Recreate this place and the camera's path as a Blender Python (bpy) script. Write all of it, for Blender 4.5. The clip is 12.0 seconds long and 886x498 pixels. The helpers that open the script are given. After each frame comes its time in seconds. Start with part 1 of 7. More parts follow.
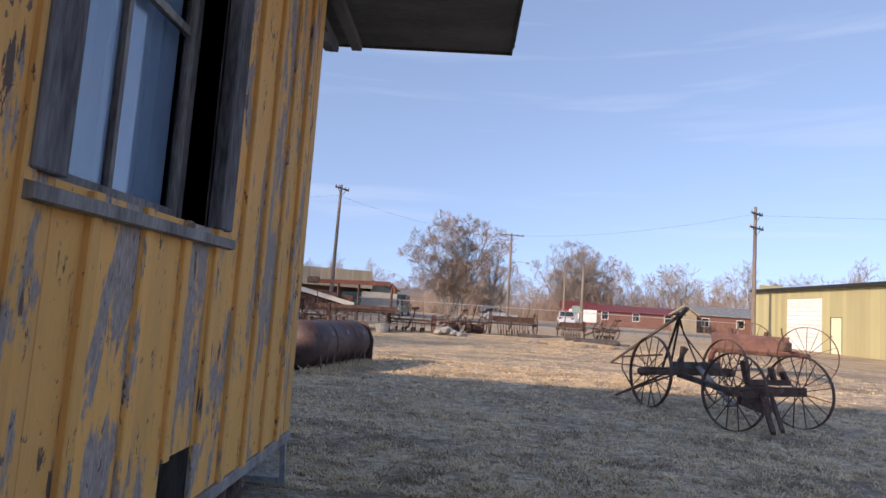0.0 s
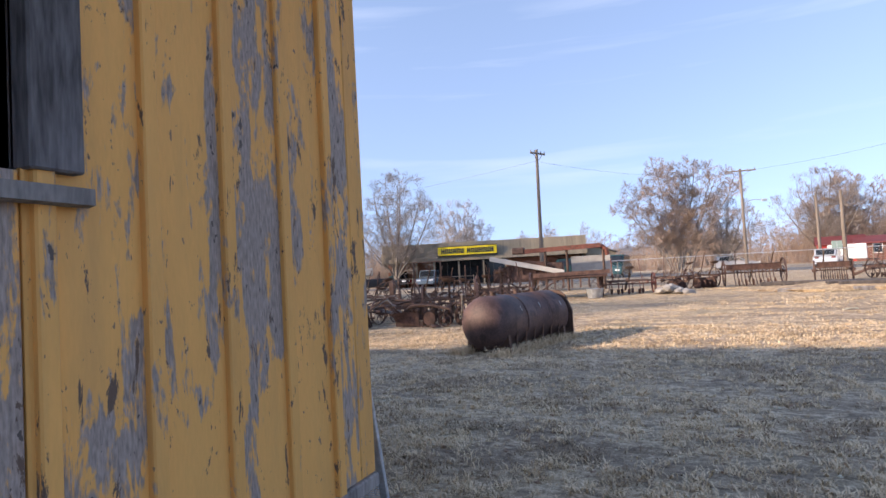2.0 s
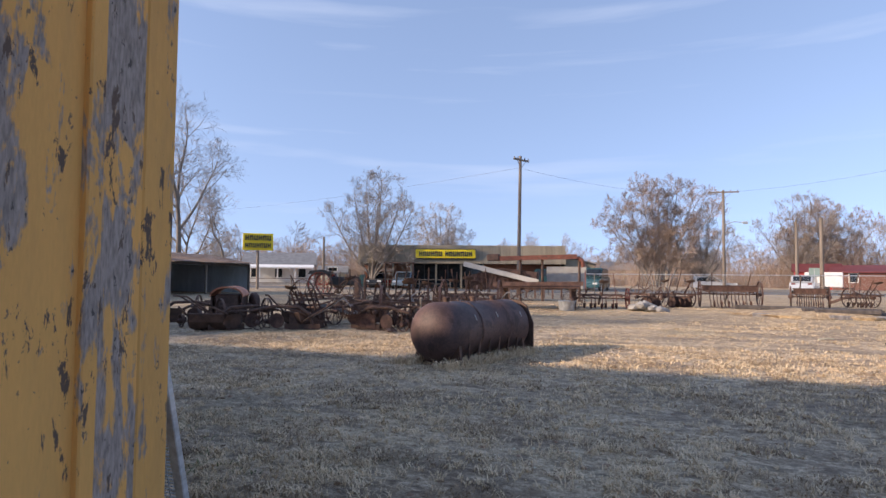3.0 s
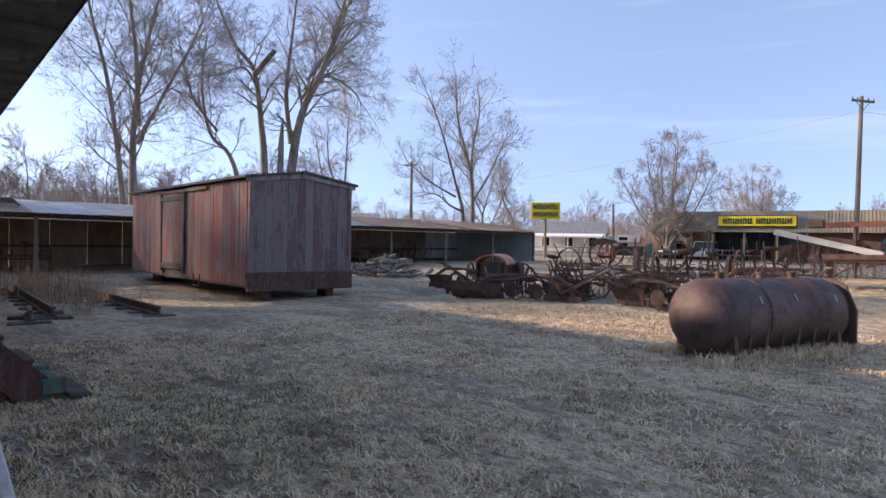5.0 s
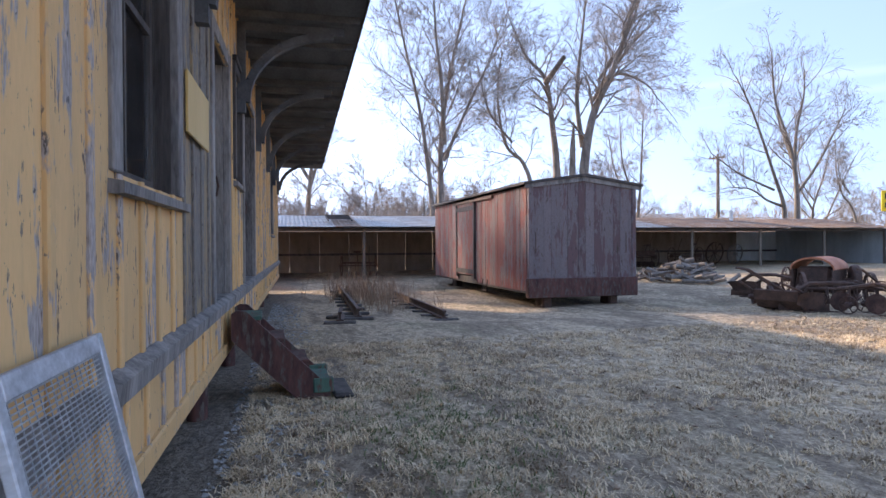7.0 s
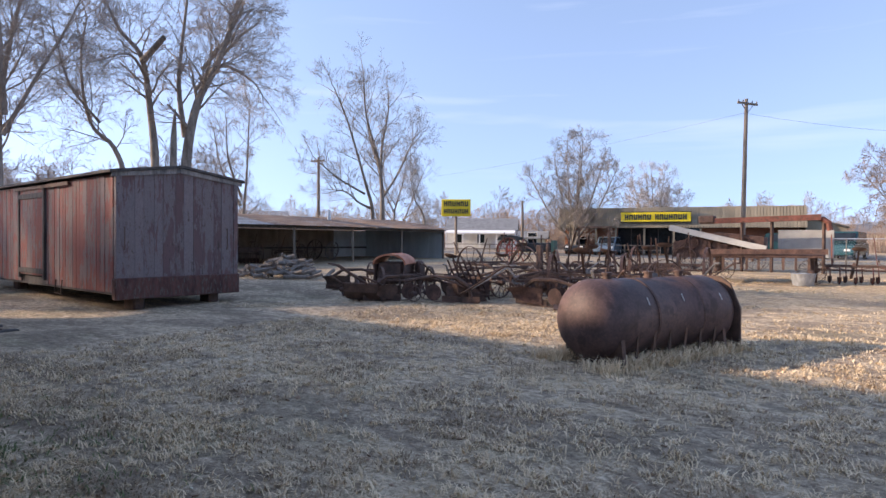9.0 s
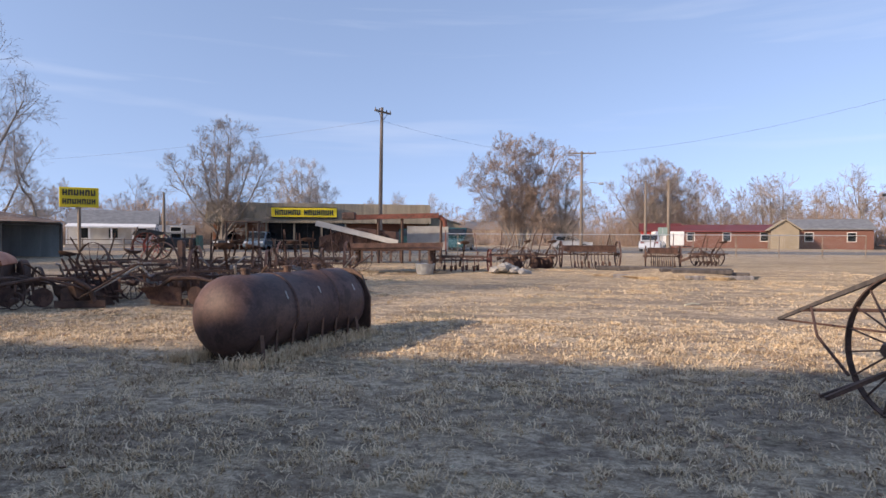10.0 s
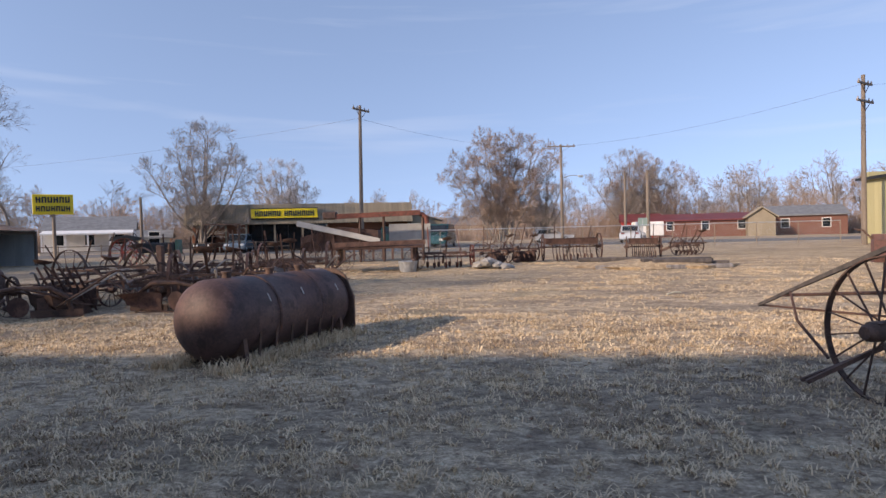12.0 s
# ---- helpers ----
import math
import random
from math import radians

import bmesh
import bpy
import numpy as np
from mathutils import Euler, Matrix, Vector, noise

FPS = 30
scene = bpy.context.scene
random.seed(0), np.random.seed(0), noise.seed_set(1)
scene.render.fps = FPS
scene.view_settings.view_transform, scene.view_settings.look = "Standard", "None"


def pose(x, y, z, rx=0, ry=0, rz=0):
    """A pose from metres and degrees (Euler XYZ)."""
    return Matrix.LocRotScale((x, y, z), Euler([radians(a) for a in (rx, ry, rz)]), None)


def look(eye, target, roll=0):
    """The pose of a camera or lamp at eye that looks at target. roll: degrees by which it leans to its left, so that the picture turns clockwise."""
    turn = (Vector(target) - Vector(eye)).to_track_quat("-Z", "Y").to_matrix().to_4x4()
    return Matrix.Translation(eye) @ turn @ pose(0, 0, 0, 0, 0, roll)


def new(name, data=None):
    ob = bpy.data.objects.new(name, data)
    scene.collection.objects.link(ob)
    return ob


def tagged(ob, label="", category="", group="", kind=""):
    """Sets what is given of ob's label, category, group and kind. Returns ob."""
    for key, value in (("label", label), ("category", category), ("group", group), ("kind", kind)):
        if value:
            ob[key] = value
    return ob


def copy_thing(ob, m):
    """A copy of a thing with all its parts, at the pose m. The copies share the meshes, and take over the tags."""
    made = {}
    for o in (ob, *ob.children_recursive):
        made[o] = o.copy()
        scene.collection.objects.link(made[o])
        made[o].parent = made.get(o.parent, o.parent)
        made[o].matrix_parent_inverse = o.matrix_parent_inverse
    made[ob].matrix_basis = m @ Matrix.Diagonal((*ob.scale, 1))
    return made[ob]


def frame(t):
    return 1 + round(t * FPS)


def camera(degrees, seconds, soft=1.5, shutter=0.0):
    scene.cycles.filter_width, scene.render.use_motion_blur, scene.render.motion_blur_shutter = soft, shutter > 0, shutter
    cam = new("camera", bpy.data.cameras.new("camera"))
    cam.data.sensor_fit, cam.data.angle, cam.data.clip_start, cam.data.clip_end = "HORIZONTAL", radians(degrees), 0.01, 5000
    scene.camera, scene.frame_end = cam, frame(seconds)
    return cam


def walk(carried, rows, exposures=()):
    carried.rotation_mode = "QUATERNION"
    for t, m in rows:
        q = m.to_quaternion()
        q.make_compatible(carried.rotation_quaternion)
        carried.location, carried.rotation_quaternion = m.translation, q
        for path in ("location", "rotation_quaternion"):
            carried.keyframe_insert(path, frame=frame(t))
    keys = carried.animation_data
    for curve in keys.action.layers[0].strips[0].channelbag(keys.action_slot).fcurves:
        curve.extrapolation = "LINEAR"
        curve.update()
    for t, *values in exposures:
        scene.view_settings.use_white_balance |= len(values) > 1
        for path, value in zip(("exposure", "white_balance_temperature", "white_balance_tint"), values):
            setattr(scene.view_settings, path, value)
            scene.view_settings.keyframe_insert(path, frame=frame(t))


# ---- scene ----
cam = camera(72.4, 12.0)
METRES, EYE, TILT, LEAN, TURN = 6.0, 1.5, 0.0, 0.0, 1.9
ROWS = [
    (0.0, 0.0, 0.0, 0.0, -0.37, 5.42, -3.93),
    (0.5, 0.0195, 0.074, -0.0032, -2.54, 2.93, -2.32),
    (1.0, 0.0553, 0.1611, -0.0075, 5.31, 2.3, 1.11),
    (1.5, 0.0608, 0.2325, -0.0029, 17.68, 2.28, 4.25),
    (2.0, 0.0658, 0.3111, -0.004, 20.43, 2.4, 3.14),
    (2.5, 0.0876, 0.3997, -0.008, 16.9, 2.8, -0.23),
    (4.5, 0.1026, 0.6906, -0.0074, 37.87, 0.06, -1.56),
    (5.0, 0.0907, 0.756, -0.0105, 46.31, -0.61, -1.02),
    (5.5, 0.0795, 0.8159, -0.0086, 56.09, -0.74, -0.37),
    (6.0, 0.0612, 0.8544, -0.0055, 66.18, -0.6, -0.01),
    (6.5, 0.0542, 0.8718, -0.0046, 74.82, -0.41, 0.31),
    (8.5, 0.059, 0.8917, -0.0023, 55.1, -0.68, 0.06),
    (9.0, 0.0699, 0.8993, -0.0006, 38.43, -0.79, -0.41),
    (9.5, 0.0806, 0.9054, -0.0011, 21.45, -0.93, -0.49),
    (10.0, 0.0958, 0.9071, 0.0003, 6.39, -1.08, -0.3),
    (10.5, 0.1072, 0.9043, 0.0004, -4.37, -1.24, 0.1),
    (11.0, 0.1142, 0.9003, 0.0002, -9.8, -1.32, 0.53),
    (11.5, 0.1096, 0.9039, 0.0011, -6.14, -1.32, 0.97),
    (12.0, 0.0951, 0.9107, 0.0003, 4.7, -1.42, 1.41),
]
walk(cam, [(t, pose(0, 0, EYE, TILT, LEAN, TURN) @ pose(METRES * x, METRES * y, METRES * z, 90 + pitch, roll, yaw)) for t, x, y, z, yaw, pitch, roll in ROWS],
     exposures=[(t, stops, 7150, 21) for t, stops in ((0.0, 1.38), (0.6, 1.32), (1.5, 1.56), (2.0, 1.76), (2.5, 1.45), (4.5, 1.5), (5.5, 1.85), (6.5, 2.2), (8.5, 1.9), (9.5, 1.55), (10.2, 1.22), (11.0, 1.0), (12.0, 1.2))])


# ---- world, sun and exposure ----
SUN_WAY = Vector((-1.95, -1.56, 1.0)).normalized()
world = bpy.data.worlds.new("sky")
scene.world = world
world.use_nodes = True


def build_sky():
    nt = world.node_tree
    nt.nodes.clear()
    sky = nt.nodes.new("ShaderNodeTexSky")
    sky.sky_type, sky.sun_disc = "NISHITA", False
    sky.sun_elevation = math.asin(SUN_WAY.z)
    sky.sun_rotation = math.atan2(SUN_WAY.x, SUN_WAY.y)
    sky.air_density, sky.dust_density, sky.ozone_density = 0.95, 0.45, 1.2
    tc = nt.nodes.new("ShaderNodeTexCoord")
    # a clear dry sky: the pale band at the horizon is thin
    lift = nt.nodes.new("ShaderNodeVectorMath")
    lift.operation, lift.inputs[1].default_value = "ADD", (0.0, 0.0, 0.33)
    unit = nt.nodes.new("ShaderNodeVectorMath")
    unit.operation = "NORMALIZE"
    # thin streaks of high cloud
    mp = nt.nodes.new("ShaderNodeMapping")
    mp.inputs["Scale"].default_value = (1.1, 1.1, 15.0)
    mp.inputs["Rotation"].default_value = (0.05, 0.03, 0.3)
    nz = nt.nodes.new("ShaderNodeTexNoise")
    nz.inputs["Scale"].default_value, nz.inputs["Detail"].default_value = 1.9, 7.0
    nz.inputs["Distortion"].default_value = 0.35
    ramp = nt.nodes.new("ShaderNodeValToRGB")
    ramp.color_ramp.elements[0].position, ramp.color_ramp.elements[1].position = 0.545, 0.95
    ramp.color_ramp.elements[1].color = (0.42, 0.42, 0.42, 1)
    mix = nt.nodes.new("ShaderNodeMixRGB")
    mix.inputs[2].default_value = (2.4, 2.9, 3.6, 1)
    bg = nt.nodes.new("ShaderNodeBackground")
    bg.inputs["Strength"].default_value = SKY_STRENGTH
    out = nt.nodes.new("ShaderNodeOutputWorld")
    for a, b in ((tc.outputs["Generated"], mp.inputs[0]), (mp.outputs[0], nz.inputs[0]), (nz.outputs[0], ramp.inputs[0]),
                 (ramp.outputs[0], mix.inputs[0]), (tc.outputs["Generated"], lift.inputs[0]), (lift.outputs[0], unit.inputs[0]), (unit.outputs[0], sky.inputs[0]), (sky.outputs[0], mix.inputs[1]), (mix.outputs[0], bg.inputs[0]),
                 (bg.outputs[0], out.inputs[0])):
        nt.links.new(a, b)


SKY_STRENGTH = 0.13
build_sky()
sun_data = bpy.data.lights.new("sun", "SUN")
sun_data.energy, sun_data.angle, sun_data.color = 2.1, radians(1.4), (1.0, 0.86, 0.66)
sun = new("sun", sun_data)
sun.matrix_world = look(SUN_WAY * 60, (0, 0, 0))


# ---- mesh tools ----
class Shape:
    """Vertices and faces of one part."""

    def __init__(self):
        self.v, self.f = [], []

    def add(self, verts, faces, m=None):
        k = len(self.v)
        self.v += [tuple(m @ Vector(p)) for p in verts] if m else [tuple(p) for p in verts]
        self.f += [tuple(i + k for i in f) for f in faces]
        return self

    def box(self, lo, hi, m=None, bevel=0.0):
        (a, b, c), (d, e, g) = lo, hi
        w = bevel
        if not w:
            return self.add([(a, b, c), (d, b, c), (d, e, c), (a, e, c), (a, b, g), (d, b, g), (d, e, g), (a, e, g)],
                            [(3, 2, 1, 0), (4, 5, 6, 7), (0, 1, 5, 4), (1, 2, 6, 5), (2, 3, 7, 6), (3, 0, 4, 7)], m)
        bm = bmesh.new()
        bmesh.ops.create_cube(bm, size=1)
        for vert in bm.verts:
            vert.co = Vector(((a + d) / 2 + vert.co.x * (d - a), (b + e) / 2 + vert.co.y * (e - b), (c + g) / 2 + vert.co.z * (g - c)))
        bmesh.ops.bevel(bm, geom=bm.edges[:], offset=w, segments=1, affect="EDGES")
        self.from_bm(bm, m)
        return self

    def from_bm(self, bm, m=None):
        bm.verts.index_update()
        self.add([tuple(p.co) for p in bm.verts], [tuple(p.index for p in f.verts) for f in bm.faces], m)
        bm.free()
        return self

    def tube(self, pts, radii, n=6, cap=True):
        """A round bar along a path, one radius or one a point."""
        pts = [Vector(p) for p in pts]
        if not isinstance(radii, (list, tuple)):
            radii = [radii] * len(pts)
        k, side = len(self.v), None
        for i, p in enumerate(pts):
            way = (pts[min(i + 1, len(pts) - 1)] - pts[max(i - 1, 0)]).normalized()
            if side is None:
                side = way.orthogonal().normalized()
            side = side - way * side.dot(way)
            side = side.normalized() if side.length > 1e-6 else way.orthogonal().normalized()
            up = way.cross(side)
            for j in range(n):
                a = 2 * math.pi * j / n
                self.v.append(tuple(p + (side * math.cos(a) + up * math.sin(a)) * radii[i]))
        for i in range(len(pts) - 1):
            for j in range(n):
                a, b = k + i * n + j, k + i * n + (j + 1) % n
                self.f.append((a, b, b + n, a + n))
        if cap:
            self.f.append(tuple(k + j for j in reversed(range(n))))
            self.f.append(tuple(k + (len(pts) - 1) * n + j for j in range(n)))
        return self

    def bar(self, p, q, w, h, up=(0, 0, 1)):
        """A square bar from p to q, w wide and h high."""
        p, q = Vector(p), Vector(q)
        way = (q - p).normalized()
        side = way.cross(Vector(up))
        side = side.normalized() if side.length > 1e-4 else way.orthogonal().normalized()
        top = side.cross(way)
        s, t = side * w / 2, top * h / 2
        return self.add([p - s - t, p + s - t, p + s + t, p - s + t, q - s - t, q + s - t, q + s + t, q - s + t],
                        [(0, 1, 2, 3), (7, 6, 5, 4), (4, 5, 1, 0), (5, 6, 2, 1), (6, 7, 3, 2), (7, 4, 0, 3)])

    def hoop(self, r, tread, thick, m=None, n=36):
        """A flat iron tyre round the x axis."""
        v, f = [], []
        for i in range(n):
            a = 2 * math.pi * i / n
            for x, rr in ((-tread / 2, r - thick), (-tread / 2, r), (tread / 2, r), (tread / 2, r - thick)):
                v.append((x, rr * math.cos(a), rr * math.sin(a)))
        for i in range(n):
            for j in range(4):
                a, b = i * 4 + j, i * 4 + (j + 1) % 4
                c, d = ((i + 1) % n) * 4 + (j + 1) % 4, ((i + 1) % n) * 4 + j
                f.append((a, b, c, d))
        return self.add(v, f, m)

    def spin(self, profile, n=24, m=None):
        """A turned shape round the x axis; profile: pairs of x and radius."""
        v, f = [], []
        for x, r in profile:
            for j in range(n):
                a = 2 * math.pi * j / n
                v.append((x, r * math.cos(a), r * math.sin(a)))
        for i in range(len(profile) - 1):
            for j in range(n):
                a, b = i * n + j, i * n + (j + 1) % n
                f.append((a, b, b + n, a + n))
        f.append(tuple(reversed(range(n))))
        f.append(tuple((len(profile) - 1) * n + j for j in range(n)))
        return self.add(v, f, m)

    def slab(self, outline, lo, hi, axis="y", m=None):
        """A flat plate: an outline of pairs, thick from lo to hi along an axis."""
        put = {"x": lambda p, t: (t, p[0], p[1]), "y": lambda p, t: (p[0], t, p[1]), "z": lambda p, t: (p[0], p[1], t)}[axis]
        n = len(outline)
        v = [put(p, lo) for p in outline] + [put(p, hi) for p in outline]
        f = [tuple(range(n)), tuple(reversed(range(n, 2 * n)))] + [(i, i + n, (i + 1) % n + n, (i + 1) % n) for i in range(n)]
        return self.add(v, f, m)

    def mesh(self, name, material, smooth=False):
        me = bpy.data.meshes.new(name)
        me.from_pydata(self.v, [], self.f)
        bm = bmesh.new()
        bm.from_mesh(me)
        if len(bm.faces) < 60000:
            bmesh.ops.recalc_face_normals(bm, faces=bm.faces)
        if smooth:
            for f in bm.faces:
                f.smooth = True
            for e in bm.edges:
                if len(e.link_faces) == 2 and e.calc_face_angle(0) > 0.7:
                    e.smooth = False
        bm.to_mesh(me)
        bm.free()
        me.materials.append(material)
        return me


def part(name, shape, material, parent=None, label="", smooth=False, m=None):
    """One mesh object, under a thing or a part."""
    ob = new(name, shape.mesh(name, material, smooth))
    if parent:
        ob.parent = parent
    if m is not None:
        ob.matrix_basis = m
    if label:
        tagged(ob, label)
    return ob


def thing(name, m, label, category, group="", kind=""):
    ob = new(name)
    ob.matrix_basis = m
    return tagged(ob, label, category, group, kind)


def ground_z(x, y):
    t = min(max((y - 9) / 21, 0), 1)
    dip = 1.0
    for k in ((-10 - x) / 3, (x + 25) / 5, (y - 6) / 2.5, (17 - y) / 3):
        k = min(max(k, 0), 1)
        dip *= k * k * (3 - 2 * k)
    return 0.3 * t - 0.15 * dip


def at(x, y, turn=0, dz=0):
    return pose(x, y, ground_z(x, y) + dz, 0, 0, turn)


# ---- materials ----
def material(name, rough=0.8, metal=0.0):
    mat = bpy.data.materials.new(name)
    mat.use_nodes = True
    nt = mat.node_tree
    b = nt.nodes["Principled BSDF"]
    b.inputs["Roughness"].default_value, b.inputs["Metallic"].default_value = rough, metal
    return mat, nt, b


class Nodes:
    """Short hand for the nodes of one material."""

    def __init__(self, nt):
        self.nt = nt

    def set(self, node, **sockets):
        for key, value in sockets.items():
            s = node.inputs[int(key[1:])] if key[0] == "i" and key[1:].isdigit() else node.inputs[key]
            if isinstance(value, bpy.types.NodeSocket):
                self.nt.links.new(value, s)
            else:
                s.default_value = value
        return node

    def coords(self, scale=(1, 1, 1), kind="Object", shift=True):
        tc = self.nt.nodes.new("ShaderNodeTexCoord")
        mp = self.nt.nodes.new("ShaderNodeMapping")
        mp.inputs["Scale"].default_value = scale
        self.nt.links.new(tc.outputs[kind], mp.inputs[0])
        if shift:
            info = self.nt.nodes.new("ShaderNodeObjectInfo")
            mul = self.math("MULTIPLY", info.outputs["Random"], 37.0)
            self.nt.links.new(mul, mp.inputs["Location"])
        return mp.outputs[0]

    def noise(self, vec, scale, detail=4.0, rough=0.55, distort=0.0):
        n = self.nt.nodes.new("ShaderNodeTexNoise")
        self.set(n, Vector=vec, Scale=scale, Detail=detail, Roughness=rough, Distortion=distort)
        return n.outputs[0]

    def ramp(self, fac, stops):
        r = self.nt.nodes.new("ShaderNodeValToRGB")
        while len(r.color_ramp.elements) < len(stops):
            r.color_ramp.elements.new(0.5)
        for e, (p, c) in zip(r.color_ramp.elements, stops):
            e.position = p
            e.color = (*c, 1) if isinstance(c, tuple) else (c, c, c, 1)
        self.nt.links.new(fac, r.inputs[0])
        return r.outputs[0]

    def mix(self, fac, a, b, mode="MIX"):
        n = self.nt.nodes.new("ShaderNodeMixRGB")
        n.blend_type = mode
        for i, x in enumerate((fac, a, b)):
            if isinstance(x, bpy.types.NodeSocket):
                self.nt.links.new(x, n.inputs[i])
            else:
                n.inputs[i].default_value = (*x, 1) if isinstance(x, tuple) else x
        return n.outputs[0]

    def math(self, op, a, b=0.0):
        n = self.nt.nodes.new("ShaderNodeMath")
        n.operation = op
        self.set(n, i0=a, i1=b)
        return n.outputs[0]

    def random(self):
        return self.nt.nodes.new("ShaderNodeObjectInfo").outputs["Random"]

    def bump(self, bsdf, height, strength=0.4, distance=0.01):
        n = self.nt.nodes.new("ShaderNodeBump")
        self.set(n, Height=height, Strength=strength, Distance=distance)
        self.nt.links.new(n.outputs[0], bsdf.inputs["Normal"])


def simple(name, dark, light, scale=4.0, rough=0.8, metal=0.0, stretch=(1, 1, 1), bump=0.3, fine=40.0, spots=None):
    """A surface of two tones, mottled at two scales, with an optional third tone in patches."""
    mat, nt, b = material(name, rough, metal)
    k = Nodes(nt)
    vec = k.coords(stretch)
    big = k.noise(vec, scale, 5)
    small = k.noise(vec, fine, 3)
    fac = k.math("ADD", k.math("MULTIPLY", big, 0.65), k.math("MULTIPLY", small, 0.35))
    col = k.ramp(fac, [(0.36, dark), (0.64, light)])
    if spots:
        col = k.mix(k.ramp(k.noise(vec, scale * 2.3, 6, 0.7), [(0.52, 0.0), (0.62, 1.0)]), col, spots)
    tone = k.math("ADD", k.math("MULTIPLY", k.random(), 0.2), 0.9)
    col = k.mix(1.0, col, tone, "MULTIPLY")
    nt.links.new(col, b.inputs["Base Color"])
    k.bump(b, fac, bump, 0.01)
    return mat


def painted_boards(name, paint, bare, worn=0.5, bare_light=None, grain=1.0):
    """Old paint flaking off boards: bare grey wood shows in upright streaks and patches."""
    mat, nt, b = material(name, 0.75)
    k = Nodes(nt)
    vec = k.coords((1, 1, 0.2))
    vec2 = k.coords((1, 1, 0.32))
    streak = k.noise(vec, 26 * grain, 6, 0.62, 0.3)
    patch = k.noise(vec2, 2.6 * grain, 4, 0.6, 0.6)
    chips = k.noise(k.coords((1, 1, 0.6)), 42 * grain, 3, 0.6)
    small = k.noise(k.coords((1, 1, 0.22)), 13 * grain, 5, 0.65, 0.5)
    wear = k.math("ADD", k.math("MULTIPLY", patch, 0.50), k.math("MULTIPLY", small, 0.36))
    wear = k.math("ADD", wear, k.math("MULTIPLY", streak, 0.14))
    wear = k.math("ADD", wear, k.math("MULTIPLY", chips, 0.06))
    wear = k.math("ADD", wear, k.math("MULTIPLY", k.math("SUBTRACT", k.random(), 0.5), 0.10))
    mask = k.ramp(wear, [(worn, 0.0), (worn + 0.025, 1.0)])
    hole = k.ramp(k.math("ADD", k.math("MULTIPLY", chips, 0.5), k.math("MULTIPLY", streak, 0.5)), [(0.612, 0.0), (0.63, 1.0)])
    fine = k.noise(vec, 110 * grain, 4)
    wood = k.ramp(fine, [(0.3, bare), (0.7, bare_light or tuple(min(1, c * 2.1) for c in bare))])
    tint = k.mix(k.ramp(patch, [(0.3, 0.0), (0.7, 0.55)]), paint, tuple(c * 0.72 for c in paint))
    tint = k.mix(k.ramp(fine, [(0.35, 0.0), (0.75, 0.25)]), tint, tuple(min(1.0, c * 1.25) for c in paint))
    scar = k.ramp(k.noise(k.coords((1, 1, 0.26)), 15 * grain, 6, 0.72, 0.4), [(0.61, 0.0), (0.63, 1.0)])
    stain = k.ramp(k.noise(k.coords((1, 1, 0.12)), 7 * grain, 4, 0.6), [(0.5, 0.0), (0.75, 0.4)])
    tint = k.mix(stain, tint, tuple(a * 0.55 + b * 0.25 for a, b in zip(paint, bare)))
    dark = k.mix(hole, wood, tuple(c * 0.45 for c in bare))
    col = k.mix(mask, k.mix(k.math("MULTIPLY", hole, 0.8), tint, tuple(c * 0.6 for c in bare)), dark)
    col = k.mix(scar, col, (bare[0] * 0.62, bare[1] * 0.5, bare[2] * 0.42))
    tone = k.math("ADD", k.math("MULTIPLY", k.random(), 0.18), 0.88)
    col = k.mix(1.0, col, tone, "MULTIPLY")
    nt.links.new(col, b.inputs["Base Color"])
    h = k.math("SUBTRACT", k.math("MULTIPLY", fine, 0.35), k.math("MULTIPLY", mask, 0.5))
    k.bump(b, h, 0.5, 0.004)
    return mat


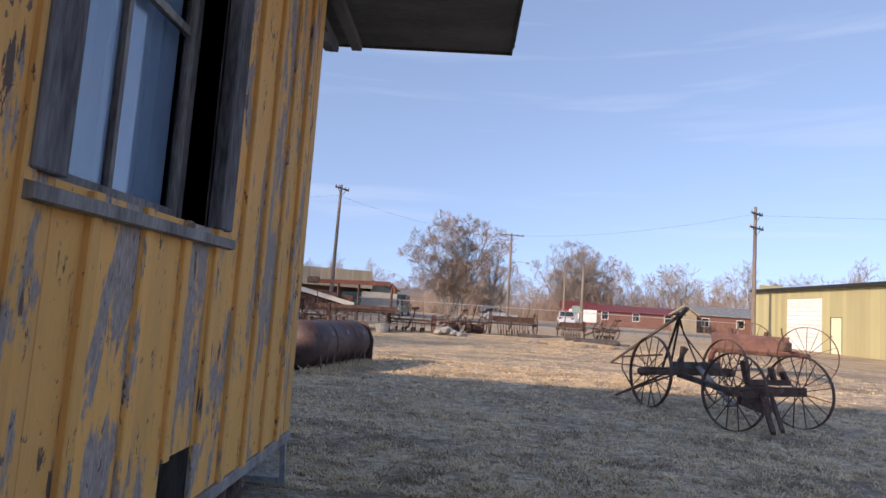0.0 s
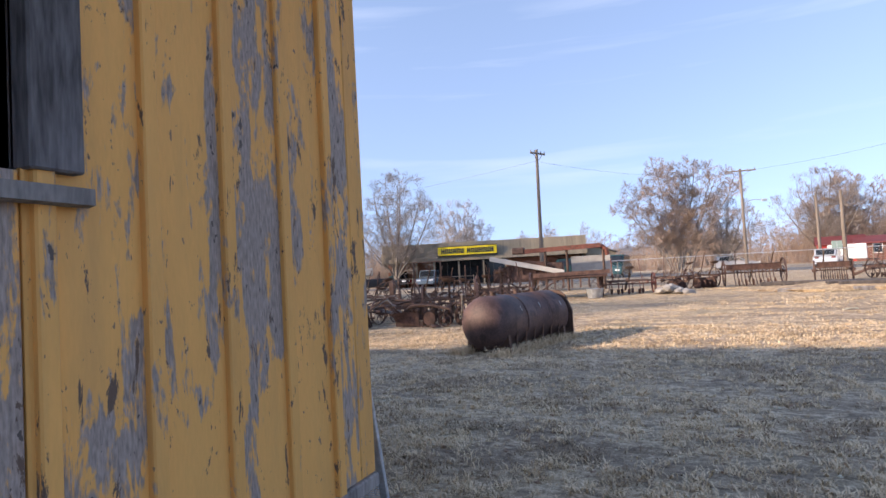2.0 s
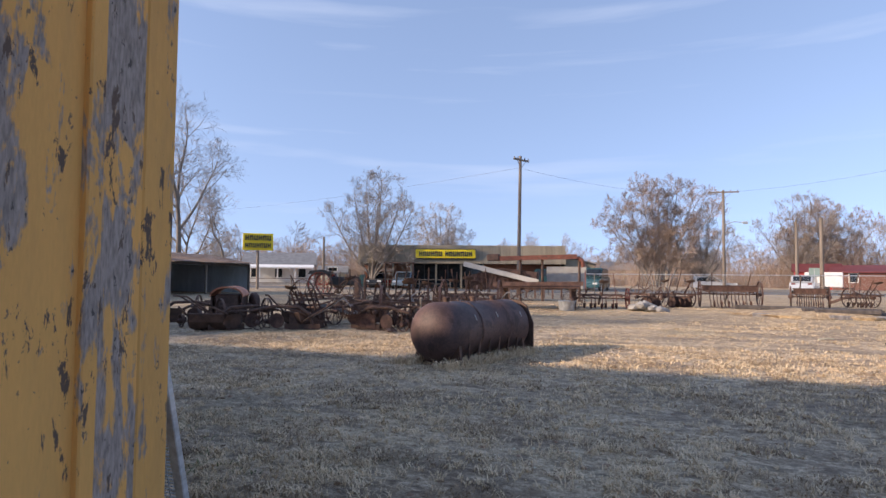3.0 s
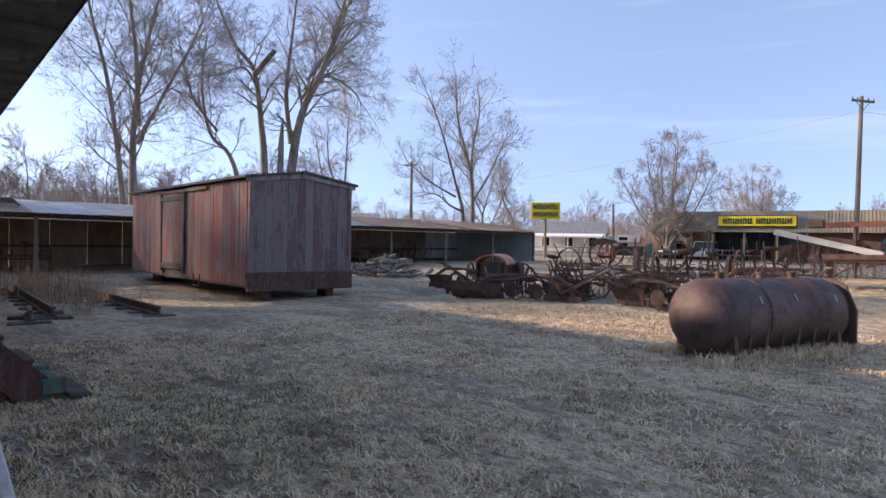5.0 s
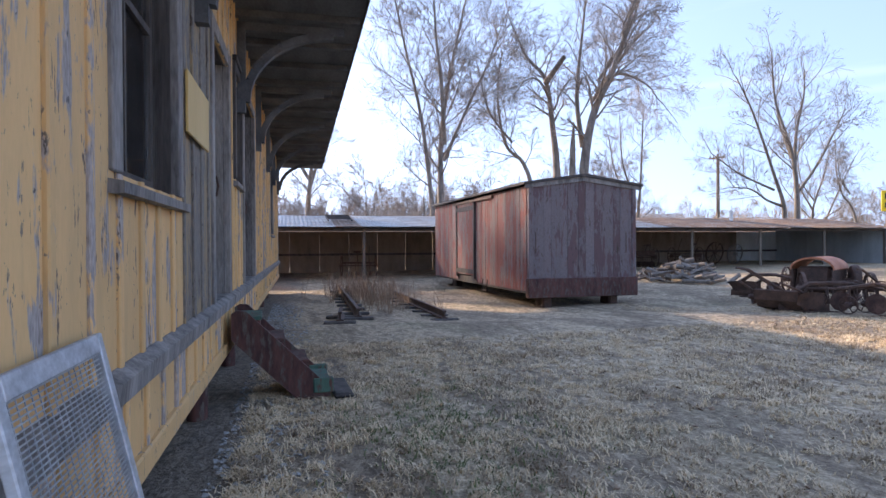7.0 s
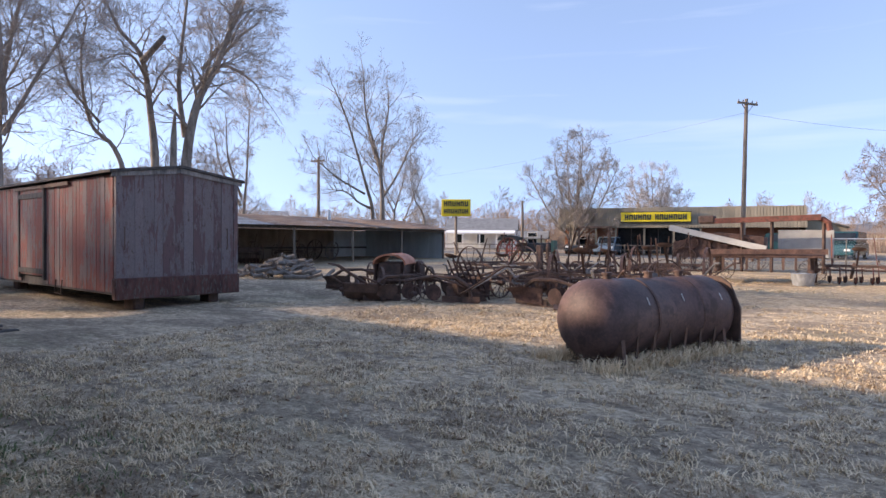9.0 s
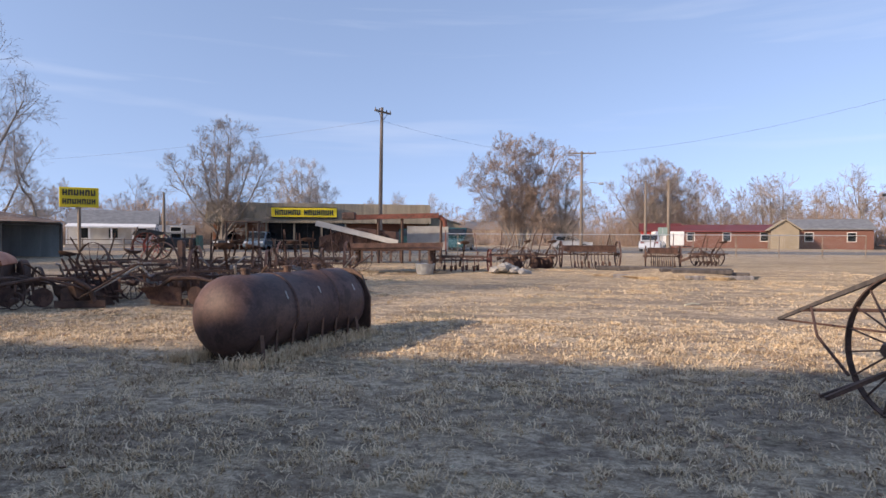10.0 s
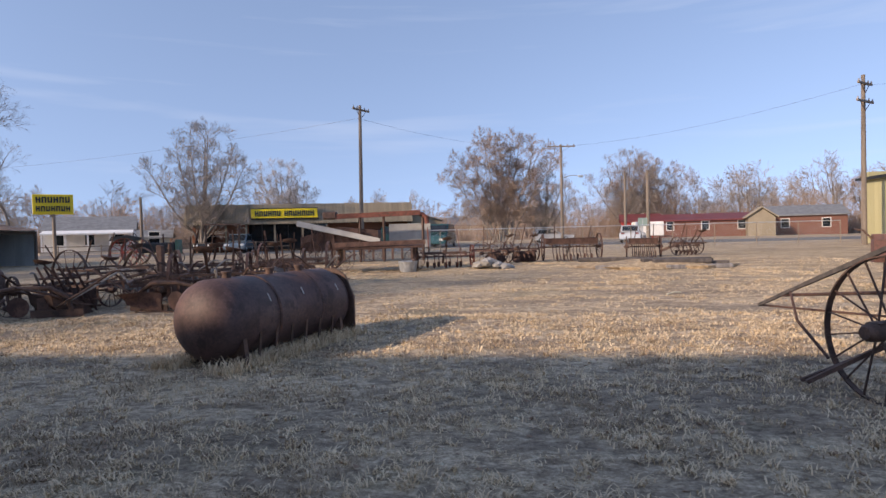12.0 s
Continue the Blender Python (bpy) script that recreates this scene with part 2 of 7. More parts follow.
def ground_material():
    mat, nt, b = material("dry_grass_ground", 0.95)
    k = Nodes(nt)
    vec = k.coords(shift=False)
    big = k.noise(vec, 0.18, 5, 0.6)
    mid = k.noise(k.coords((0.55, 1.5, 1), shift=False), 0.8, 7, 0.68, 0.5)
    fine = k.noise(vec, 30, 5, 0.7)
    clump = k.noise(k.coords((1, 1.3, 1), shift=False), 8.5, 5, 0.7)
    fine = k.math("ADD", k.math("MULTIPLY", fine, 0.42), k.math("MULTIPLY", clump, 0.58))
    grass = k.ramp(fine, [(0.40, (0.26, 0.19, 0.125)), (0.5, (0.56, 0.435, 0.30)), (0.60, (0.86, 0.71, 0.52))])
    straw = k.ramp(fine, [(0.36, (0.33, 0.24, 0.15)), (0.62, (0.74, 0.60, 0.41))])
    col = k.mix(k.ramp(mid, [(0.42, 0.0), (0.62, 0.75)]), grass, straw)
    # tufts a hand wide with dark thatch between them
    tuft = k.noise(k.coords((1, 1.25, 1), shift=False), 4.6, 3, 0.6, 0.8)
    gap = k.ramp(tuft, [(0.38, 0.65), (0.47, 0.0)])
    col = k.mix(gap, col, (0.19, 0.145, 0.105))
    bald = k.ramp(mid, [(0.38, 1.0), (0.50, 0.0)])
    col = k.mix(k.math("MULTIPLY", bald, 0.7), col, (0.17, 0.12, 0.08))
    moss = k.ramp(k.noise(vec, 0.42, 5, 0.65, 0.5), [(0.54, 0.0), (0.66, 0.38)])
    col = k.mix(moss, col, k.ramp(fine, [(0.4, (0.10, 0.105, 0.05)), (0.6, (0.32, 0.30, 0.17))]))
    sep = nt.nodes.new("ShaderNodeSeparateXYZ")
    nt.links.new(k.coords(shift=False), sep.inputs[0])
    # a sandy strip and worn earth towards the street
    far = k.math("ADD", sep.outputs[1], k.math("MULTIPLY", k.math("SUBTRACT", big, 0.5), 14.0))
    sand = k.ramp(k.math("DIVIDE", far, 60.0), [(0.25, 0.0), (0.42, 0.5), (0.62, 0.45), (0.75, 0.25)])
    col = k.mix(sand, col, k.ramp(fine, [(0.3, (0.30, 0.20, 0.105)), (0.7, (0.56, 0.42, 0.24))]))
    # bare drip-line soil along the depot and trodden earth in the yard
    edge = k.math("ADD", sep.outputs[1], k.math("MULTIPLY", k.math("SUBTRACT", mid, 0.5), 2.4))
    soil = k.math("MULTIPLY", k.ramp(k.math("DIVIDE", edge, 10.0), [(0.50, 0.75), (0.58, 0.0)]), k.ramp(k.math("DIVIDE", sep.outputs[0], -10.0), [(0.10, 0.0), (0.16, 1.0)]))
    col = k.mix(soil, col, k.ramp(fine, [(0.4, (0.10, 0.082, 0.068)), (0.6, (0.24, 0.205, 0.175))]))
    trod = k.ramp(k.noise(k.coords((0.35, 1.3, 1), shift=False), 0.55, 6, 0.7, 0.4), [(0.50, 0.0), (0.59, 0.75)])
    col = k.mix(trod, col, k.ramp(fine, [(0.4, (0.15, 0.112, 0.08)), (0.6, (0.40, 0.31, 0.22))]))
    nt.links.new(col, b.inputs["Base Color"])
    k.bump(b, k.math("ADD", k.math("ADD", fine, mid), tuft), 1.0, 0.06)
    return mat


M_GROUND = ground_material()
M_YELLOW = painted_boards("flaking_yellow_paint", (0.81, 0.42, 0.12), (0.20, 0.165, 0.145), 0.555)
M_YELLOW_N = painted_boards("faded_yellow_paint", (0.80, 0.50, 0.225), (0.24, 0.21, 0.195), 0.575)
M_BARE = painted_boards("bare_grey_boards", (0.36, 0.26, 0.15), (0.13, 0.115, 0.10), 0.47)
M_GREY_WOOD = simple("weathered_grey_wood", (0.10, 0.092, 0.09), (0.36, 0.335, 0.315), 6, 0.85, 0, (1, 1, 0.2), 0.4, 60)
M_DARK_WOOD = simple("dark_stained_wood", (0.034, 0.030, 0.029), (0.135, 0.116, 0.106), 6, 0.8, 0, (1, 1, 0.15), 0.4, 60)
M_SOFFIT = simple("dark_soffit_paint", (0.075, 0.08, 0.088), (0.15, 0.158, 0.17), 3, 0.8, 0, (0.3, 1, 1), 0.2, 40)
M_ROOF = simple("asphalt_shingle", (0.05, 0.05, 0.05), (0.12, 0.115, 0.11), 3, 0.9, 0, (1, 1, 1), 0.5, 60)
M_RUST = simple("rusted_iron", (0.052, 0.031, 0.027), (0.17, 0.096, 0.074), 5, 0.75, 0.25, (1, 1, 1), 0.4, 60, (0.07, 0.035, 0.03))
M_RUST_DARK = simple("dark_rusted_iron", (0.055, 0.036, 0.030), (0.17, 0.10, 0.075), 5, 0.7, 0.3, (1, 1, 1), 0.4, 60)
M_RUST_RED = simple("red_oxide_iron", (0.11, 0.034, 0.024), (0.22, 0.078, 0.055), 4, 0.75, 0.1, (1, 1, 1), 0.3, 50, (0.08, 0.04, 0.03))
M_TANK = simple("rusted_tank_steel", (0.052, 0.031, 0.032), (0.15, 0.088, 0.078), 2.2, 0.62, 0.1, (1, 1, 1), 0.25, 30, (0.06, 0.034, 0.032))
M_BOXCAR = painted_boards("faded_red_boards", (0.29, 0.09, 0.07), (0.17, 0.115, 0.11), 0.52, (0.27, 0.20, 0.19))
M_BOXCAR_END = painted_boards("grey_red_boards", (0.15, 0.088, 0.088), (0.13, 0.105, 0.108), 0.50, (0.24, 0.195, 0.195))
M_SHEET = simple("galvanised_sheet", (0.22, 0.23, 0.24), (0.46, 0.48, 0.49), 2, 0.5, 0.35, (1, 0.3, 1), 0.1, 30, (0.24, 0.17, 0.12))
M_SHEET_RUST = simple("rusty_roof_sheet", (0.10, 0.06, 0.04), (0.32, 0.22, 0.16), 2, 0.7, 0.2, (1, 0.3, 1), 0.2, 30, (0.30, 0.29, 0.28))
M_PALE_SHEET = simple("pale_metal_siding", (0.42, 0.47, 0.49), (0.58, 0.64, 0.66), 2, 0.5, 0.1, (1, 1, 0.3), 0.1)
M_BROWN_PANEL = simple("brown_wall_board", (0.19, 0.155, 0.12), (0.36, 0.30, 0.24), 2, 0.85, 0, (1, 1, 0.4))
M_BARK = simple("grey_bark", (0.12, 0.10, 0.085), (0.30, 0.265, 0.23), 5, 0.9, 0, (1, 1, 0.3), 0.7, 30)
M_TWIG = simple("grey_brown_twigs", (0.20, 0.17, 0.15), (0.40, 0.345, 0.305), 0.4, 0.9, 0, (1, 1, 1), 0.0)
M_TWIG_RED = simple("red_brown_twigs", (0.21, 0.15, 0.115), (0.39, 0.295, 0.235), 0.4, 0.9, 0, (1, 1, 1), 0.0)
M_GREEN_SIDING = simple("olive_green_siding", (0.38, 0.35, 0.19), (0.44, 0.405, 0.225), 0.6, 0.55, 0, (1, 1, 0.3), 0.05)
M_CREAM = simple("cream_siding", (0.62, 0.56, 0.40), (0.72, 0.66, 0.48), 0.8, 0.5, 0, (1, 1, 0.3), 0.05)
M_WHITE = simple("white_paint", (0.66, 0.66, 0.64), (0.8, 0.8, 0.78), 2, 0.6, 0, (1, 1, 1), 0.05)
M_TAN_RIB = simple("tan_ribbed_metal", (0.22, 0.185, 0.13), (0.30, 0.255, 0.185), 1, 0.6, 0, (1, 1, 0.2), 0.1)
M_BRICK = simple("orange_brown_brick", (0.23, 0.09, 0.05), (0.33, 0.14, 0.085), 8, 0.85, 0, (1, 1, 3), 0.3)
M_ASPHALT = simple("asphalt", (0.13, 0.125, 0.12), (0.20, 0.195, 0.185), 1, 0.9, 0, (1, 1, 1), 0.3)
M_CONCRETE = simple("pale_concrete", (0.34, 0.33, 0.31), (0.5, 0.49, 0.46), 2, 0.85, 0, (1, 1, 1), 0.3)
# near-black colour, worn only by the store soffit
M_DARK = simple("near_black_soffit", (0.012, 0.012, 0.013), (0.03, 0.03, 0.032), 2, 0.9)
M_SIGN = simple("yellow_sign_face", (0.80, 0.60, 0.01), (0.86, 0.66, 0.015), 1, 0.35, 0, (1, 1, 1), 0.0)
M_BLACK = simple("black_paint", (0.012, 0.012, 0.012), (0.03, 0.03, 0.03), 5, 0.5)
M_RED_ROOF = simple("red_metal_roof", (0.13, 0.03, 0.032), (0.19, 0.045, 0.045), 1, 0.5)
M_POLE = simple("weathered_pole_wood", (0.13, 0.105, 0.085), (0.27, 0.225, 0.185), 4, 0.9, 0, (1, 1, 0.1), 0.3)
M_GREEN_PAINT = simple("worn_green_paint", (0.045, 0.11, 0.085), (0.10, 0.20, 0.15), 9, 0.8, 0, (1, 1, 0.3), 0.3, 40, (0.13, 0.05, 0.04))
M_MAROON = simple("worn_maroon_paint", (0.05, 0.022, 0.020), (0.15, 0.06, 0.05), 8, 0.8, 0, (1, 1, 0.3), 0.3, 40, (0.12, 0.105, 0.09))
M_GALV = simple("galvanised_frame", (0.34, 0.37, 0.40), (0.60, 0.64, 0.68), 12, 0.45, 0.5, (1, 1, 0.4), 0.2, 60)


def glass_material(name, tint=(0.9, 0.95, 1.0), rough=0.03):
    mat, nt, b = material(name, rough)
    b.inputs["Base Color"].default_value = (*tint, 1)
    b.inputs["Transmission Weight"].default_value = 1.0
    b.inputs["IOR"].default_value = 1.5
    return mat


M_GLASS = glass_material("window_glass")
M_CAR_GLASS = simple("dark_car_glass", (0.01, 0.013, 0.016), (0.02, 0.025, 0.03), 3, 0.08, 0, (1, 1, 1), 0.0)


# ---- ground ----
def build_ground():
    xs = sorted(set([-1500, -600, -250, -120, -70] + list(np.arange(-40, -26, 2.0)) + list(np.arange(-26, -12, 0.7)) + list(np.arange(-12, 10, 0.4)) + list(np.arange(10, 40, 2.0)) + [60, 100, 250, 600, 1500]))
    ys = sorted(set([-1500, -600, -200, -80, -40, -20, -10, -4, 0] + list(np.arange(2, 20, 0.4)) + list(np.arange(20, 40, 1.0)) + list(np.arange(40, 80, 4.0)) + [100, 150, 250, 600, 1500]))
    s = Shape()
    for y in ys:
        for x in xs:
            z = ground_z(x, y)
            if -12 <= x <= 10 and 2 <= y <= 20:
                z += 0.022 * noise.noise((x * 0.9, y * 0.9, 0.3)) + 0.012 * noise.noise((x * 2.7, y * 2.7, 4.0))
            elif -41 < x < 41 and 1 < y < 45:
                z += 0.03 * noise.noise((x * 0.3, y * 0.3, 0.3))
            s.v.append((float(x), float(y), z))
    n = len(xs)
    for j in range(len(ys) - 1):
        for i in range(n - 1):
            s.f.append((j * n + i, j * n + i + 1, (j + 1) * n + i + 1, (j + 1) * n + i))
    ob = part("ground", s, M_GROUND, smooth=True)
    tagged(ob, "dry winter lawn of short straw-coloured grass and bare earth", "ground", kind="structure")


build_ground()

# the street and parking lot in front of the store
s = Shape()
s.slab([(-60, 50), (-8, 50), (-6, 56), (40, 57), (90, 60), (90, 68), (20, 68), (-9, 70), (-9, 63), (-60, 60)], 0.29, 0.312, "z")
tagged(part("road", s, M_ASPHALT), "grey asphalt street and parking lot beyond the yard", "road", kind="structure")


# ---- depot: raised board-and-batten building on steel posts ----
depot = thing("depot", pose(-1.24, 4.58, 0), "old yellow board-and-batten railway depot with flaking paint, raised on posts", "building")


def board_mesh(w, h, d, material, cache={}):
    key = (round(w, 3), round(h, 2), round(d, 3), material.name)
    if key not in cache:
        e = 0.006
        s = Shape().slab([(0, 0), (w, 0), (w, d - e), (w - e, d), (e, d), (0, d - e)], 0, h, "z")
        cache[key] = s.mesh("board", material)
    return cache[key]


def board_wall(parent, name, m, length, pitch, first, z0, z1, openings, mats, bat_w=0.055, bat_d=0.024, edge=0.022, label=""):
    """A wall of upright boards with battens on the joints, along local +x, facing +y. openings: (x0, x1, low, high)."""
    wall = new(name)
    wall.parent, wall.matrix_basis = parent, m
    if label:
        tagged(wall, label)
    rng = random.Random(name)
    cuts = [0.0] + [first + i * pitch for i in range(int((length - first) / pitch) + 1)] + [length]
    backing = Shape()

    def spans(a, b, slack=0.0):
        out = [(z0, z1)]
        for x0, x1, lo, hi in openings:
            if a < x1 - slack and b > x0 + slack:
                nxt = []
                for p, q in out:
                    if lo > p:
                        nxt.append((p, min(q, lo)))
                    if hi < q:
                        nxt.append((max(p, hi), q))
                out = [(p, q) for p, q in nxt if q - p > 0.03]
        return out

    # boards, cut at the sides of the openings
    for a, b in zip(cuts, cuts[1:]):
        if b - a < 0.03:
            continue
        inner = sorted({a, b, *[x for o in openings for x in o[:2] if a + 0.02 < x < b - 0.02]})
        for p, q in zip(inner, inner[1:]):
            for lo, hi in spans(p, q, 0.01):
                mat = mats((p + q) / 2, (lo + hi) / 2, rng)
                ob = new("board", board_mesh(q - p - 0.004, hi - lo, edge, mat))
                ob.parent = wall
                ob.matrix_basis = pose(p + 0.002, rng.uniform(-0.004, 0.003), lo + rng.uniform(-0.006, 0.0), 0, rng.uniform(-0.06, 0.06), 0)
                backing.box((p, -0.14, lo), (q, -0.004, hi))
    for x in cuts[1:-1]:
        for lo, hi in spans(x - bat_w / 2, x + bat_w / 2):
            mat = mats(x, (lo + hi) / 2, rng)
            ob = new("batten", board_mesh(bat_w, hi - lo, bat_d, mat))
            ob.parent = wall
            ob.matrix_basis = pose(x - bat_w / 2 + rng.uniform(-0.004, 0.004), edge - 0.004, lo + rng.uniform(-0.01, 0.004), 0, rng.uniform(-0.12, 0.12), 0)
    tagged(part("wall_core", backing, M_DARK_WOOD, wall), kind="stuff")
    return wall


def sash_window(parent, m, w, h, casing, inset, mullions, frame_mat, sash_mat, sill_mat, behind, sill_out=0.06, proud=0.042):
    """A window in a wall facing local +y, its opening from 0 to w and 0 to h."""
    win = new("window")
    win.parent, win.matrix_basis = parent, m
    for lo, hi in (((-casing, -0.02, 0), (0, proud, h + casing)), ((w, -0.02, 0), (w + casing, proud, h + casing)),
                   ((-casing - 0.03, -0.02, h + casing), (w + casing + 0.03, proud + 0.018, h + casing + 0.05)), ((0, -0.02, h), (w, proud, h + casing))):
        part("casing", Shape().box(lo, hi, bevel=0.006), frame_mat, win)
    for lo, hi in (((-0.02, -inset - 0.05, -0.02), (0.0, -0.021, h)), ((w, -inset - 0.05, -0.02), (w + 0.02, -0.021, h)), ((0, -inset - 0.05, h), (w, -0.021, h + 0.02))):
        part("jamb", Shape().box(lo, hi), frame_mat, win)
    s = Shape()
    s.slab([(-inset - 0.04, -0.005), (sill_out, -0.035), (sill_out + 0.03, -0.04), (sill_out + 0.03, -0.085), (sill_out, -0.09), (-inset - 0.04, -0.06)], -casing - 0.012, w + casing + 0.012, "x")
    part("window_sill", s, sill_mat, win)
    s = Shape()
    y0, y1 = -inset - 0.035, -inset
    s.box((0, y0, 0), (0.05, y1, h)).box((w - 0.05, y0, 0), (w, y1, h)).box((0.05, y0, 0), (w - 0.05, y1, 0.075)).box((0.05, y0, h - 0.05), (w - 0.05, y1, h))
    s.box((0.05, y0, h * 0.55), (w - 0.05, y1, h * 0.55 + 0.04))
    for i in range(mullions):
        x = w * (i + 1) / (mullions + 1)
        s.box((x - 0.014, y0 + 0.004, 0.075), (x + 0.014, y1 + 0.004, h * 0.55)).box((x - 0.014, y0 + 0.004, h * 0.55 + 0.04), (x + 0.014, y1 + 0.004, h - 0.05))
    part("sash", s, sash_mat, win)
    for i in range(mullions + 1):
        a, b = w * i / (mullions + 1) + (0.05 if i == 0 else 0.014), w * (i + 1) / (mullions + 1) - (0.05 if i == mullions else 0.014)
        for lo, hi in ((0.075, h * 0.55), (h * 0.55 + 0.04, h - 0.05)):
            g = part("pane", Shape().box((a, y0 + 0.012, lo), (b, y0 + 0.018, hi)), M_GLASS, win)
            g.visible_shadow = False
    behind(win, w, h, -inset - 0.09)
    return win


M_BLIND = simple("pale_blue_blind", (0.30, 0.42, 0.55), (0.42, 0.55, 0.68), 1.2, 0.85, 0, (1, 1, 0.2), 0.1, 14)


def blind(win, w, h, y):
    s = Shape()
    n = 28
    pts = [(w * i / n * 0.9, y + 0.02 * math.sin(i * 1.7)) for i in range(n + 1)]
    for (a, b), (c, d) in zip(pts, pts[1:]):
        s.add([(a, b, 0.0), (c, d, 0.0), (c, d, h), (a, b, h), (a, b - 0.004, 0.0), (c, d - 0.004, 0.0), (c, d - 0.004, h), (a, b - 0.004, h)],
              [(0, 1, 2, 3), (7, 6, 5, 4), (0, 3, 7, 4), (1, 5, 6, 2)])
    part("curtain", s, M_BLIND, win, "pale blue cloth curtain behind the glass")


def no_blind(win, w, h, y):
    pass


def yellow_east(x, z, rng):
    return M_YELLOW


def yellow_north(x, z, rng):
    if 2.5 < x < 3.9 and z > 1.0:
        return M_BARE
    return M_YELLOW_N


M_CASING = simple("weathered_dark_casing", (0.05, 0.047, 0.048), (0.25, 0.24, 0.245), 5, 0.85, 0, (1, 1, 0.15), 0.4, 50)
EAST_LEN = 9.0


def east_m(y, z=0.0):
    """East wall frame: local x runs south from world y, local y points out to the east."""
    return pose(0, y - 4.58, z, 0, 0, -90)


# south-running frame: opening places are distances south of the corner
win_a, win_b = 4.58 - 2.885, 4.58 - 1.735
board_wall(depot, "wall_east", east_m(4.58), EAST_LEN, 0.335, 0.305, 0.5, 4.16,
           [(win_a, win_b, 1.80, 3.50), (0.305 + 0.335 * 4, 0.305 + 0.335 * 5, 0.3, 0.77), (4.9, 6.1, 1.80, 3.50)], yellow_east, 0.058, 0.030)
sash_window(depot, east_m(2.885, 1.80), 1.15, 1.70, 0.15, 0.165, 1, M_CASING, M_GREY_WOOD, M_GREY_WOOD, blind, 0.05, 0.062)
sash_window(depot, east_m(4.58 - 4.9, 1.80), 1.2, 1.70, 0.15, 0.165, 1, M_CASING, M_GREY_WOOD, M_GREY_WOOD, blind, 0.05, 0.062)
part("corner_board", Shape().box((-0.10, -0.11, 0.5), (0.026, 0.028, 4.14), bevel=0.006), M_YELLOW, depot)
part("drip_board", Shape().box((0.0, -EAST_LEN, 0.43), (0.045, 0.03, 0.498), bevel=0.008), M_GREY_WOOD, depot, "grey bare drip board under the siding")

# north wall: local x runs west along the rotated frame
N_LEN = 18.8


def north_m(x, z=0.0):
    """North wall frame: local x runs west to east from x metres west of the corner, local y points out to the north."""
    return pose(0, 0, 0, 0, 0, -0.5) @ pose(-x, 0, z)


N_OPEN = [(1.24, 2.38, 1.76, 3.40), (3.90, 4.95, 1.0, 3.25), (5.50, 6.15, 2.2, 3.35), (6.65, 8.4, 1.0, 3.45), (13.6, 14.9, 1.76, 3.4)]
# the wall is built from its west end, so openings are mirrored
board_wall(depot, "wall_north", north_m(N_LEN), N_LEN, 0.34, N_LEN - 0.54 - 0.34 * 53, 1.0, 4.16,
           [(N_LEN - b, N_LEN - a, lo, hi) for a, b, lo, hi in N_OPEN], lambda x, z, rng: yellow_north(N_LEN - x, z, rng), 0.05, 0.02)
board_wall(depot, "skirt_north", north_m(N_LEN) @ pose(0, -0.002, 0), N_LEN, 0.34, N_LEN - 0.62 - 0.34 * 53, 0.56, 0.90, [], yellow_north, 0.05, 0.02,
           label="short yellow skirt boards under the water table")
part("water_table", Shape().slab([(-0.1, 0.88), (0.075, 0.88), (0.085, 0.965), (0.03, 1.0), (-0.1, 1.0)], -N_LEN, -0.04, "x"), M_GREY_WOOD, depot, "grey weathered beam below the siding", m=pose(0, 0, 0, 0, 0, -0.5))
part("bottom_beam", Shape().box((-N_LEN, -0.12, 0.44), (-0.04, 0.05, 0.558), bevel=0.01), M_YELLOW_N, depot, m=pose(0, 0, 0, 0, 0, -0.5))
for a, b, lo, hi in (N_OPEN[0], N_OPEN[4]):
    sash_window(depot, north_m(b, lo), b - a, hi - lo, 0.13, 0.10, 1, M_GREY_WOOD, M_DARK_WOOD, M_GREY_WOOD, no_blind, 0.05)
a, b, lo, hi = N_OPEN[2]
sash_window(depot, north_m(b, lo), b - a, hi - lo, 0.10, 0.08, 1, M_DARK_WOOD, M_DARK_WOOD, M_GREY_WOOD, no_blind, 0.05, 0.062)


def plank_door(a, b, lo, hi, mat, inset):
    door = new("door")
    door.parent, door.matrix_basis = depot, north_m(b, lo)
    w, h = b - a, hi - lo
    s = Shape().box((-0.12, -0.02, 0), (0, 0.045, h + 0.12), bevel=0.006).box((w, -0.02, 0), (w + 0.12, 0.045, h + 0.12), bevel=0.006).box((0, -0.02, h), (w, 0.045, h + 0.12), bevel=0.006)
    s.box((-0.01, -inset - 0.05, 0), (0.02, -0.021, h)).box((w - 0.02, -inset - 0.05, 0), (w + 0.01, -0.021, h))
    part("door_frame", s, M_GREY_WOOD, door)
    n = max(4, round(w / 0.16))
    for i in range(n):
        part("plank", Shape().box((w * i / n + 0.003, -inset - 0.04, 0.01), (w * (i + 1) / n - 0.003, -inset, h - 0.01), bevel=0.004), mat, door)
    part("handle", Shape().tube([(0.12, -inset + 0.03, 0.95), (0.12, -inset + 0.05, 1.05), (0.12, -inset + 0.03, 1.15)], 0.011, 6), M_RUST_DARK, door)
    return door


plank_door(*N_OPEN[1], M_BARE, 0.10)
plank_door(*N_OPEN[3], M_DARK_WOOD, 0.12)
part("patch_board", Shape().box((-3.42, 0.045, 2.17), (-2.56, 0.062, 2.55), bevel=0.003), simple("plain_yellow_plywood", (0.55, 0.37, 0.13), (0.64, 0.44, 0.17), 3, 0.6, 0, (1, 1, 0.2), 0.05), depot, "plain yellow plywood patch nailed over the boards", m=pose(0, 0, 0, 0, 0, -0.5))

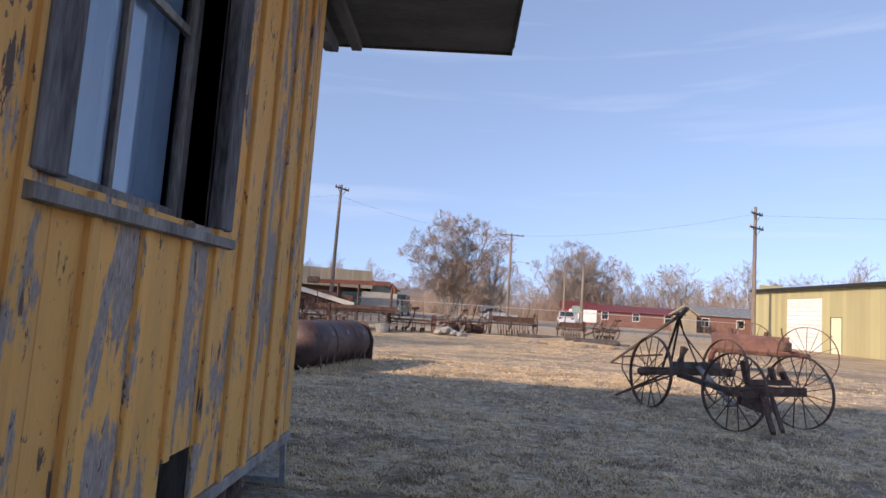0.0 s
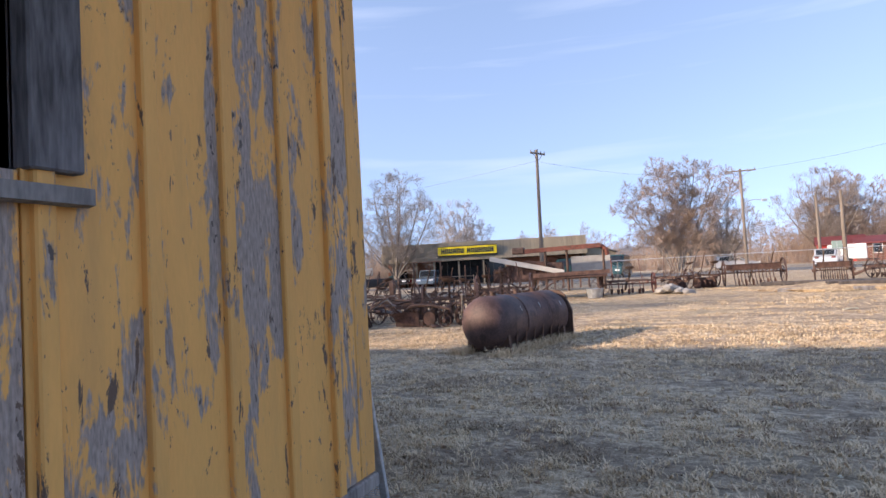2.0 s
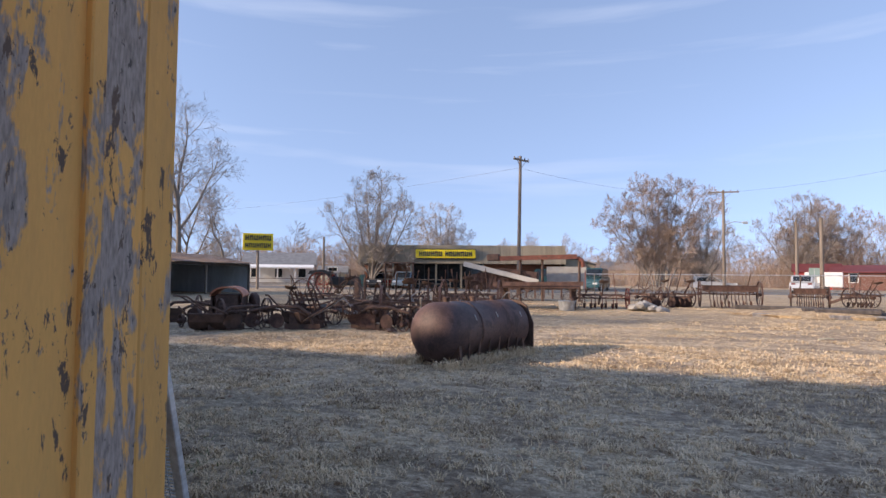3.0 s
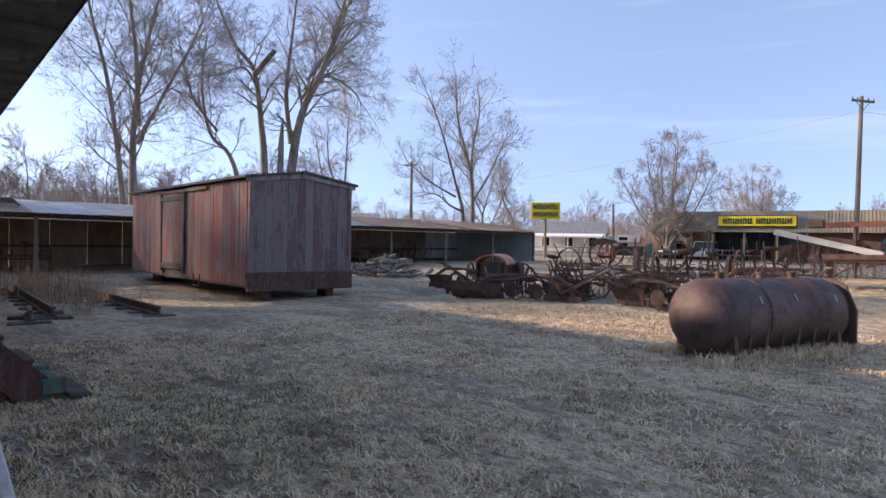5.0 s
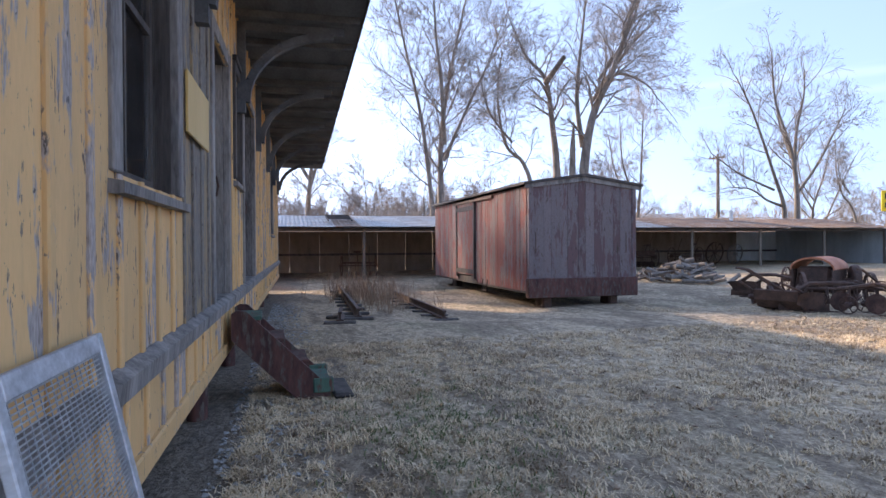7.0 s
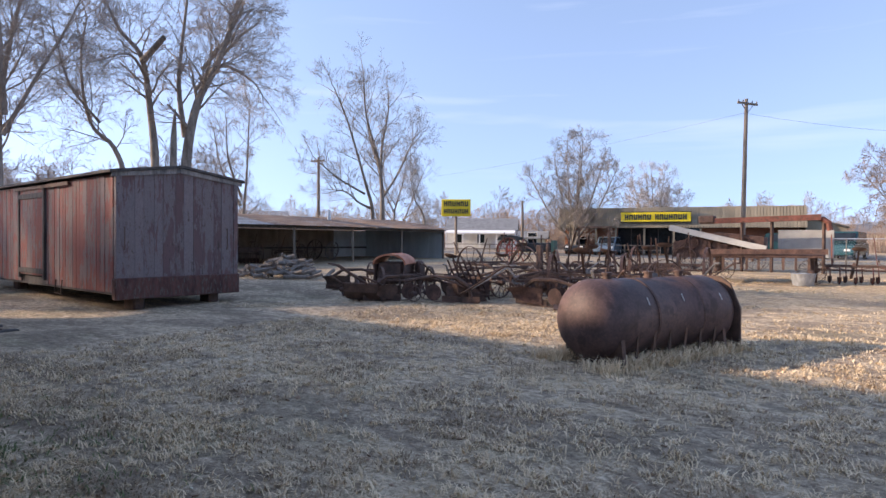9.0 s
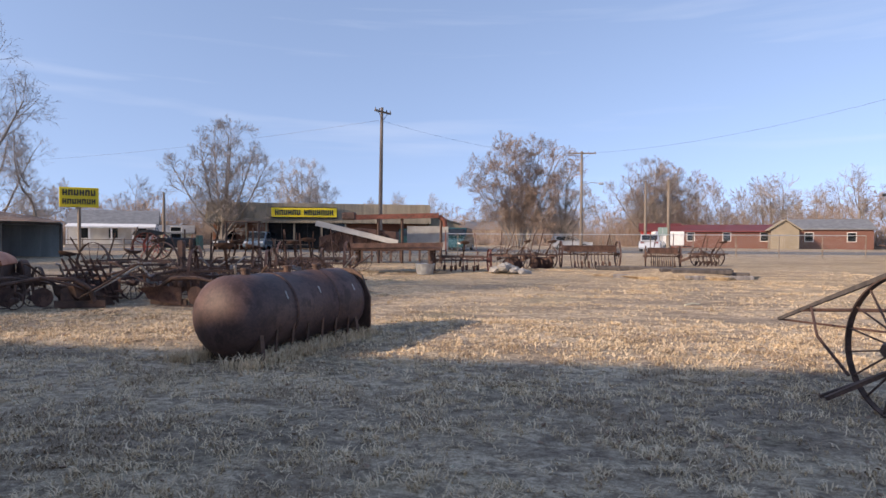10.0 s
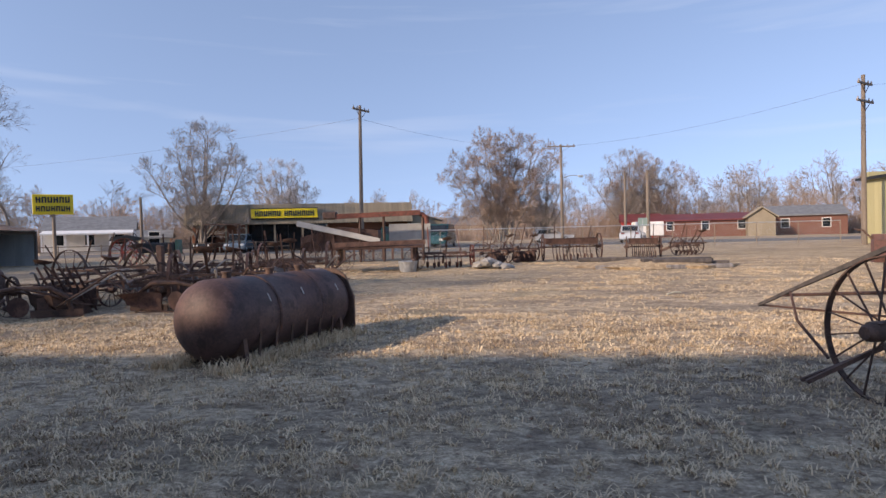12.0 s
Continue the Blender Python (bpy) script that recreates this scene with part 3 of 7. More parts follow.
# added dark wall set back under the floor: blocks the view through the void
s = Shape().box((-N_LEN + 0.4, -0.75, -0.05), (-0.42, -0.45, 0.62)).box((-0.72, -EAST_LEN + 0.4, -0.05), (-0.42, -0.752, 0.62))
part("footing", s, M_ROOF, depot, "dark wall added under the floor to block the view through")

# closing walls, floor and roof
s = Shape().box((-N_LEN, -EAST_LEN, 0.56), (-0.1, -EAST_LEN + 0.14, 4.1)).box((-N_LEN, -EAST_LEN + 0.14, 0.56), (-N_LEN + 0.14, 0.0, 4.1))
part("back_wall", s, M_YELLOW, depot)
part("floor_deck", Shape().box((-N_LEN, -EAST_LEN, 0.62), (-0.15, -0.16, 0.9)), M_DARK_WOOD, depot)
part("soffit", Shape().box((-N_LEN - 1.4, -EAST_LEN - 1.4, 4.08), (1.58, 1.46, 4.14)), M_SOFFIT, depot, "dark painted soffit boards", m=pose(0, 0, 0.06, 0, 0, -0.5))
s = Shape()
s.add([(-N_LEN - 1.5, -EAST_LEN - 1.5, 4.145), (1.62, -EAST_LEN - 1.5, 4.145), (1.62, 1.5, 4.145), (-N_LEN - 1.5, 1.5, 4.145),
       (-N_LEN + 4.5, -EAST_LEN / 2, 6.7), (-4.5, -EAST_LEN / 2, 6.7)], [(3, 2, 1, 0), (0, 1, 5, 4), (1, 2, 5), (2, 3, 4, 5), (3, 0, 4)])
part("roof", s, M_ROOF, depot, m=pose(0, 0, 0.06, 0, 0, -0.5))
s = Shape().box((-N_LEN - 1.42, 1.462, 4.06), (1.60, 1.48, 4.15)).box((1.582, -EAST_LEN - 1.4, 4.06), (1.60, 1.46, 4.15))
part("fascia", s, M_DARK_WOOD, depot, m=pose(0, 0, 0.06, 0, 0, -0.5))
for i in range(20):
    part("rafter", Shape().box((-0.05 - i * 0.97, -0.02, 4.0), (0.05 - i * 0.97, 1.42, 4.078)), M_SOFFIT, depot, m=pose(0, 0, 0.06, 0, 0, -0.5))


def bracket(x):
    s = Shape().bar((x, 0.07, 2.95), (x, 0.07, 4.0), 0.10, 0.09, (0, 1, 0))
    s.bar((x, 0.03, 3.95), (x, 1.25, 3.95), 0.10, 0.09)
    pts = []
    for i in range(11):
        a = math.pi / 2 * i / 10
        pts.append(Vector((x, 1.12 - 1.0 * math.cos(a), 3.08 + 0.82 * math.sin(a))))
    for p, q in zip(pts, pts[1:]):
        s.bar(p, q, 0.09, 0.10, (1, 0, 0))
    part("bracket", s, M_SOFFIT, depot, "curved wooden eave bracket", m=pose(0, 0, 0.06, 0, 0, -0.5))


for i in range(7):
    bracket(-0.2 - i * 2.9)
for x, y in [(-0.25, -0.35)] + [(-1.62 - 2.42 * i, -0.10) for i in range(7)] + [(-0.12, -1.0 - 2.2 * i) for i in range(4)]:
    part("steel_post", Shape().tube([(x, y, -0.05), (x, y, 0.6)], 0.085, 12), M_MAROON, depot, "dark red steel post under the floor", smooth=True)

# ---- steps to the depot door ----
steps = thing("wooden_steps", pose(-1.24, 4.58, 0, 0, 0, -0.5) @ pose(-4.84, 0.075, 0, 0, 0, 3), "worn maroon and green wooden steps sagging against the depot", "steps")
for x in (-0.36, 0.31):
    part("stringer", Shape().slab([(0.0, 0.60), (0.0, 0.84), (0.05, 0.87), (0.13, 0.86), (0.90, 0.10), (0.90, 0.0), (0.60, 0.0)], x, x + 0.05, "x"), M_MAROON, steps)
for i in range(4):
    y, z = 0.03 + 0.215 * i, 0.80 - 0.215 * i
    part("tread", Shape().box((-0.306, y, z - 0.03), (0.306, y + 0.24, z + 0.005), bevel=0.006), M_GREEN_PAINT if i % 3 == 0 else M_MAROON, steps, "worn green tread" if i % 3 == 0 else "")
    part("riser", Shape().box((-0.300, y + 0.205, max(z - 0.215, 0.01)), (0.300, y + 0.225, z - 0.032)), M_GREEN_PAINT if i == 3 else M_MAROON, steps)
for x in (-0.36, 0.31):
    part("foot_cap", Shape().box((x - 0.012, 0.74, 0.06), (x + 0.062, 0.93, 0.20), pose(0, 0, 0), 0.008), M_GREEN_PAINT, steps, "chipped green board end")
part("foot_block", Shape().box((-0.30, 0.93, 0.0), (0.42, 1.12, 0.05), bevel=0.02), M_DARK_WOOD, steps)

# ---- window screen leaning on the depot ----
SCREEN_W, SCREEN_H = 0.73, 1.21
lean = math.degrees(math.asin(1.18 / SCREEN_H))
screen = thing("window_screen", pose(0, 0, 0), "galvanised framed wire screen leaning against the depot wall", "window screen")
s = Shape()
for lo, hi in (((0, 0), (0.045, SCREEN_H)), ((SCREEN_W - 0.045, 0), (SCREEN_W, SCREEN_H)), ((0.045, 0), (SCREEN_W - 0.045, 0.06)), ((0.045, SCREEN_H - 0.06), (SCREEN_W - 0.045, SCREEN_H))):
    s.box((lo[0], lo[1], -0.014), (hi[0], hi[1], 0.014), bevel=0.004)
part("frame", s, M_GALV, screen)
s = Shape()
for i in range(1, 76):
    y = 0.05 + (SCREEN_H - 0.1) * i / 76
    s.bar((0.04, y, 0), (SCREEN_W - 0.04, y, 0), 0.0036, 0.0036)
for i in range(1, 16):
    x = 0.04 + (SCREEN_W - 0.08) * i / 16
    s.bar((x, 0.05, 0.003), (x, SCREEN_H - 0.05, 0.003), 0.003, 0.003)
part("wire_mesh", s, M_GALV, screen)
screen.matrix_basis = pose(-1.24, 4.58, 0, 0, 0, -0.5) @ Matrix.Translation((-0.05 - SCREEN_W, 0.075 + math.cos(math.radians(lean)) * SCREEN_H, 0.012)) @ pose(0, 0, 0, 180 - lean, 0, 0)


# ---- red boxcar body on the siding ----
boxcar = thing("boxcar", pose(-13.75, 10.85, 0, 0, 0, 1.5), "weathered red wooden boxcar with bare grey boards, on short rails", "boxcar")
BL, BW = 9.1, 2.98
rng = random.Random(5)
x = 0.12
while x < BW - 0.14:
    w = min(rng.choice((0.2, 0.24, 0.29, 0.3)), BW - 0.12 - x)
    part("end_board", Shape().box((-0.03, x + 0.003, 0.62), (0.0, x + w - 0.003, 2.98 + 0.16 * (1 - abs(2 * (x + w / 2) / BW - 1)))), M_BOXCAR_END, boxcar, m=pose(rng.uniform(-0.006, 0.006), 0, rng.uniform(-0.02, 0)))
    x += w
for y in (0.0, BW - 0.12):
    part("corner_post", Shape().box((-0.10, y, 0.60), (0.025, y + 0.12, 2.97), bevel=0.01), M_BOXCAR_END, boxcar)
DOOR = (4.1, 5.9)
for side, y in ((-1, 0.0), (1, BW)):
    x = 0.1
    while x < BL - 0.11:
        w = min(rng.uniform(0.17, 0.24), BL - 0.1 - x)
        if not (DOOR[0] < x + w / 2 < DOOR[1]) or side > 0:
            part("side_board", Shape().box((-x - w + 0.003, y - 0.02, 0.30), (-x - 0.003, y + 0.02, 2.9)), M_BOXCAR, boxcar, m=pose(0, rng.uniform(-0.006, 0.006), 0))
        x += w
door = new("sliding_door")
door.parent, door.matrix_basis = boxcar, pose(0, -0.06, 0)
n = 9
for i in range(n):
    a, b = -DOOR[1] + (DOOR[1] - DOOR[0]) * i / n, -DOOR[1] + (DOOR[1] - DOOR[0]) * (i + 1) / n
    part("plank", Shape().box((a + 0.003, 0.0, 0.5), (b - 0.003, 0.05, 2.78)), M_BOXCAR, door)
for z in (0.55, 2.55):
    part("brace", Shape().box((-DOOR[1], -0.03, z), (-DOOR[0], 0.0, z + 0.13)), M_DARK_WOOD, door)
part("door_rail", Shape().box((-DOOR[1] - 0.3, -0.10, 2.78), (-DOOR[0] + 1.7, -0.03, 2.86)), M_RUST_DARK, boxcar)
for x in (DOOR[0] - 0.08, DOOR[1]):
    part("door_post", Shape().box((-x - 0.10, -0.09, 0.40), (-x, 0.0, 2.8)), M_DARK_WOOD, boxcar)
s = Shape().slab([(-0.16, 2.93), (BW / 2, 3.16), (BW + 0.16, 2.93), (BW + 0.16, 2.99), (BW / 2, 3.225), (-0.16, 2.99)], -BL - 0.12, 0.10, "x")
part("roof", s, M_DARK_WOOD, boxcar)
part("end_fascia", Shape().slab([(-0.10, 2.84), (BW / 2, 3.04), (BW + 0.10, 2.84), (BW + 0.10, 2.93), (BW / 2, 3.155), (-0.10, 2.93)], 0.0, 0.045, "x"), M_GREY_WOOD, boxcar)
part("end_sill", Shape().box((-0.12, -0.03, 0.14), (0.06, BW + 0.03, 0.62), bevel=0.02), M_MAROON, boxcar)
for y in (0.02, BW - 0.16):
    part("side_sill", Shape().box((-BL, y, 0.24), (-0.12, y + 0.14, 0.46)), M_DARK_WOOD, boxcar)
for y in (0.8, 1.8):
    part("centre_sill", Shape().box((-BL, y, 0.22), (-0.13, y + 0.16, 0.45)), M_DARK_WOOD, boxcar)
part("floor", Shape().box((-BL, 0.05, 0.462), (-0.05, BW - 0.05, 0.53)), M_DARK_WOOD, boxcar)
part("far_end", Shape().box((-BL - 0.02, 0.03, 0.3), (-BL + 0.03, BW - 0.03, 2.95)), M_BOXCAR_END, boxcar)
for x in (0.15, 7.8):
    for y in (0.45, 2.3):
        part("support_block", Shape().box((-x - 0.5, y, -0.22), (-x, y + 0.26, 0.235), bevel=0.04), M_RUST_DARK, boxcar)
part("step_iron", Shape().tube([(-2.9, -0.05, 0.45), (-2.9, -0.08, 0.12), (-3.3, -0.08, 0.12), (-3.3, -0.05, 0.45)], 0.015, 6), M_RUST_DARK, boxcar)
for y in (0.16, 2.65):
    part("grab_iron", Shape().tube([(0.025, y, 1.25), (0.08, y, 1.25), (0.08, y, 1.75), (0.025, y, 1.75)], 0.012, 5), M_RUST_DARK, boxcar)

# ---- steel fuel tank lying in the grass ----
tank = thing("fuel_tank", at(-2.78, 13.05, 72.0, -0.09), "rusted brown cylindrical steel tank lying on low saddles in the grass", "tank")
R, HALF = 0.475, 1.32
prof = [(-HALF, 0.06), (-HALF + 0.015, 0.17), (-HALF + 0.05, 0.28), (-HALF + 0.11, 0.38), (-HALF + 0.19, 0.445), (-HALF + 0.28, R), (-HALF + 0.29, R + 0.004),
        (-0.42, R + 0.004), (-0.415, R), (0.45, R), (0.455, R + 0.004), (HALF - 0.26, R + 0.004), (HALF - 0.25, R), (HALF - 0.15, 0.44), (HALF - 0.06, 0.33), (HALF, 0.05)]
part("shell", Shape().spin(prof, 40, pose(0, 0, 0.60)), M_TANK, tank, smooth=True)
for x in (-0.35, 0.5):
    part("band", Shape().hoop(R + 0.007, 0.035, 0.01, pose(x, 0, 0.60), 40), M_RUST, tank)
for x in (-0.95, 0.95):
    arc = [(math.sin(a) * (R + 0.006), 0.60 - math.cos(a) * (R + 0.006)) for a in np.linspace(-1.15, 1.15, 13)]
    part("saddle", Shape().slab([(-0.50, -0.06)] + arc + [(0.50, -0.06)], x - 0.03, x + 0.03, "x"), M_RUST_DARK, tank)
for i in range(6):
    x = -0.7 + 0.29 * i
    part("rib", Shape().bar((x, -R + 0.01, 0.58), (x + 0.02, -R + 0.09, -0.02), 0.04, 0.012, (0, 1, 0)), M_RUST_DARK, tank)
part("end_plate", Shape().slab([(-R - 0.03, -0.02), (-R - 0.03, 0.66), (-R + 0.12, 0.98), (-0.2, 1.07), (0.2, 1.07), (R - 0.12, 0.98), (R + 0.02, 0.66), (R + 0.02, -0.02)], HALF - 0.12, HALF - 0.09, "x"), M_RUST_DARK, tank)
for x in (-0.75, 0.0, 0.6):
    part("filler_neck", Shape().tube([(x, 0, 1.05), (x, 0, 1.13)], 0.05, 12).tube([(x, 0, 1.131), (x, 0, 1.155)], 0.066, 12), M_RUST_DARK, tank)
for x, a in ((-0.5, 0.5), (0.15, 0.55), (0.9, 0.5)):
    part("scrape_mark", Shape().box((-0.008, -0.003, -0.05), (0.008, 0.003, 0.05)), M_CONCRETE, tank, "pale scratch in the rust", m=pose(x, -R * math.cos(a) - 0.003, 0.60 + R * math.sin(a), -28, 0, 0))

# ---- long open-fronted implement shed ----
shed = thing("implement_shed", pose(-26.0, 36.3, 0, 0, 0, 1.0), "long low open-fronted shed with patched metal roof and old machines inside", "shed")
SL, SD = 48.3, 7.5
M_ROOFS = [M_SHEET, M_SHEET_RUST]
n = 46
for i in range(n):
    y0, y1 = -SL * (i + 1) / n, -SL * i / n + 0.04
    zig = [(y0 + (y1 - y0) * j / 12, 0.022 if j % 2 else 0.0) for j in range(13)]
    outline = zig + [(y, z - 0.006) for y, z in reversed(zig)]
    for (xa, za), (xb, zb) in (((0.55, 2.22), (-SD / 2, 2.86)), ((-SD / 2, 2.86), (-SD - 0.4, 2.22))):
        lean = Matrix(((xb - xa, 0, 0, xa), (0, 1, 0, 0), (zb - za, 0, 1, za), (0, 0, 0, 1)))
        lift = random.Random(i).uniform(-0.012, 0.012)
        part("roof_sheet", Shape().slab(outline, 0, 1, "x", lean), M_SHEET_RUST if i < 13 or i in (21, 27) else M_SHEET, shed, "rusted metal roof sheet" if i < 13 else "", m=pose(0, 0, lift))
for i in range(13):
    y = -SL * i / 12
    part("post", Shape().tube([(0, y, -0.1), (0, y, 2.14)], 0.07, 8), M_POLE, shed)
part("eave_beam", Shape().box((-0.05, -SL, 2.06), (0.05, 0, 2.19)), M_DARK_WOOD, shed)
for i in range(31):
    y0 = -SL * i / 31
    w = SL / 31
    part("wall_panel", Shape().box((-SD, y0 - w + 0.02, -0.05), (-SD + 0.06, y0, 2.18)), M_PALE_SHEET if i < 2 else M_BROWN_PANEL, shed)
part("wall_rail", Shape().box((-SD + 0.065, -SL, 0.9), (-SD + 0.15, 0, 1.02)), M_DARK_WOOD, shed)
for i in range(6):
    x0 = -SD + SD * i / 6
    part("end_panel", Shape().box((x0 + 0.005, -0.02, -0.05), (x0 + SD / 6 - 0.005, 0.02, 2.15 + 0.62 * (1 - abs((x0 + SD / 12) / (SD / 2) + 1)))), M_PALE_SHEET, shed)
part("far_end_panel", Shape().box((-SD, -SL - 0.02, -0.05), (0, -SL + 0.02, 2.2)), M_BROWN_PANEL, shed)
part("end_trim", Shape().box((0.0, -0.06, -0.05), (0.08, 0.06, 2.2)), M_DARK_WOOD, shed)
for i in range(5):
    part("roof_ladder_rung", Shape().bar((-1.0 - 0.3 * i, -29.6, 2.62 + 0.05 * i), (-1.0 - 0.3 * i, -28.6, 2.62 + 0.05 * i), 0.05, 0.05), M_DARK_WOOD, shed)
for y in (-29.6, -28.6):
    part("roof_ladder_rail", Shape().bar((-0.6, y, 2.52), (-2.6, y, 2.84), 0.06, 0.06), M_DARK_WOOD, shed)
part("stovepipe", Shape().tube([(-2.6, -7.6, 2.6), (-2.6, -7.6, 3.25)], 0.10, 10), M_WHITE, shed, "white roof vent pipe")


# ---- old horse-drawn farm implements ----
def spoked_wheel(parent, m, r, spokes=14, tread=0.06, mat=None, dish=0.05, spoke_r=0.008):
    """An iron wheel that turns round local x, its middle at m."""
    mat = mat or M_RUST
    wheel = new("wheel")
    wheel.parent, wheel.matrix_basis = parent, m
    part("rim", Shape().hoop(r, tread, 0.014, None, 40), mat, wheel)
    part("hub", Shape().spin([(-0.11, 0.035), (-0.10, 0.055), (-0.03, 0.065), (0.03, 0.065), (0.10, 0.055), (0.11, 0.03)], 12), mat, wheel, smooth=True)
    for i in range(spokes):
        a = 2 * math.pi * i / spokes
        x = dish if i % 2 else -dish
        part("spoke", Shape().tube([(x, 0.05 * math.cos(a), 0.05 * math.sin(a)), (0, (r - 0.01) * math.cos(a), (r - 0.01) * math.sin(a))], spoke_r, 4, False), mat, wheel)
    return wheel


def iron_seat(parent, p, q, mat):
    """A pan seat on a flat spring from p up to q."""
    p, q = Vector(p), Vector(q)
    part("seat_spring", Shape().bar(p, (p + q) / 2 + Vector((0, 0.04, -0.05)), 0.05, 0.012).bar((p + q) / 2 + Vector((0, 0.04, -0.05)), q, 0.05, 0.012), mat, parent)
    s = Shape()
    rings = [(0.02, -0.025), (0.09, -0.02), (0.15, 0.0), (0.17, 0.04), (0.16, 0.042), (0.085, -0.008), (0.02, -0.012)]
    n = 14
    for r, z in rings:
        for j in range(n):
            a = 2 * math.pi * j / n
            lift = 0.07 * max(0, -math.sin(a)) * (r / 0.2) ** 2
            s.v.append((q.x + r * 1.1 * math.cos(a), q.y + r * math.sin(a), q.z + z + lift))
    for i in range(len(rings) - 1):
        for j in range(n):
            a, b = i * n + j, i * n + (j + 1) % n
            s.f.append((a, b, b + n, a + n))
    part("seat", s, mat, parent, smooth=True)


def lever(parent, p, q, mat):
    p, q = Vector(p), Vector(q)
    part("lever", Shape().bar(p, q, 0.035, 0.014).tube([q, q + (q - p).normalized() * 0.12], 0.016, 6), mat, parent)


def implement(kind, m, label, seed, wheel_r=0.5, width=1.5, mat=None, dark=None, levers=2, seat=True, tongue=1.8, name=None):
    """A two-wheeled riding implement with its tools: disc, tine, shovel, drill or mower."""
    mat, dark = mat or M_RUST, dark or M_RUST_DARK
    rng = random.Random(seed)
    ob = thing(name or "farm_implement", m, label, "farm implement", "old implements in the yard")
    h = wheel_r
    for side in (-1, 1):
        spoked_wheel(ob, pose(side * width / 2, 0, h, rng.uniform(0, 30), 0, rng.uniform(-2, 2)), wheel_r, rng.choice((10, 12, 14)), 0.06, rng.choice((mat, dark)))
    part("axle", Shape().tube([(-width / 2 - 0.1, 0, h), (width / 2 + 0.1, 0, h)], 0.028, 8), dark, ob)
    fw, fl = width * 0.72, rng.uniform(0.9, 1.3)
    for x in (-fw / 2, fw / 2):
        part("frame_bar", Shape().bar((x, -fl / 2, h + 0.08), (x, fl / 2, h + 0.10), 0.05, 0.06), mat, ob)
    for y in (-fl / 2, fl / 2):
        part("cross_bar", Shape().bar((-fw / 2 - 0.15, y, h + 0.13), (fw / 2 + 0.15, y, h + 0.13), 0.06, 0.05), dark, ob)
    if tongue:
        part("tongue", Shape().bar((0, fl / 2 - 0.4, h + 0.18), (0.1, fl / 2 + tongue, 0.12), 0.08, 0.10), M_GREY_WOOD if rng.random() < 0.35 else dark, ob)
        part("hitch_brace", Shape().tube([(-fw / 2, fl / 2, h + 0.12), (0.04, fl / 2 + tongue * 0.5, h * 0.62 + 0.1)], 0.014, 6).tube([(fw / 2, fl / 2, h + 0.12), (0.04, fl / 2 + tongue * 0.5, h * 0.62 + 0.1)], 0.014, 6), dark, ob)
    if seat:
        iron_seat(ob, (0, -fl / 2 + 0.1, h + 0.15), (0, -fl / 2 - 0.35, h + 0.62), dark)
    for i in range(levers):
        x = fw * (i / max(1, levers - 1) - 0.5) * 0.8
        lever(ob, (x, 0.1, h + 0.1), (x + rng.uniform(-0.1, 0.1), rng.uniform(-0.5, 0.1), h + rng.uniform(0.7, 1.0)), rng.choice((mat, dark)))
        arc = [(x + 0.03, 0.1 + 0.22 * math.cos(a), h + 0.1 + 0.22 * math.sin(a)) for a in np.linspace(0.4, 2.7, 8)]
        part("quadrant", Shape().tube(arc, 0.012, 5), dark, ob)
    n = {"disc": 8, "tine": 18, "shovel": 7, "drill": 12, "mower": 1}[kind]
    for i in range(n):
        x = -fw / 2 + fw * (i + 0.5) / n
        if kind == "disc":
            s = Shape().spin([(-0.012, 0.23), (0.0, 0.19), (0.03, 0.09), (0.045, 0.02), (0.05, 0.02), (0.036, 0.09), (0.006, 0.19)], 18, pose(x, -0.25 + 0.05 * (i % 2), 0.21, 0, 0, 18))
            part("disc", s, mat, ob, smooth=True)
        elif kind == "tine":
            pts = [(x, -fl / 2 + 0.02 - 0.55 * math.sin(a), h + 0.15 - (h + 0.1) * (1 - math.cos(a))) for a in np.linspace(0, 1.5, 7)]
            part("tine", Shape().tube(pts, 0.010, 4), mat, ob)
        elif kind == "shovel":
            y = -0.35 if i % 2 else 0.25
            pts = [(x, y, h + 0.12), (x, y - 0.12, h * 0.6), (x, y - 0.02, 0.12), (x, y + 0.12, 0.0)]
            part("shank", Shape().tube(pts, 0.018, 5), mat, ob)
            part("shovel", Shape().slab([(x - 0.06, 0.22), (x + 0.06, 0.22), (x + 0.05, 0.06), (x, 0.0), (x - 0.05, 0.06)], y + 0.06, y + 0.075, "y"), dark, ob)
        elif kind == "drill":
            y = -0.30 - 0.10 * (i % 2)
            part("drop_tube", Shape().tube([(x, -0.05, h + 0.12), (x, -0.12, h * 0.6), (x + rng.uniform(-0.03, 0.03), y + 0.08, 0.16)], 0.02, 5), dark, ob)
            part("opener_disc", Shape().spin([(-0.006, 0.15), (0.0, 0.155), (0.012, 0.04), (0.016, 0.02)], 14, pose(x, y, 0.14, 0, 0, 8 * (1 if i % 2 else -1))), mat, ob)
            part("drag_chain", Shape().tube([(x, y - 0.08, 0.2), (x, y - 0.2, 0.05), (x + 0.02, y - 0.36, 0.02)], 0.012, 4), mat, ob)
    if kind == "drill":
        part("seed_box", Shape().slab([(-0.16, h + 0.13), (0.10, h + 0.13), (0.15, h + 0.34), (-0.21, h + 0.34)], -width / 2 + 0.10, width / 2 - 0.10, "x"), mat, ob)
        part("seed_box_lid", Shape().box((-width / 2 + 0.06, -0.23, h + 0.342), (width / 2 - 0.06, 0.17, h + 0.365), bevel=0.008), dark, ob)
        part("gear_shield", Shape().slab([(-0.18, h - 0.1), (0.16, h - 0.05), (0.12, h + 0.2), (-0.12, h + 0.24)], width / 2 - 0.09, width / 2 - 0.07, "x"), dark, ob)
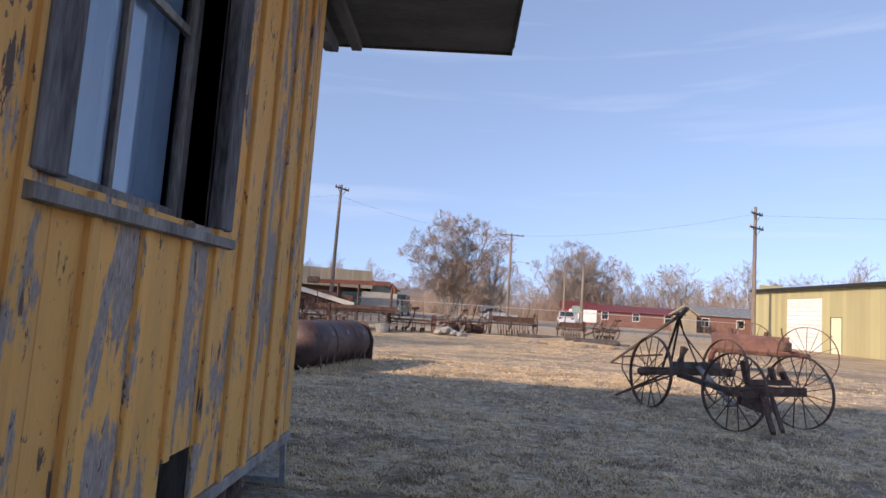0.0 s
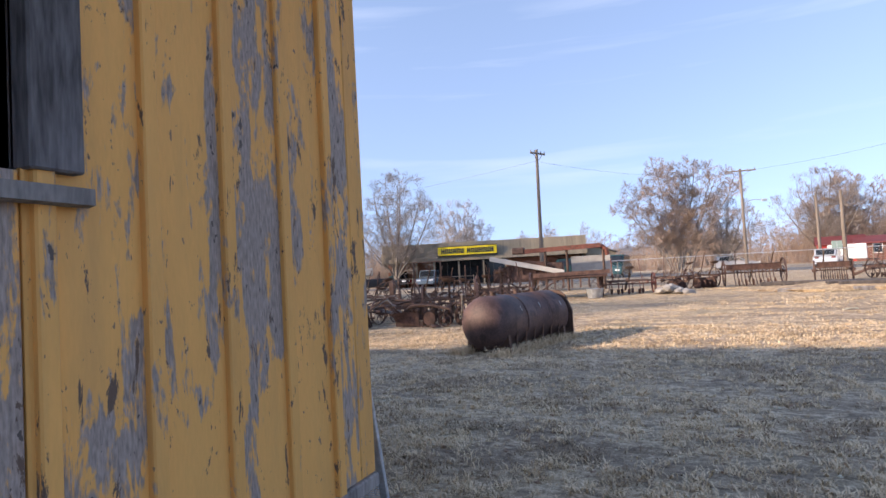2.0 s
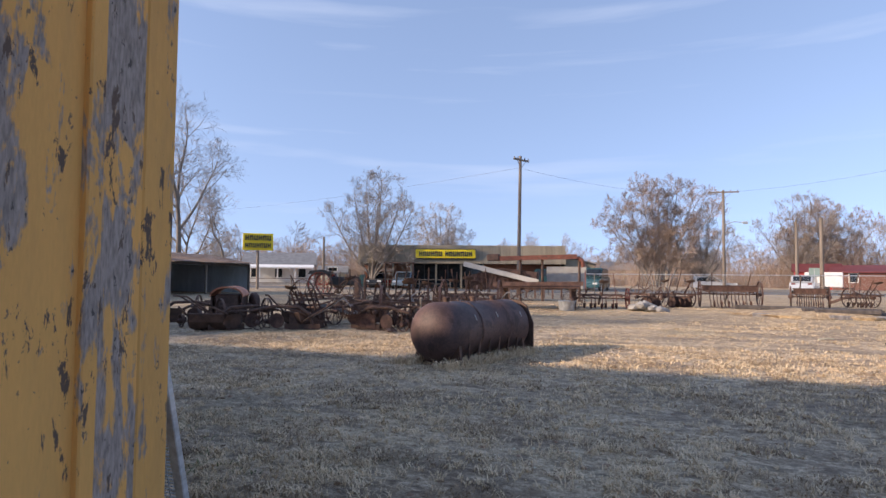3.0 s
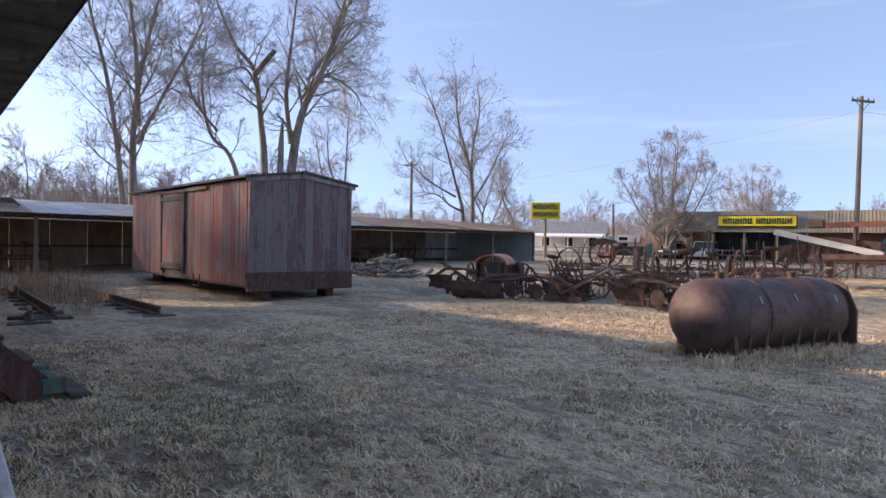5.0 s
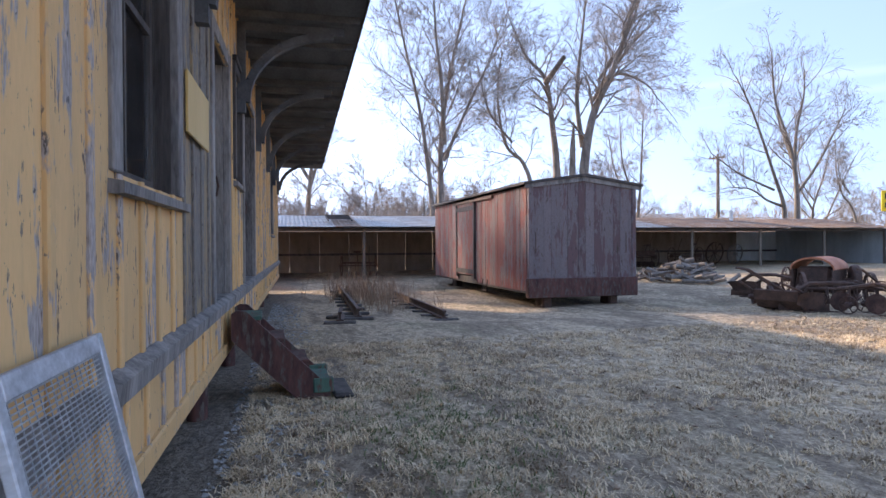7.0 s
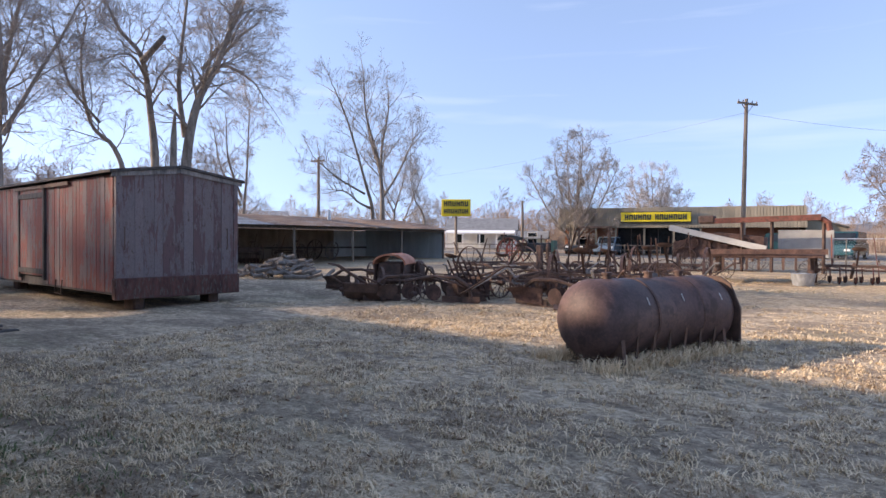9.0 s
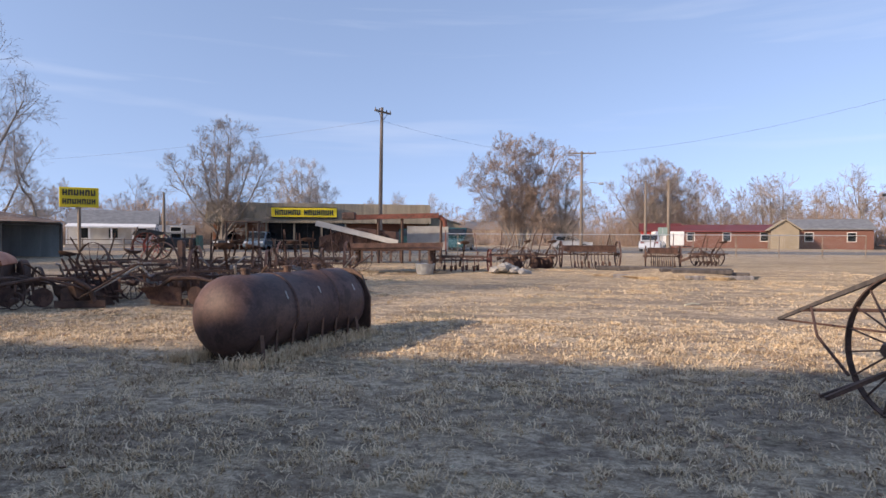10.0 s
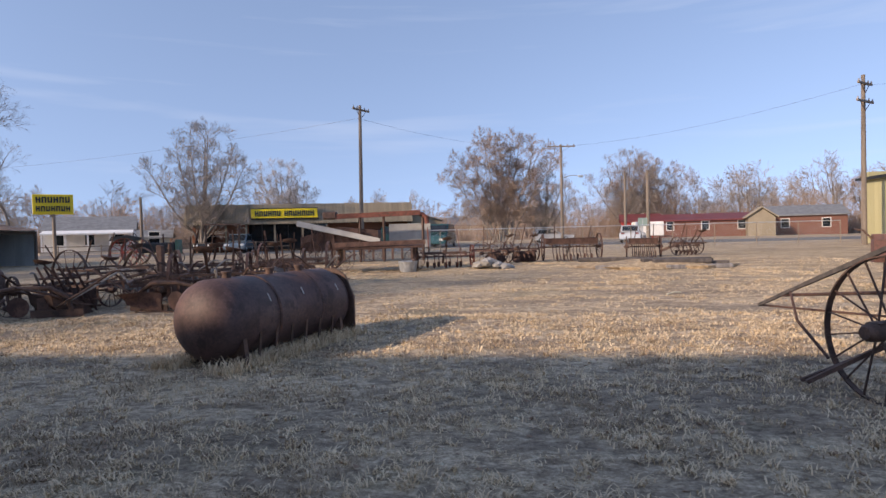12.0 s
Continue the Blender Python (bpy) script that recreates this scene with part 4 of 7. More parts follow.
    if kind == "mower":
        part("gear_case", Shape().spin([(-0.2, 0.08), (-0.16, 0.16), (0.1, 0.18), (0.2, 0.1)], 14, pose(0.1, 0, h)), dark, ob, smooth=True)
        part("cutter_bar", Shape().box((width / 2, 0.25, 0.04), (width / 2 + 1.3, 0.33, 0.07)), mat, ob)
        for i in range(14):
            x = width / 2 + 0.06 + 0.09 * i
            part("guard", Shape().slab([(x - 0.02, 0.33), (x + 0.02, 0.33), (x, 0.47)], 0.045, 0.065, "z"), mat, ob)
    return ob


# the running gear with a raised tongue, and the gear behind it
gear = thing("wagon_running_gear", pose(0, 0, 0), "rusted iron-wheeled wagon running gear with a raised tongue", "wagon gear")
A1, A2 = Vector((3.37, 10.74, 0.63)), Vector((4.96, 11.48, 0.64))
turn1 = math.degrees(math.atan2(A2.y - A1.y, A2.x - A1.x))
MID = A1.lerp(A2, 0.45)
for p, r in ((A1, 0.61), (A2, 0.62)):
    spoked_wheel(gear, pose(*p, 8, 3, turn1 - 9), r, 18, 0.055, M_RUST_DARK, 0.07, 0.009)
part("axle_beam", Shape().bar(A1.lerp(A2, -0.08) + Vector((0, 0, 0.01)), A1.lerp(A2, 1.06) + Vector((0, 0, 0.01)), 0.12, 0.13), M_RUST_DARK, gear)
for p, k in ((A1, -1), (A2, 1)):
    way = (A2 - A1).normalized() * k
    part("hub_cap", Shape().tube([p + way * 0.06, p + way * 0.2, p + way * 0.24], [0.085, 0.075, 0.05], 12), M_RUST_DARK, gear, smooth=True)
part("bolster", Shape().bar(A1.lerp(A2, 0.28) + Vector((0, 0, 0.13)), A1.lerp(A2, 0.92) + Vector((0, 0, 0.13)), 0.09, 0.10), M_DARK_WOOD, gear)
tip, clamp = Vector((3.57, 9.62, 1.73)), Vector((3.55, 9.92, 1.61))
TOE = Vector((3.27, 13.03, 0.57))
part("tongue", Shape().bar(TOE, TOE.lerp(tip, 0.30), 0.028, 0.035).bar(TOE.lerp(tip, 0.28), clamp, 0.032, 0.042).bar(clamp, tip, 0.04, 0.05), M_DARK_WOOD, gear, "raised dark wooden tongue")
part("tongue_brace", Shape().bar(A1.lerp(A2, 0.16) + Vector((0, 0, 0.08)), clamp, 0.034, 0.034).bar(A1.lerp(A2, 0.26) + Vector((0, 0, 0.08)), clamp + Vector((0.02, 0.03, -0.04)), 0.03, 0.03).bar(MID + Vector((0.28, 0.1, 0.1)), clamp + Vector((0.03, 0.1, -0.08)), 0.02, 0.02), M_RUST_DARK, gear)
part("clamp_iron", Shape().box((-0.035, -0.06, -0.04), (0.035, 0.06, 0.04), pose(*clamp, -20, 0, 0)).bar(clamp + Vector((-0.1, 0, 0.02)), clamp + Vector((0.1, 0, 0.02)), 0.03, 0.03), M_RUST_DARK, gear)
part("brace_rod", Shape().tube([clamp, clamp + Vector((0.12, 0.1, -0.3)), MID + Vector((0.5, 0.15, 0.1))], 0.013, 6).tube([TOE.lerp(tip, 0.2), (3.2, 11.9, 0.55), (3.3, 11.5, 0.25)], 0.015, 6).tube([TOE, TOE + Vector((0.9, -1.2, 0.0)), A2 + Vector((-0.1, -0.1, 0.05))], 0.013, 6).tube([TOE.lerp(tip, 0.14), A1 + Vector((0.3, 0.3, 0.28))], 0.018, 6), M_RUST, gear)
part("hound", Shape().bar((2.86, 10.95, 0.16), A1.lerp(A2, 0.22) + Vector((0, 0, -0.02)), 0.035, 0.035).bar((2.88, 11.1, 0.14), MID + Vector((0, 0, 0.02)), 0.03, 0.03), M_RUST_DARK, gear)
B1, B2 = Vector((4.05, 9.06, 0.56)), Vector((5.32, 9.68, 0.56))
part("reach", Shape().bar(MID + Vector((-0.1, 0, -0.05)), B1.lerp(B2, 0.45) + Vector((0, 0.1, -0.15)), 0.08, 0.09), M_DARK_WOOD, gear)
part("reach_board", Shape().bar(MID + Vector((0.25, 0.1, 0.12)), (4.62, 10.3, 0.20), 0.12, 0.03), M_GREY_WOOD, gear, "loose grey board")
part("standard", Shape().bar(A1.lerp(A2, 0.80) + Vector((0, 0, 0.16)), A1.lerp(A2, 0.82) + Vector((0, 0, 0.36)), 0.08, 0.05).bar(A1.lerp(A2, 0.82) + Vector((0, 0, 0.35)), A1.lerp(A2, 0.87) + Vector((0, 0, 0.41)), 0.08, 0.05), M_RUST_RED, gear, "red oxide bolster standard")
part("standard", Shape().bar(A1.lerp(A2, 0.40) + Vector((0, 0, 0.16)), A1.lerp(A2, 0.42) + Vector((0, 0, 0.45)), 0.07, 0.05).bar(A1.lerp(A2, 0.40) + Vector((-0.05, 0, 0.18)), A1.lerp(A2, 0.44) + Vector((0.05, 0, 0.42)), 0.05, 0.04), M_RUST_DARK, gear)
turn2 = math.degrees(math.atan2(B2.y - B1.y, B2.x - B1.x))
for p, tilt in ((B1, 4), (B2, 0)):
    spoked_wheel(gear, pose(*p, 8, tilt, turn2), 0.56, 16, 0.055, M_RUST_DARK, 0.07, 0.009)
part("axle_beam", Shape().bar(B1.lerp(B2, -0.06), B1.lerp(B2, 1.08), 0.12, 0.13), M_RUST_DARK, gear)
part("bolster", Shape().bar(B1.lerp(B2, 0.2) + Vector((0, 0, 0.14)), B1.lerp(B2, 0.85) + Vector((0, 0, 0.14)), 0.07, 0.08), M_RUST_DARK, gear)
for k, h in ((0.2, 0.45), (0.62, 0.36), (0.8, 0.30)):
    part("standard", Shape().bar(B1.lerp(B2, k) + Vector((0, 0, 0.12)), B1.lerp(B2, k - 0.07) + Vector((0, 0, h)), 0.08, 0.05), M_RUST_DARK, gear)
part("fifth_wheel", Shape().hoop(0.26, 0.05, 0.03, pose(*(B1.lerp(B2, 0.45) + Vector((0, 0, 0.05))), 0, 90, 0), 24), M_RUST_DARK, gear)
part("hound", Shape().bar(B1.lerp(B2, 0.4), (4.35, 8.5, 0.10), 0.06, 0.06).bar(B1.lerp(B2, 0.55), (4.5, 8.55, 0.12), 0.05, 0.05), M_RUST_DARK, gear)
part("drag_bar", Shape().bar(B1.lerp(B2, 0.1) + Vector((0, 0, -0.1)), B1.lerp(B2, 0.55) + Vector((0, 0, -0.28)), 0.08, 0.16), M_RUST_DARK, gear)

# the big-wheeled sprayer cart further back
cart = thing("sprayer_cart", pose(0, 0, 0), "rusted red sprayer cart with tall spoked iron wheels", "farm implement")
C1, C2 = Vector((9.01, 16.02, 0.86)), Vector((9.5, 20.0, 0.90))
spoked_wheel(cart, pose(*C1, 0, 0, 38), 0.75, 16, 0.045, M_RUST, 0.05, 0.008)
spoked_wheel(cart, pose(*C2, 0, 0, 30), 0.75, 16, 0.045, M_RUST, 0.05, 0.008)
BOX = Vector((8.75, 18.6, 0.68))
part("axle", Shape().tube([C1, C1.lerp(BOX, 0.5) + Vector((0.2, 0.2, 0)), BOX + Vector((0.4, 0.3, 0.1)), C2], 0.035, 8), M_RUST, cart)
bx = pose(*BOX, 0, 0, -22)
part("tank_box", Shape().slab([(-0.20, 0.03), (0.20, 0.0), (0.27, 0.14), (0.27, 0.48), (0.18, 0.60), (-0.18, 0.60), (-0.27, 0.48), (-0.27, 0.14)], -1.03, 1.03, "x"), simple("dull_red_sheet", (0.13, 0.062, 0.052), (0.22, 0.108, 0.088), 3, 0.75, 0.1, (1, 1, 1), 0.2, 40, (0.10, 0.06, 0.05)), cart, "rusty red sheet-metal tank", m=bx)
part("cap", Shape().tube([(-0.5, 0, 0.6), (-0.5, 0, 0.76)], 0.07, 10).tube([(0.45, 0, 0.6), (0.45, 0, 0.72)], 0.06, 10), M_RUST_DARK, cart, m=bx)
for x in (-0.8, 0.8):
    part("skid_leg", Shape().bar((x, -0.1, 0.03), (x, -0.2, -0.70), 0.06, 0.06).bar((x, 0.1, 0.03), (x, 0.25, -0.70), 0.06, 0.06), M_RUST, cart, m=bx)
part("drawbar", Shape().bar(BOX + Vector((0.9, -0.6, 0.16)), C1 + Vector((-0.1, 0.05, 0.0)), 0.10, 0.14), M_RUST_RED, cart)
part("pump_box", Shape().box((-0.13, -0.13, 0), (0.13, 0.13, 0.26), pose(*(C1.lerp(BOX, 0.35) + Vector((0, 0, 0.12))), 0, 0, 20), 0.02), M_RUST_DARK, cart)
part("pump_lever", Shape().tube([C1.lerp(BOX, 0.35) + Vector((0, 0, 0.1)), C1.lerp(BOX, 0.38) + Vector((-0.05, 0, 0.75))], 0.02, 6), M_RUST_DARK, cart)
part("pipe", Shape().tube([BOX + Vector((-0.95, 0.4, 0.5)), BOX + Vector((-1.1, 0.45, 0.68)), BOX + Vector((-1.25, 0.5, 0.72))], 0.02, 6), M_RUST_DARK, cart)

# implements in the rows behind the tank
ROW = [
    ("disc", -13.0, 18.6, 25, 0.34, 1.4, "dark rusted disc harrow with a pan seat", M_RUST_DARK),
    ("shovel", -10.5, 16.6, 60, 0.36, 1.3, "dark rusted riding cultivator with curved shanks", M_RUST_DARK),
    ("disc", -8.9, 17.6, -10, 0.36, 1.5, "rusted disc plough leaning among other implements", M_RUST),
    ("mower", -6.9, 17.3, -60, 0.42, 1.2, "rusted sickle-bar hay mower with a low cutter bar", M_RUST_DARK),
    ("shovel", -5.9, 17.5, 20, 0.55, 1.5, "rusted two-row cultivator with a pan seat", M_RUST),
    ("disc", -5.1, 18.6, -35, 0.5, 1.6, "brown rusted disc implement with upright levers", M_RUST_DARK),
    ("tine", -5.5, 21.4, 10, 0.6, 1.8, "rusted iron hay rake with curved tines", M_RUST),
    ("shovel", -7.6, 20.6, 40, 0.55, 1.5, "dark rusted cultivator with tall levers", M_RUST_DARK),
    ("mower", -6.3, 22.2, 15, 0.5, 1.4, "rusted horse mower with a pan seat", M_RUST),
    ("tine", -9.6, 19.4, 75, 0.6, 2.0, "dark rusted side rake among implements", M_RUST_DARK),
    ("drill", 2.75, 30.9, 4, 0.55, 2.3, "long rusted grain drill with a row of drop tubes", M_RUST),
    ("disc", 0.7, 30.0, 30, 0.42, 1.2, "rusted disc harrow in pale grass", M_RUST),
    ("drill", 6.0, 32.6, -8, 0.45, 1.4, "rusted planter with red-brown seed boxes", M_RUST),
    ("shovel", 8.1, 33.6, 25, 0.42, 1.1, "small rusted cultivator by the fence", M_RUST),
    ("shovel", -2.1, 27.4, 12, 0.42, 2.0, "red-brown rusted lister cultivator in pale grass", M_RUST_RED),
    ("disc", -0.5, 28.8, 60, 0.45, 1.2, "rusted walking plough with raised levers", M_RUST),
]
for i, (kind, x, y, turn, r, w, label, mat) in enumerate(ROW):
    implement(kind, at(x, y, turn), label, 40 + i, r, w, mat, M_RUST_DARK, (0, 0, 1)[i] if i < 3 else 2 + i % 2, kind != "drill" and i > 1, 1.4 if i % 3 else 0)


def plough(m, label, seed, mat, handles=True):
    """A horse plough: a curved beam, a moldboard, a share, a gauge wheel and two handles."""
    rng = random.Random(seed)
    ob = thing("plough", m, label, "plough", "old implements in the yard")
    beam = [(0, -0.55, 0.10), (0, -0.48, 0.38), (0, -0.2, 0.56), (0, 0.4, 0.58), (0, 1.05, 0.46)]
    part("beam", Shape().tube(beam, [0.05, 0.05, 0.045, 0.04, 0.035], 6), M_RUST_DARK, ob)
    s = Shape()
    n = 7
    for i in range(n):
        for j in range(n):
            u, v = i / (n - 1), j / (n - 1)
            x = 0.02 + 0.30 * u * u + 0.26 * v * v * u
            s.v.append((x, 0.05 - 0.55 * u, 0.03 + (0.12 + 0.24 * math.sin(1.2 + 1.5 * u)) * v + 0.14 * u * u))
    for i in range(n - 1):
        for j in range(n - 1):
            a = i * n + j
            s.f.append((a, a + 1, a + n + 1, a + n))
    k = len(s.v)
    s.v += [(x + 0.015, y - 0.01, z) for x, y, z in s.v]
    s.f += [tuple(p + k for p in reversed(f)) for f in s.f]
    part("moldboard", s, mat, ob, smooth=True)
    part("share", Shape().slab([(0.0, 0.35), (0.05, 0.05), (0.30, -0.35), (0.20, -0.38), (-0.03, 0.0)], 0.0, 0.025, "z"), M_RUST_DARK, ob)
    part("landside", Shape().box((-0.03, -0.75, 0.01), (0.0, 0.15, 0.15)), M_RUST_DARK, ob)
    spoked_wheel(ob, pose(-0.1, 0.8, 0.17, 0, 0, 3), 0.17, 6, 0.05, M_RUST, 0.02, 0.01)
    part("wheel_bracket", Shape().bar((-0.05, 0.8, 0.17), (-0.02, 0.8, 0.52), 0.03, 0.03, (0, 1, 0)), M_RUST_DARK, ob)
    part("coulter", Shape().spin([(-0.006, 0.19), (0.006, 0.19)], 18, pose(-0.02, 0.35, 0.22)), M_RUST, ob)
    if handles:
        for x in (-0.28, 0.28):
            part("handle", Shape().tube([(x * 0.2, -0.3, 0.2), (x * 0.6, -0.9, 0.55), (x, -1.35, 0.85), (x, -1.5, 0.86)], 0.022, 6), M_GREY_WOOD if rng.random() < 0.4 else M_RUST_DARK, ob)
        part("handle_brace", Shape().tube([(-0.2, -1.0, 0.62), (0.2, -1.0, 0.62)], 0.014, 5), M_RUST_DARK, ob)
    return ob


def slip_scraper(x, y, turn, label, mat):
    """A rounded iron dirt scoop with two handles and a bail."""
    ob = thing("slip_scraper", at(x, y, turn), label, "scraper", "old implements in the yard")
    prof = [(0.42, 0.02), (0.1, 0.0), (-0.18, 0.06), (-0.32, 0.22), (-0.36, 0.42)]
    back = [(p + 0.02 if p > 0 else p + 0.025, z + 0.022) for p, z in reversed(prof)]
    part("scoop", Shape().slab(prof + back, -0.42, 0.42, "x"), mat, ob)
    for s2 in (-1, 1):
        part("side", Shape().slab([(0.42, 0.02), (0.1, 0.0), (-0.18, 0.06), (-0.32, 0.22), (-0.36, 0.42), (-0.1, 0.40), (0.3, 0.2)], s2 * 0.42, s2 * 0.445, "x"), mat, ob)
        part("handle", Shape().tube([(s2 * 0.46, 0.1, 0.2), (s2 * 0.5, -0.4, 0.45), (s2 * 0.4, -0.95, 0.62)], 0.024, 6), M_RUST_DARK, ob)
    part("bail", Shape().tube([(-0.46, 0.15, 0.2), (-0.4, 0.6, 0.14), (0, 0.8, 0.08), (0.4, 0.6, 0.14), (0.46, 0.15, 0.2)], 0.016, 6), M_RUST_DARK, ob)
    return ob


for i, (x, y, turn) in enumerate(((-10.9, 15.2, 60), (-9.7, 15.4, -30), (-8.5, 15.9, 110), (-9.0, 16.9, 15), (-12.7, 16.6, -70), (-7.4, 18.6, 140), (-6.5, 16.6, -100), (-5.4, 16.9, 35), (-4.5, 17.6, 200), (-8.2, 19.3, 80), (-6.9, 19.6, -15), (-5.0, 20.9, 60))):
    plough(at(x, y, turn), "rusted walking plough with a curved moldboard" if i % 2 else "dark rusted horse plough lying among implements", 60 + i, M_RUST if i % 3 == 0 else M_RUST_DARK, i % 4 != 0)
slip_scraper(-10.2, 15.0, 20, "dark rusted iron slip scraper with handles", M_RUST_DARK)
slip_scraper(-8.5, 16.4, -25, "dark rusted dirt scoop standing in grass", M_RUST_DARK)
slip_scraper(-9.4, 17.9, 95, "rusted iron scoop among ploughs", M_RUST)
hood = thing("tractor_hood", at(-11.4, 17.1, 30), "faded orange sheet-metal hood on a dark machine", "farm implement", "old implements in the yard")
arc = [(0.45 * math.cos(a), 0.75 + 0.28 * math.sin(a)) for a in np.linspace(0, math.pi, 11)]
part("hood_sheet", Shape().slab(arc + [(p * 0.94, 0.73 + (z - 0.75) * 0.9) for p, z in reversed(arc)], -0.6, 0.6, "y"), simple("faded_orange_paint", (0.42, 0.13, 0.06), (0.58, 0.24, 0.13), 3, 0.6), hood, smooth=True)
part("engine", Shape().box((-0.34, -0.5, 0.22), (0.34, 0.5, 0.80), bevel=0.06), M_RUST_DARK, hood)
for x in (-0.42, 0.38):
    part("side_panel", Shape().slab([(-0.56, 0.10), (0.5, 0.16), (0.56, 0.74), (-0.58, 0.75)], x, x + 0.035, "x"), M_RUST_DARK, hood)
part("flywheel", Shape().spin([(-0.09, 0.10), (-0.08, 0.31), (-0.05, 0.34), (0.05, 0.34), (0.08, 0.31), (0.09, 0.10)], 26, pose(0.62, 0.35, 0.50, 0, 0, 25)), M_RUST_DARK, hood, "solid dark flywheel", smooth=True)
part("fly_shaft", Shape().tube([(0.2, 0.2, 0.5), (0.62, 0.35, 0.5)], 0.04, 8), M_RUST, hood)
part("skid", Shape().bar((-0.36, -0.7, 0.05), (-0.36, 0.7, 0.05), 0.10, 0.12).bar((0.36, -0.7, 0.05), (0.36, 0.7, 0.05), 0.10, 0.12).bar((0.62, 0.1, 0.08), (0.62, 0.6, 0.08), 0.14, 0.16), M_RUST_DARK, hood)
harrow = thing("harrow_section", at(-7.9, 16.6, 30), "rusted harrow section standing on edge with parallel bars", "farm implement")
for i in range(6):
    part("bar", Shape().bar((-0.6 + 0.12 * i, 0.35, 0.0), (-0.9 + 0.12 * i, -0.25, 0.95), 0.03, 0.03), M_RUST, harrow)
part("cross_rail", Shape().bar((-0.75, 0.22, 0.25), (0.1, 0.22, 0.25), 0.04, 0.04).bar((-0.95, -0.12, 0.72), (-0.2, -0.12, 0.72), 0.04, 0.04), M_RUST, harrow)

# the threshing machine and flat wagon
wagon = thing("flat_wagon", at(-4.4, 26.6, 8), "rusted flat hay wagon with iron wheels and boards", "wagon")
part("deck", Shape().box((-1.6, -0.8, 0.80), (1.6, 0.8, 0.90), bevel=0.015), M_RUST, wagon)
part("side_board", Shape().bar((-1.7, -0.83, 0.95), (1.7, -0.83, 1.0), 0.03, 0.16), M_RUST, wagon)
for x in (-1.3, 1.3):
    for y in (-0.7, 0.7):
        spoked_wheel(wagon, pose(x, y, 0.38, 10, 0, 90), 0.38, 12, 0.07, M_RUST_DARK)
    part("axle", Shape().bar((x, -0.7, 0.38), (x, 0.7, 0.38), 0.09, 0.09).box((x - 0.06, -0.5, 0.42), (x + 0.06, 0.5, 0.80)), M_RUST_DARK, wagon)
for i in range(9):
    part("slat", Shape().box((-1.45 + 0.33 * i, -0.78, 0.42), (-1.38 + 0.33 * i, -0.74, 0.80)), M_RUST_DARK, wagon)
bucket = thing("galvanised_tub", at(-3.2, 25.9), "grey galvanised tub beside the wagon", "tub")
part("tub", Shape().spin([(0, 0.26), (0.02, 0.28), (0.34, 0.33), (0.36, 0.35), (0.37, 0.33), (0.05, 0.27)], 20, pose(0, 0, 0, 0, -90, 0)), M_GALV, bucket, smooth=True)

thresher = thing("threshing_machine", at(-6.9, 33.6, 6), "old threshing machine with a red elevator beam and pale chute", "farm machine")
part("body", Shape().slab([(-2.6, 0.55), (1.0, 0.55), (1.0, 1.45), (-0.8, 1.65), (-2.6, 1.2)], -0.7, 0.7, "y"), M_RUST, thresher)
part("red_beam", Shape().bar((-0.9, -0.8, 2.12), (3.0, -0.8, 2.22), 0.30, 0.22).tube([(3.0, -0.8, 2.2), (3.25, -0.8, 2.0), (3.3, -0.8, 1.7)], 0.11, 8), M_RUST_RED, thresher, "faded red oxide beam")
part("hopper", Shape().box((-1.5, -1.0, 2.0), (-0.85, -0.5, 2.35), bevel=0.06), M_RUST_DARK, thresher)
part("chute", Shape().bar((-2.7, -0.95, 1.85), (1.1, -0.95, 0.95), 0.05, 0.24).bar((-2.7, -0.75, 1.85), (1.1, -0.75, 0.95), 0.05, 0.24), M_CONCRETE, thresher, "pale grey wooden chute")
for x in (0.2, 1.3, 3.1):
    part("post", Shape().bar((x, -0.8, 0.0), (x, -0.8, 2.1), 0.09, 0.09), M_RUST_DARK, thresher)
part("deck_beam", Shape().bar((-1.0, -0.85, 0.85), (3.2, -0.85, 0.9), 0.10, 0.14), M_RUST_DARK, thresher)
for x in (-2.1, 0.6):
    for y in (-0.8, 0.8):
        spoked_wheel(thresher, pose(x, y, 0.5, 0, 0, 90), 0.5, 12, 0.12, M_RUST_DARK)
for x, z, r in ((-1.8, 1.2, 0.26), (-0.7, 1.1, 0.34), (0.3, 1.25, 0.2)):
    part("pulley", Shape().hoop(r, 0.10, 0.02, pose(x, -0.78, z, 0, 0, 90), 22).bar((x - r, -0.78, z), (x + r, -0.78, z), 0.03, 0.03).bar((x, -0.78, z - r), (x, -0.78, z + r), 0.03, 0.03, (1, 0, 0)), M_RUST, thresher)
for i in range(8):
    part("rack_slat", Shape().bar((-2.6 + 0.2 * i, -0.71, 0.5), (-2.5 + 0.22 * i, -0.71, 1.3), 0.03, 0.04), M_RUST_DARK, thresher)
part("pale_panel", Shape().box((1.4, 0.5, 0.6), (3.4, 0.56, 1.75)), M_CONCRETE, thresher, "pale side panel")

tractor = thing("steel_wheel_tractor", at(-17.3, 33.3, 15), "old green-black tractor with red steel wheels", "tractor")
M_RED_WHEEL = simple("faded_red_wheel", (0.30, 0.055, 0.04), (0.42, 0.09, 0.06), 6, 0.7)
for y in (-0.75, 0.75):
    spoked_wheel(tractor, pose(-0.9, y, 0.68, 0, 0, 90), 0.68, 12, 0.26, M_RED_WHEEL, 0.08, 0.02)
    part("lug_rim", Shape().hoop(0.70, 0.30, 0.03, pose(-0.9, y, 0.70, 0, 0, 90), 30), M_RUST_DARK, tractor)
    spoked_wheel(tractor, pose(1.1, y * 0.6, 0.38, 0, 0, 90), 0.38, 8, 0.12, M_RUST_DARK, 0.05, 0.015)
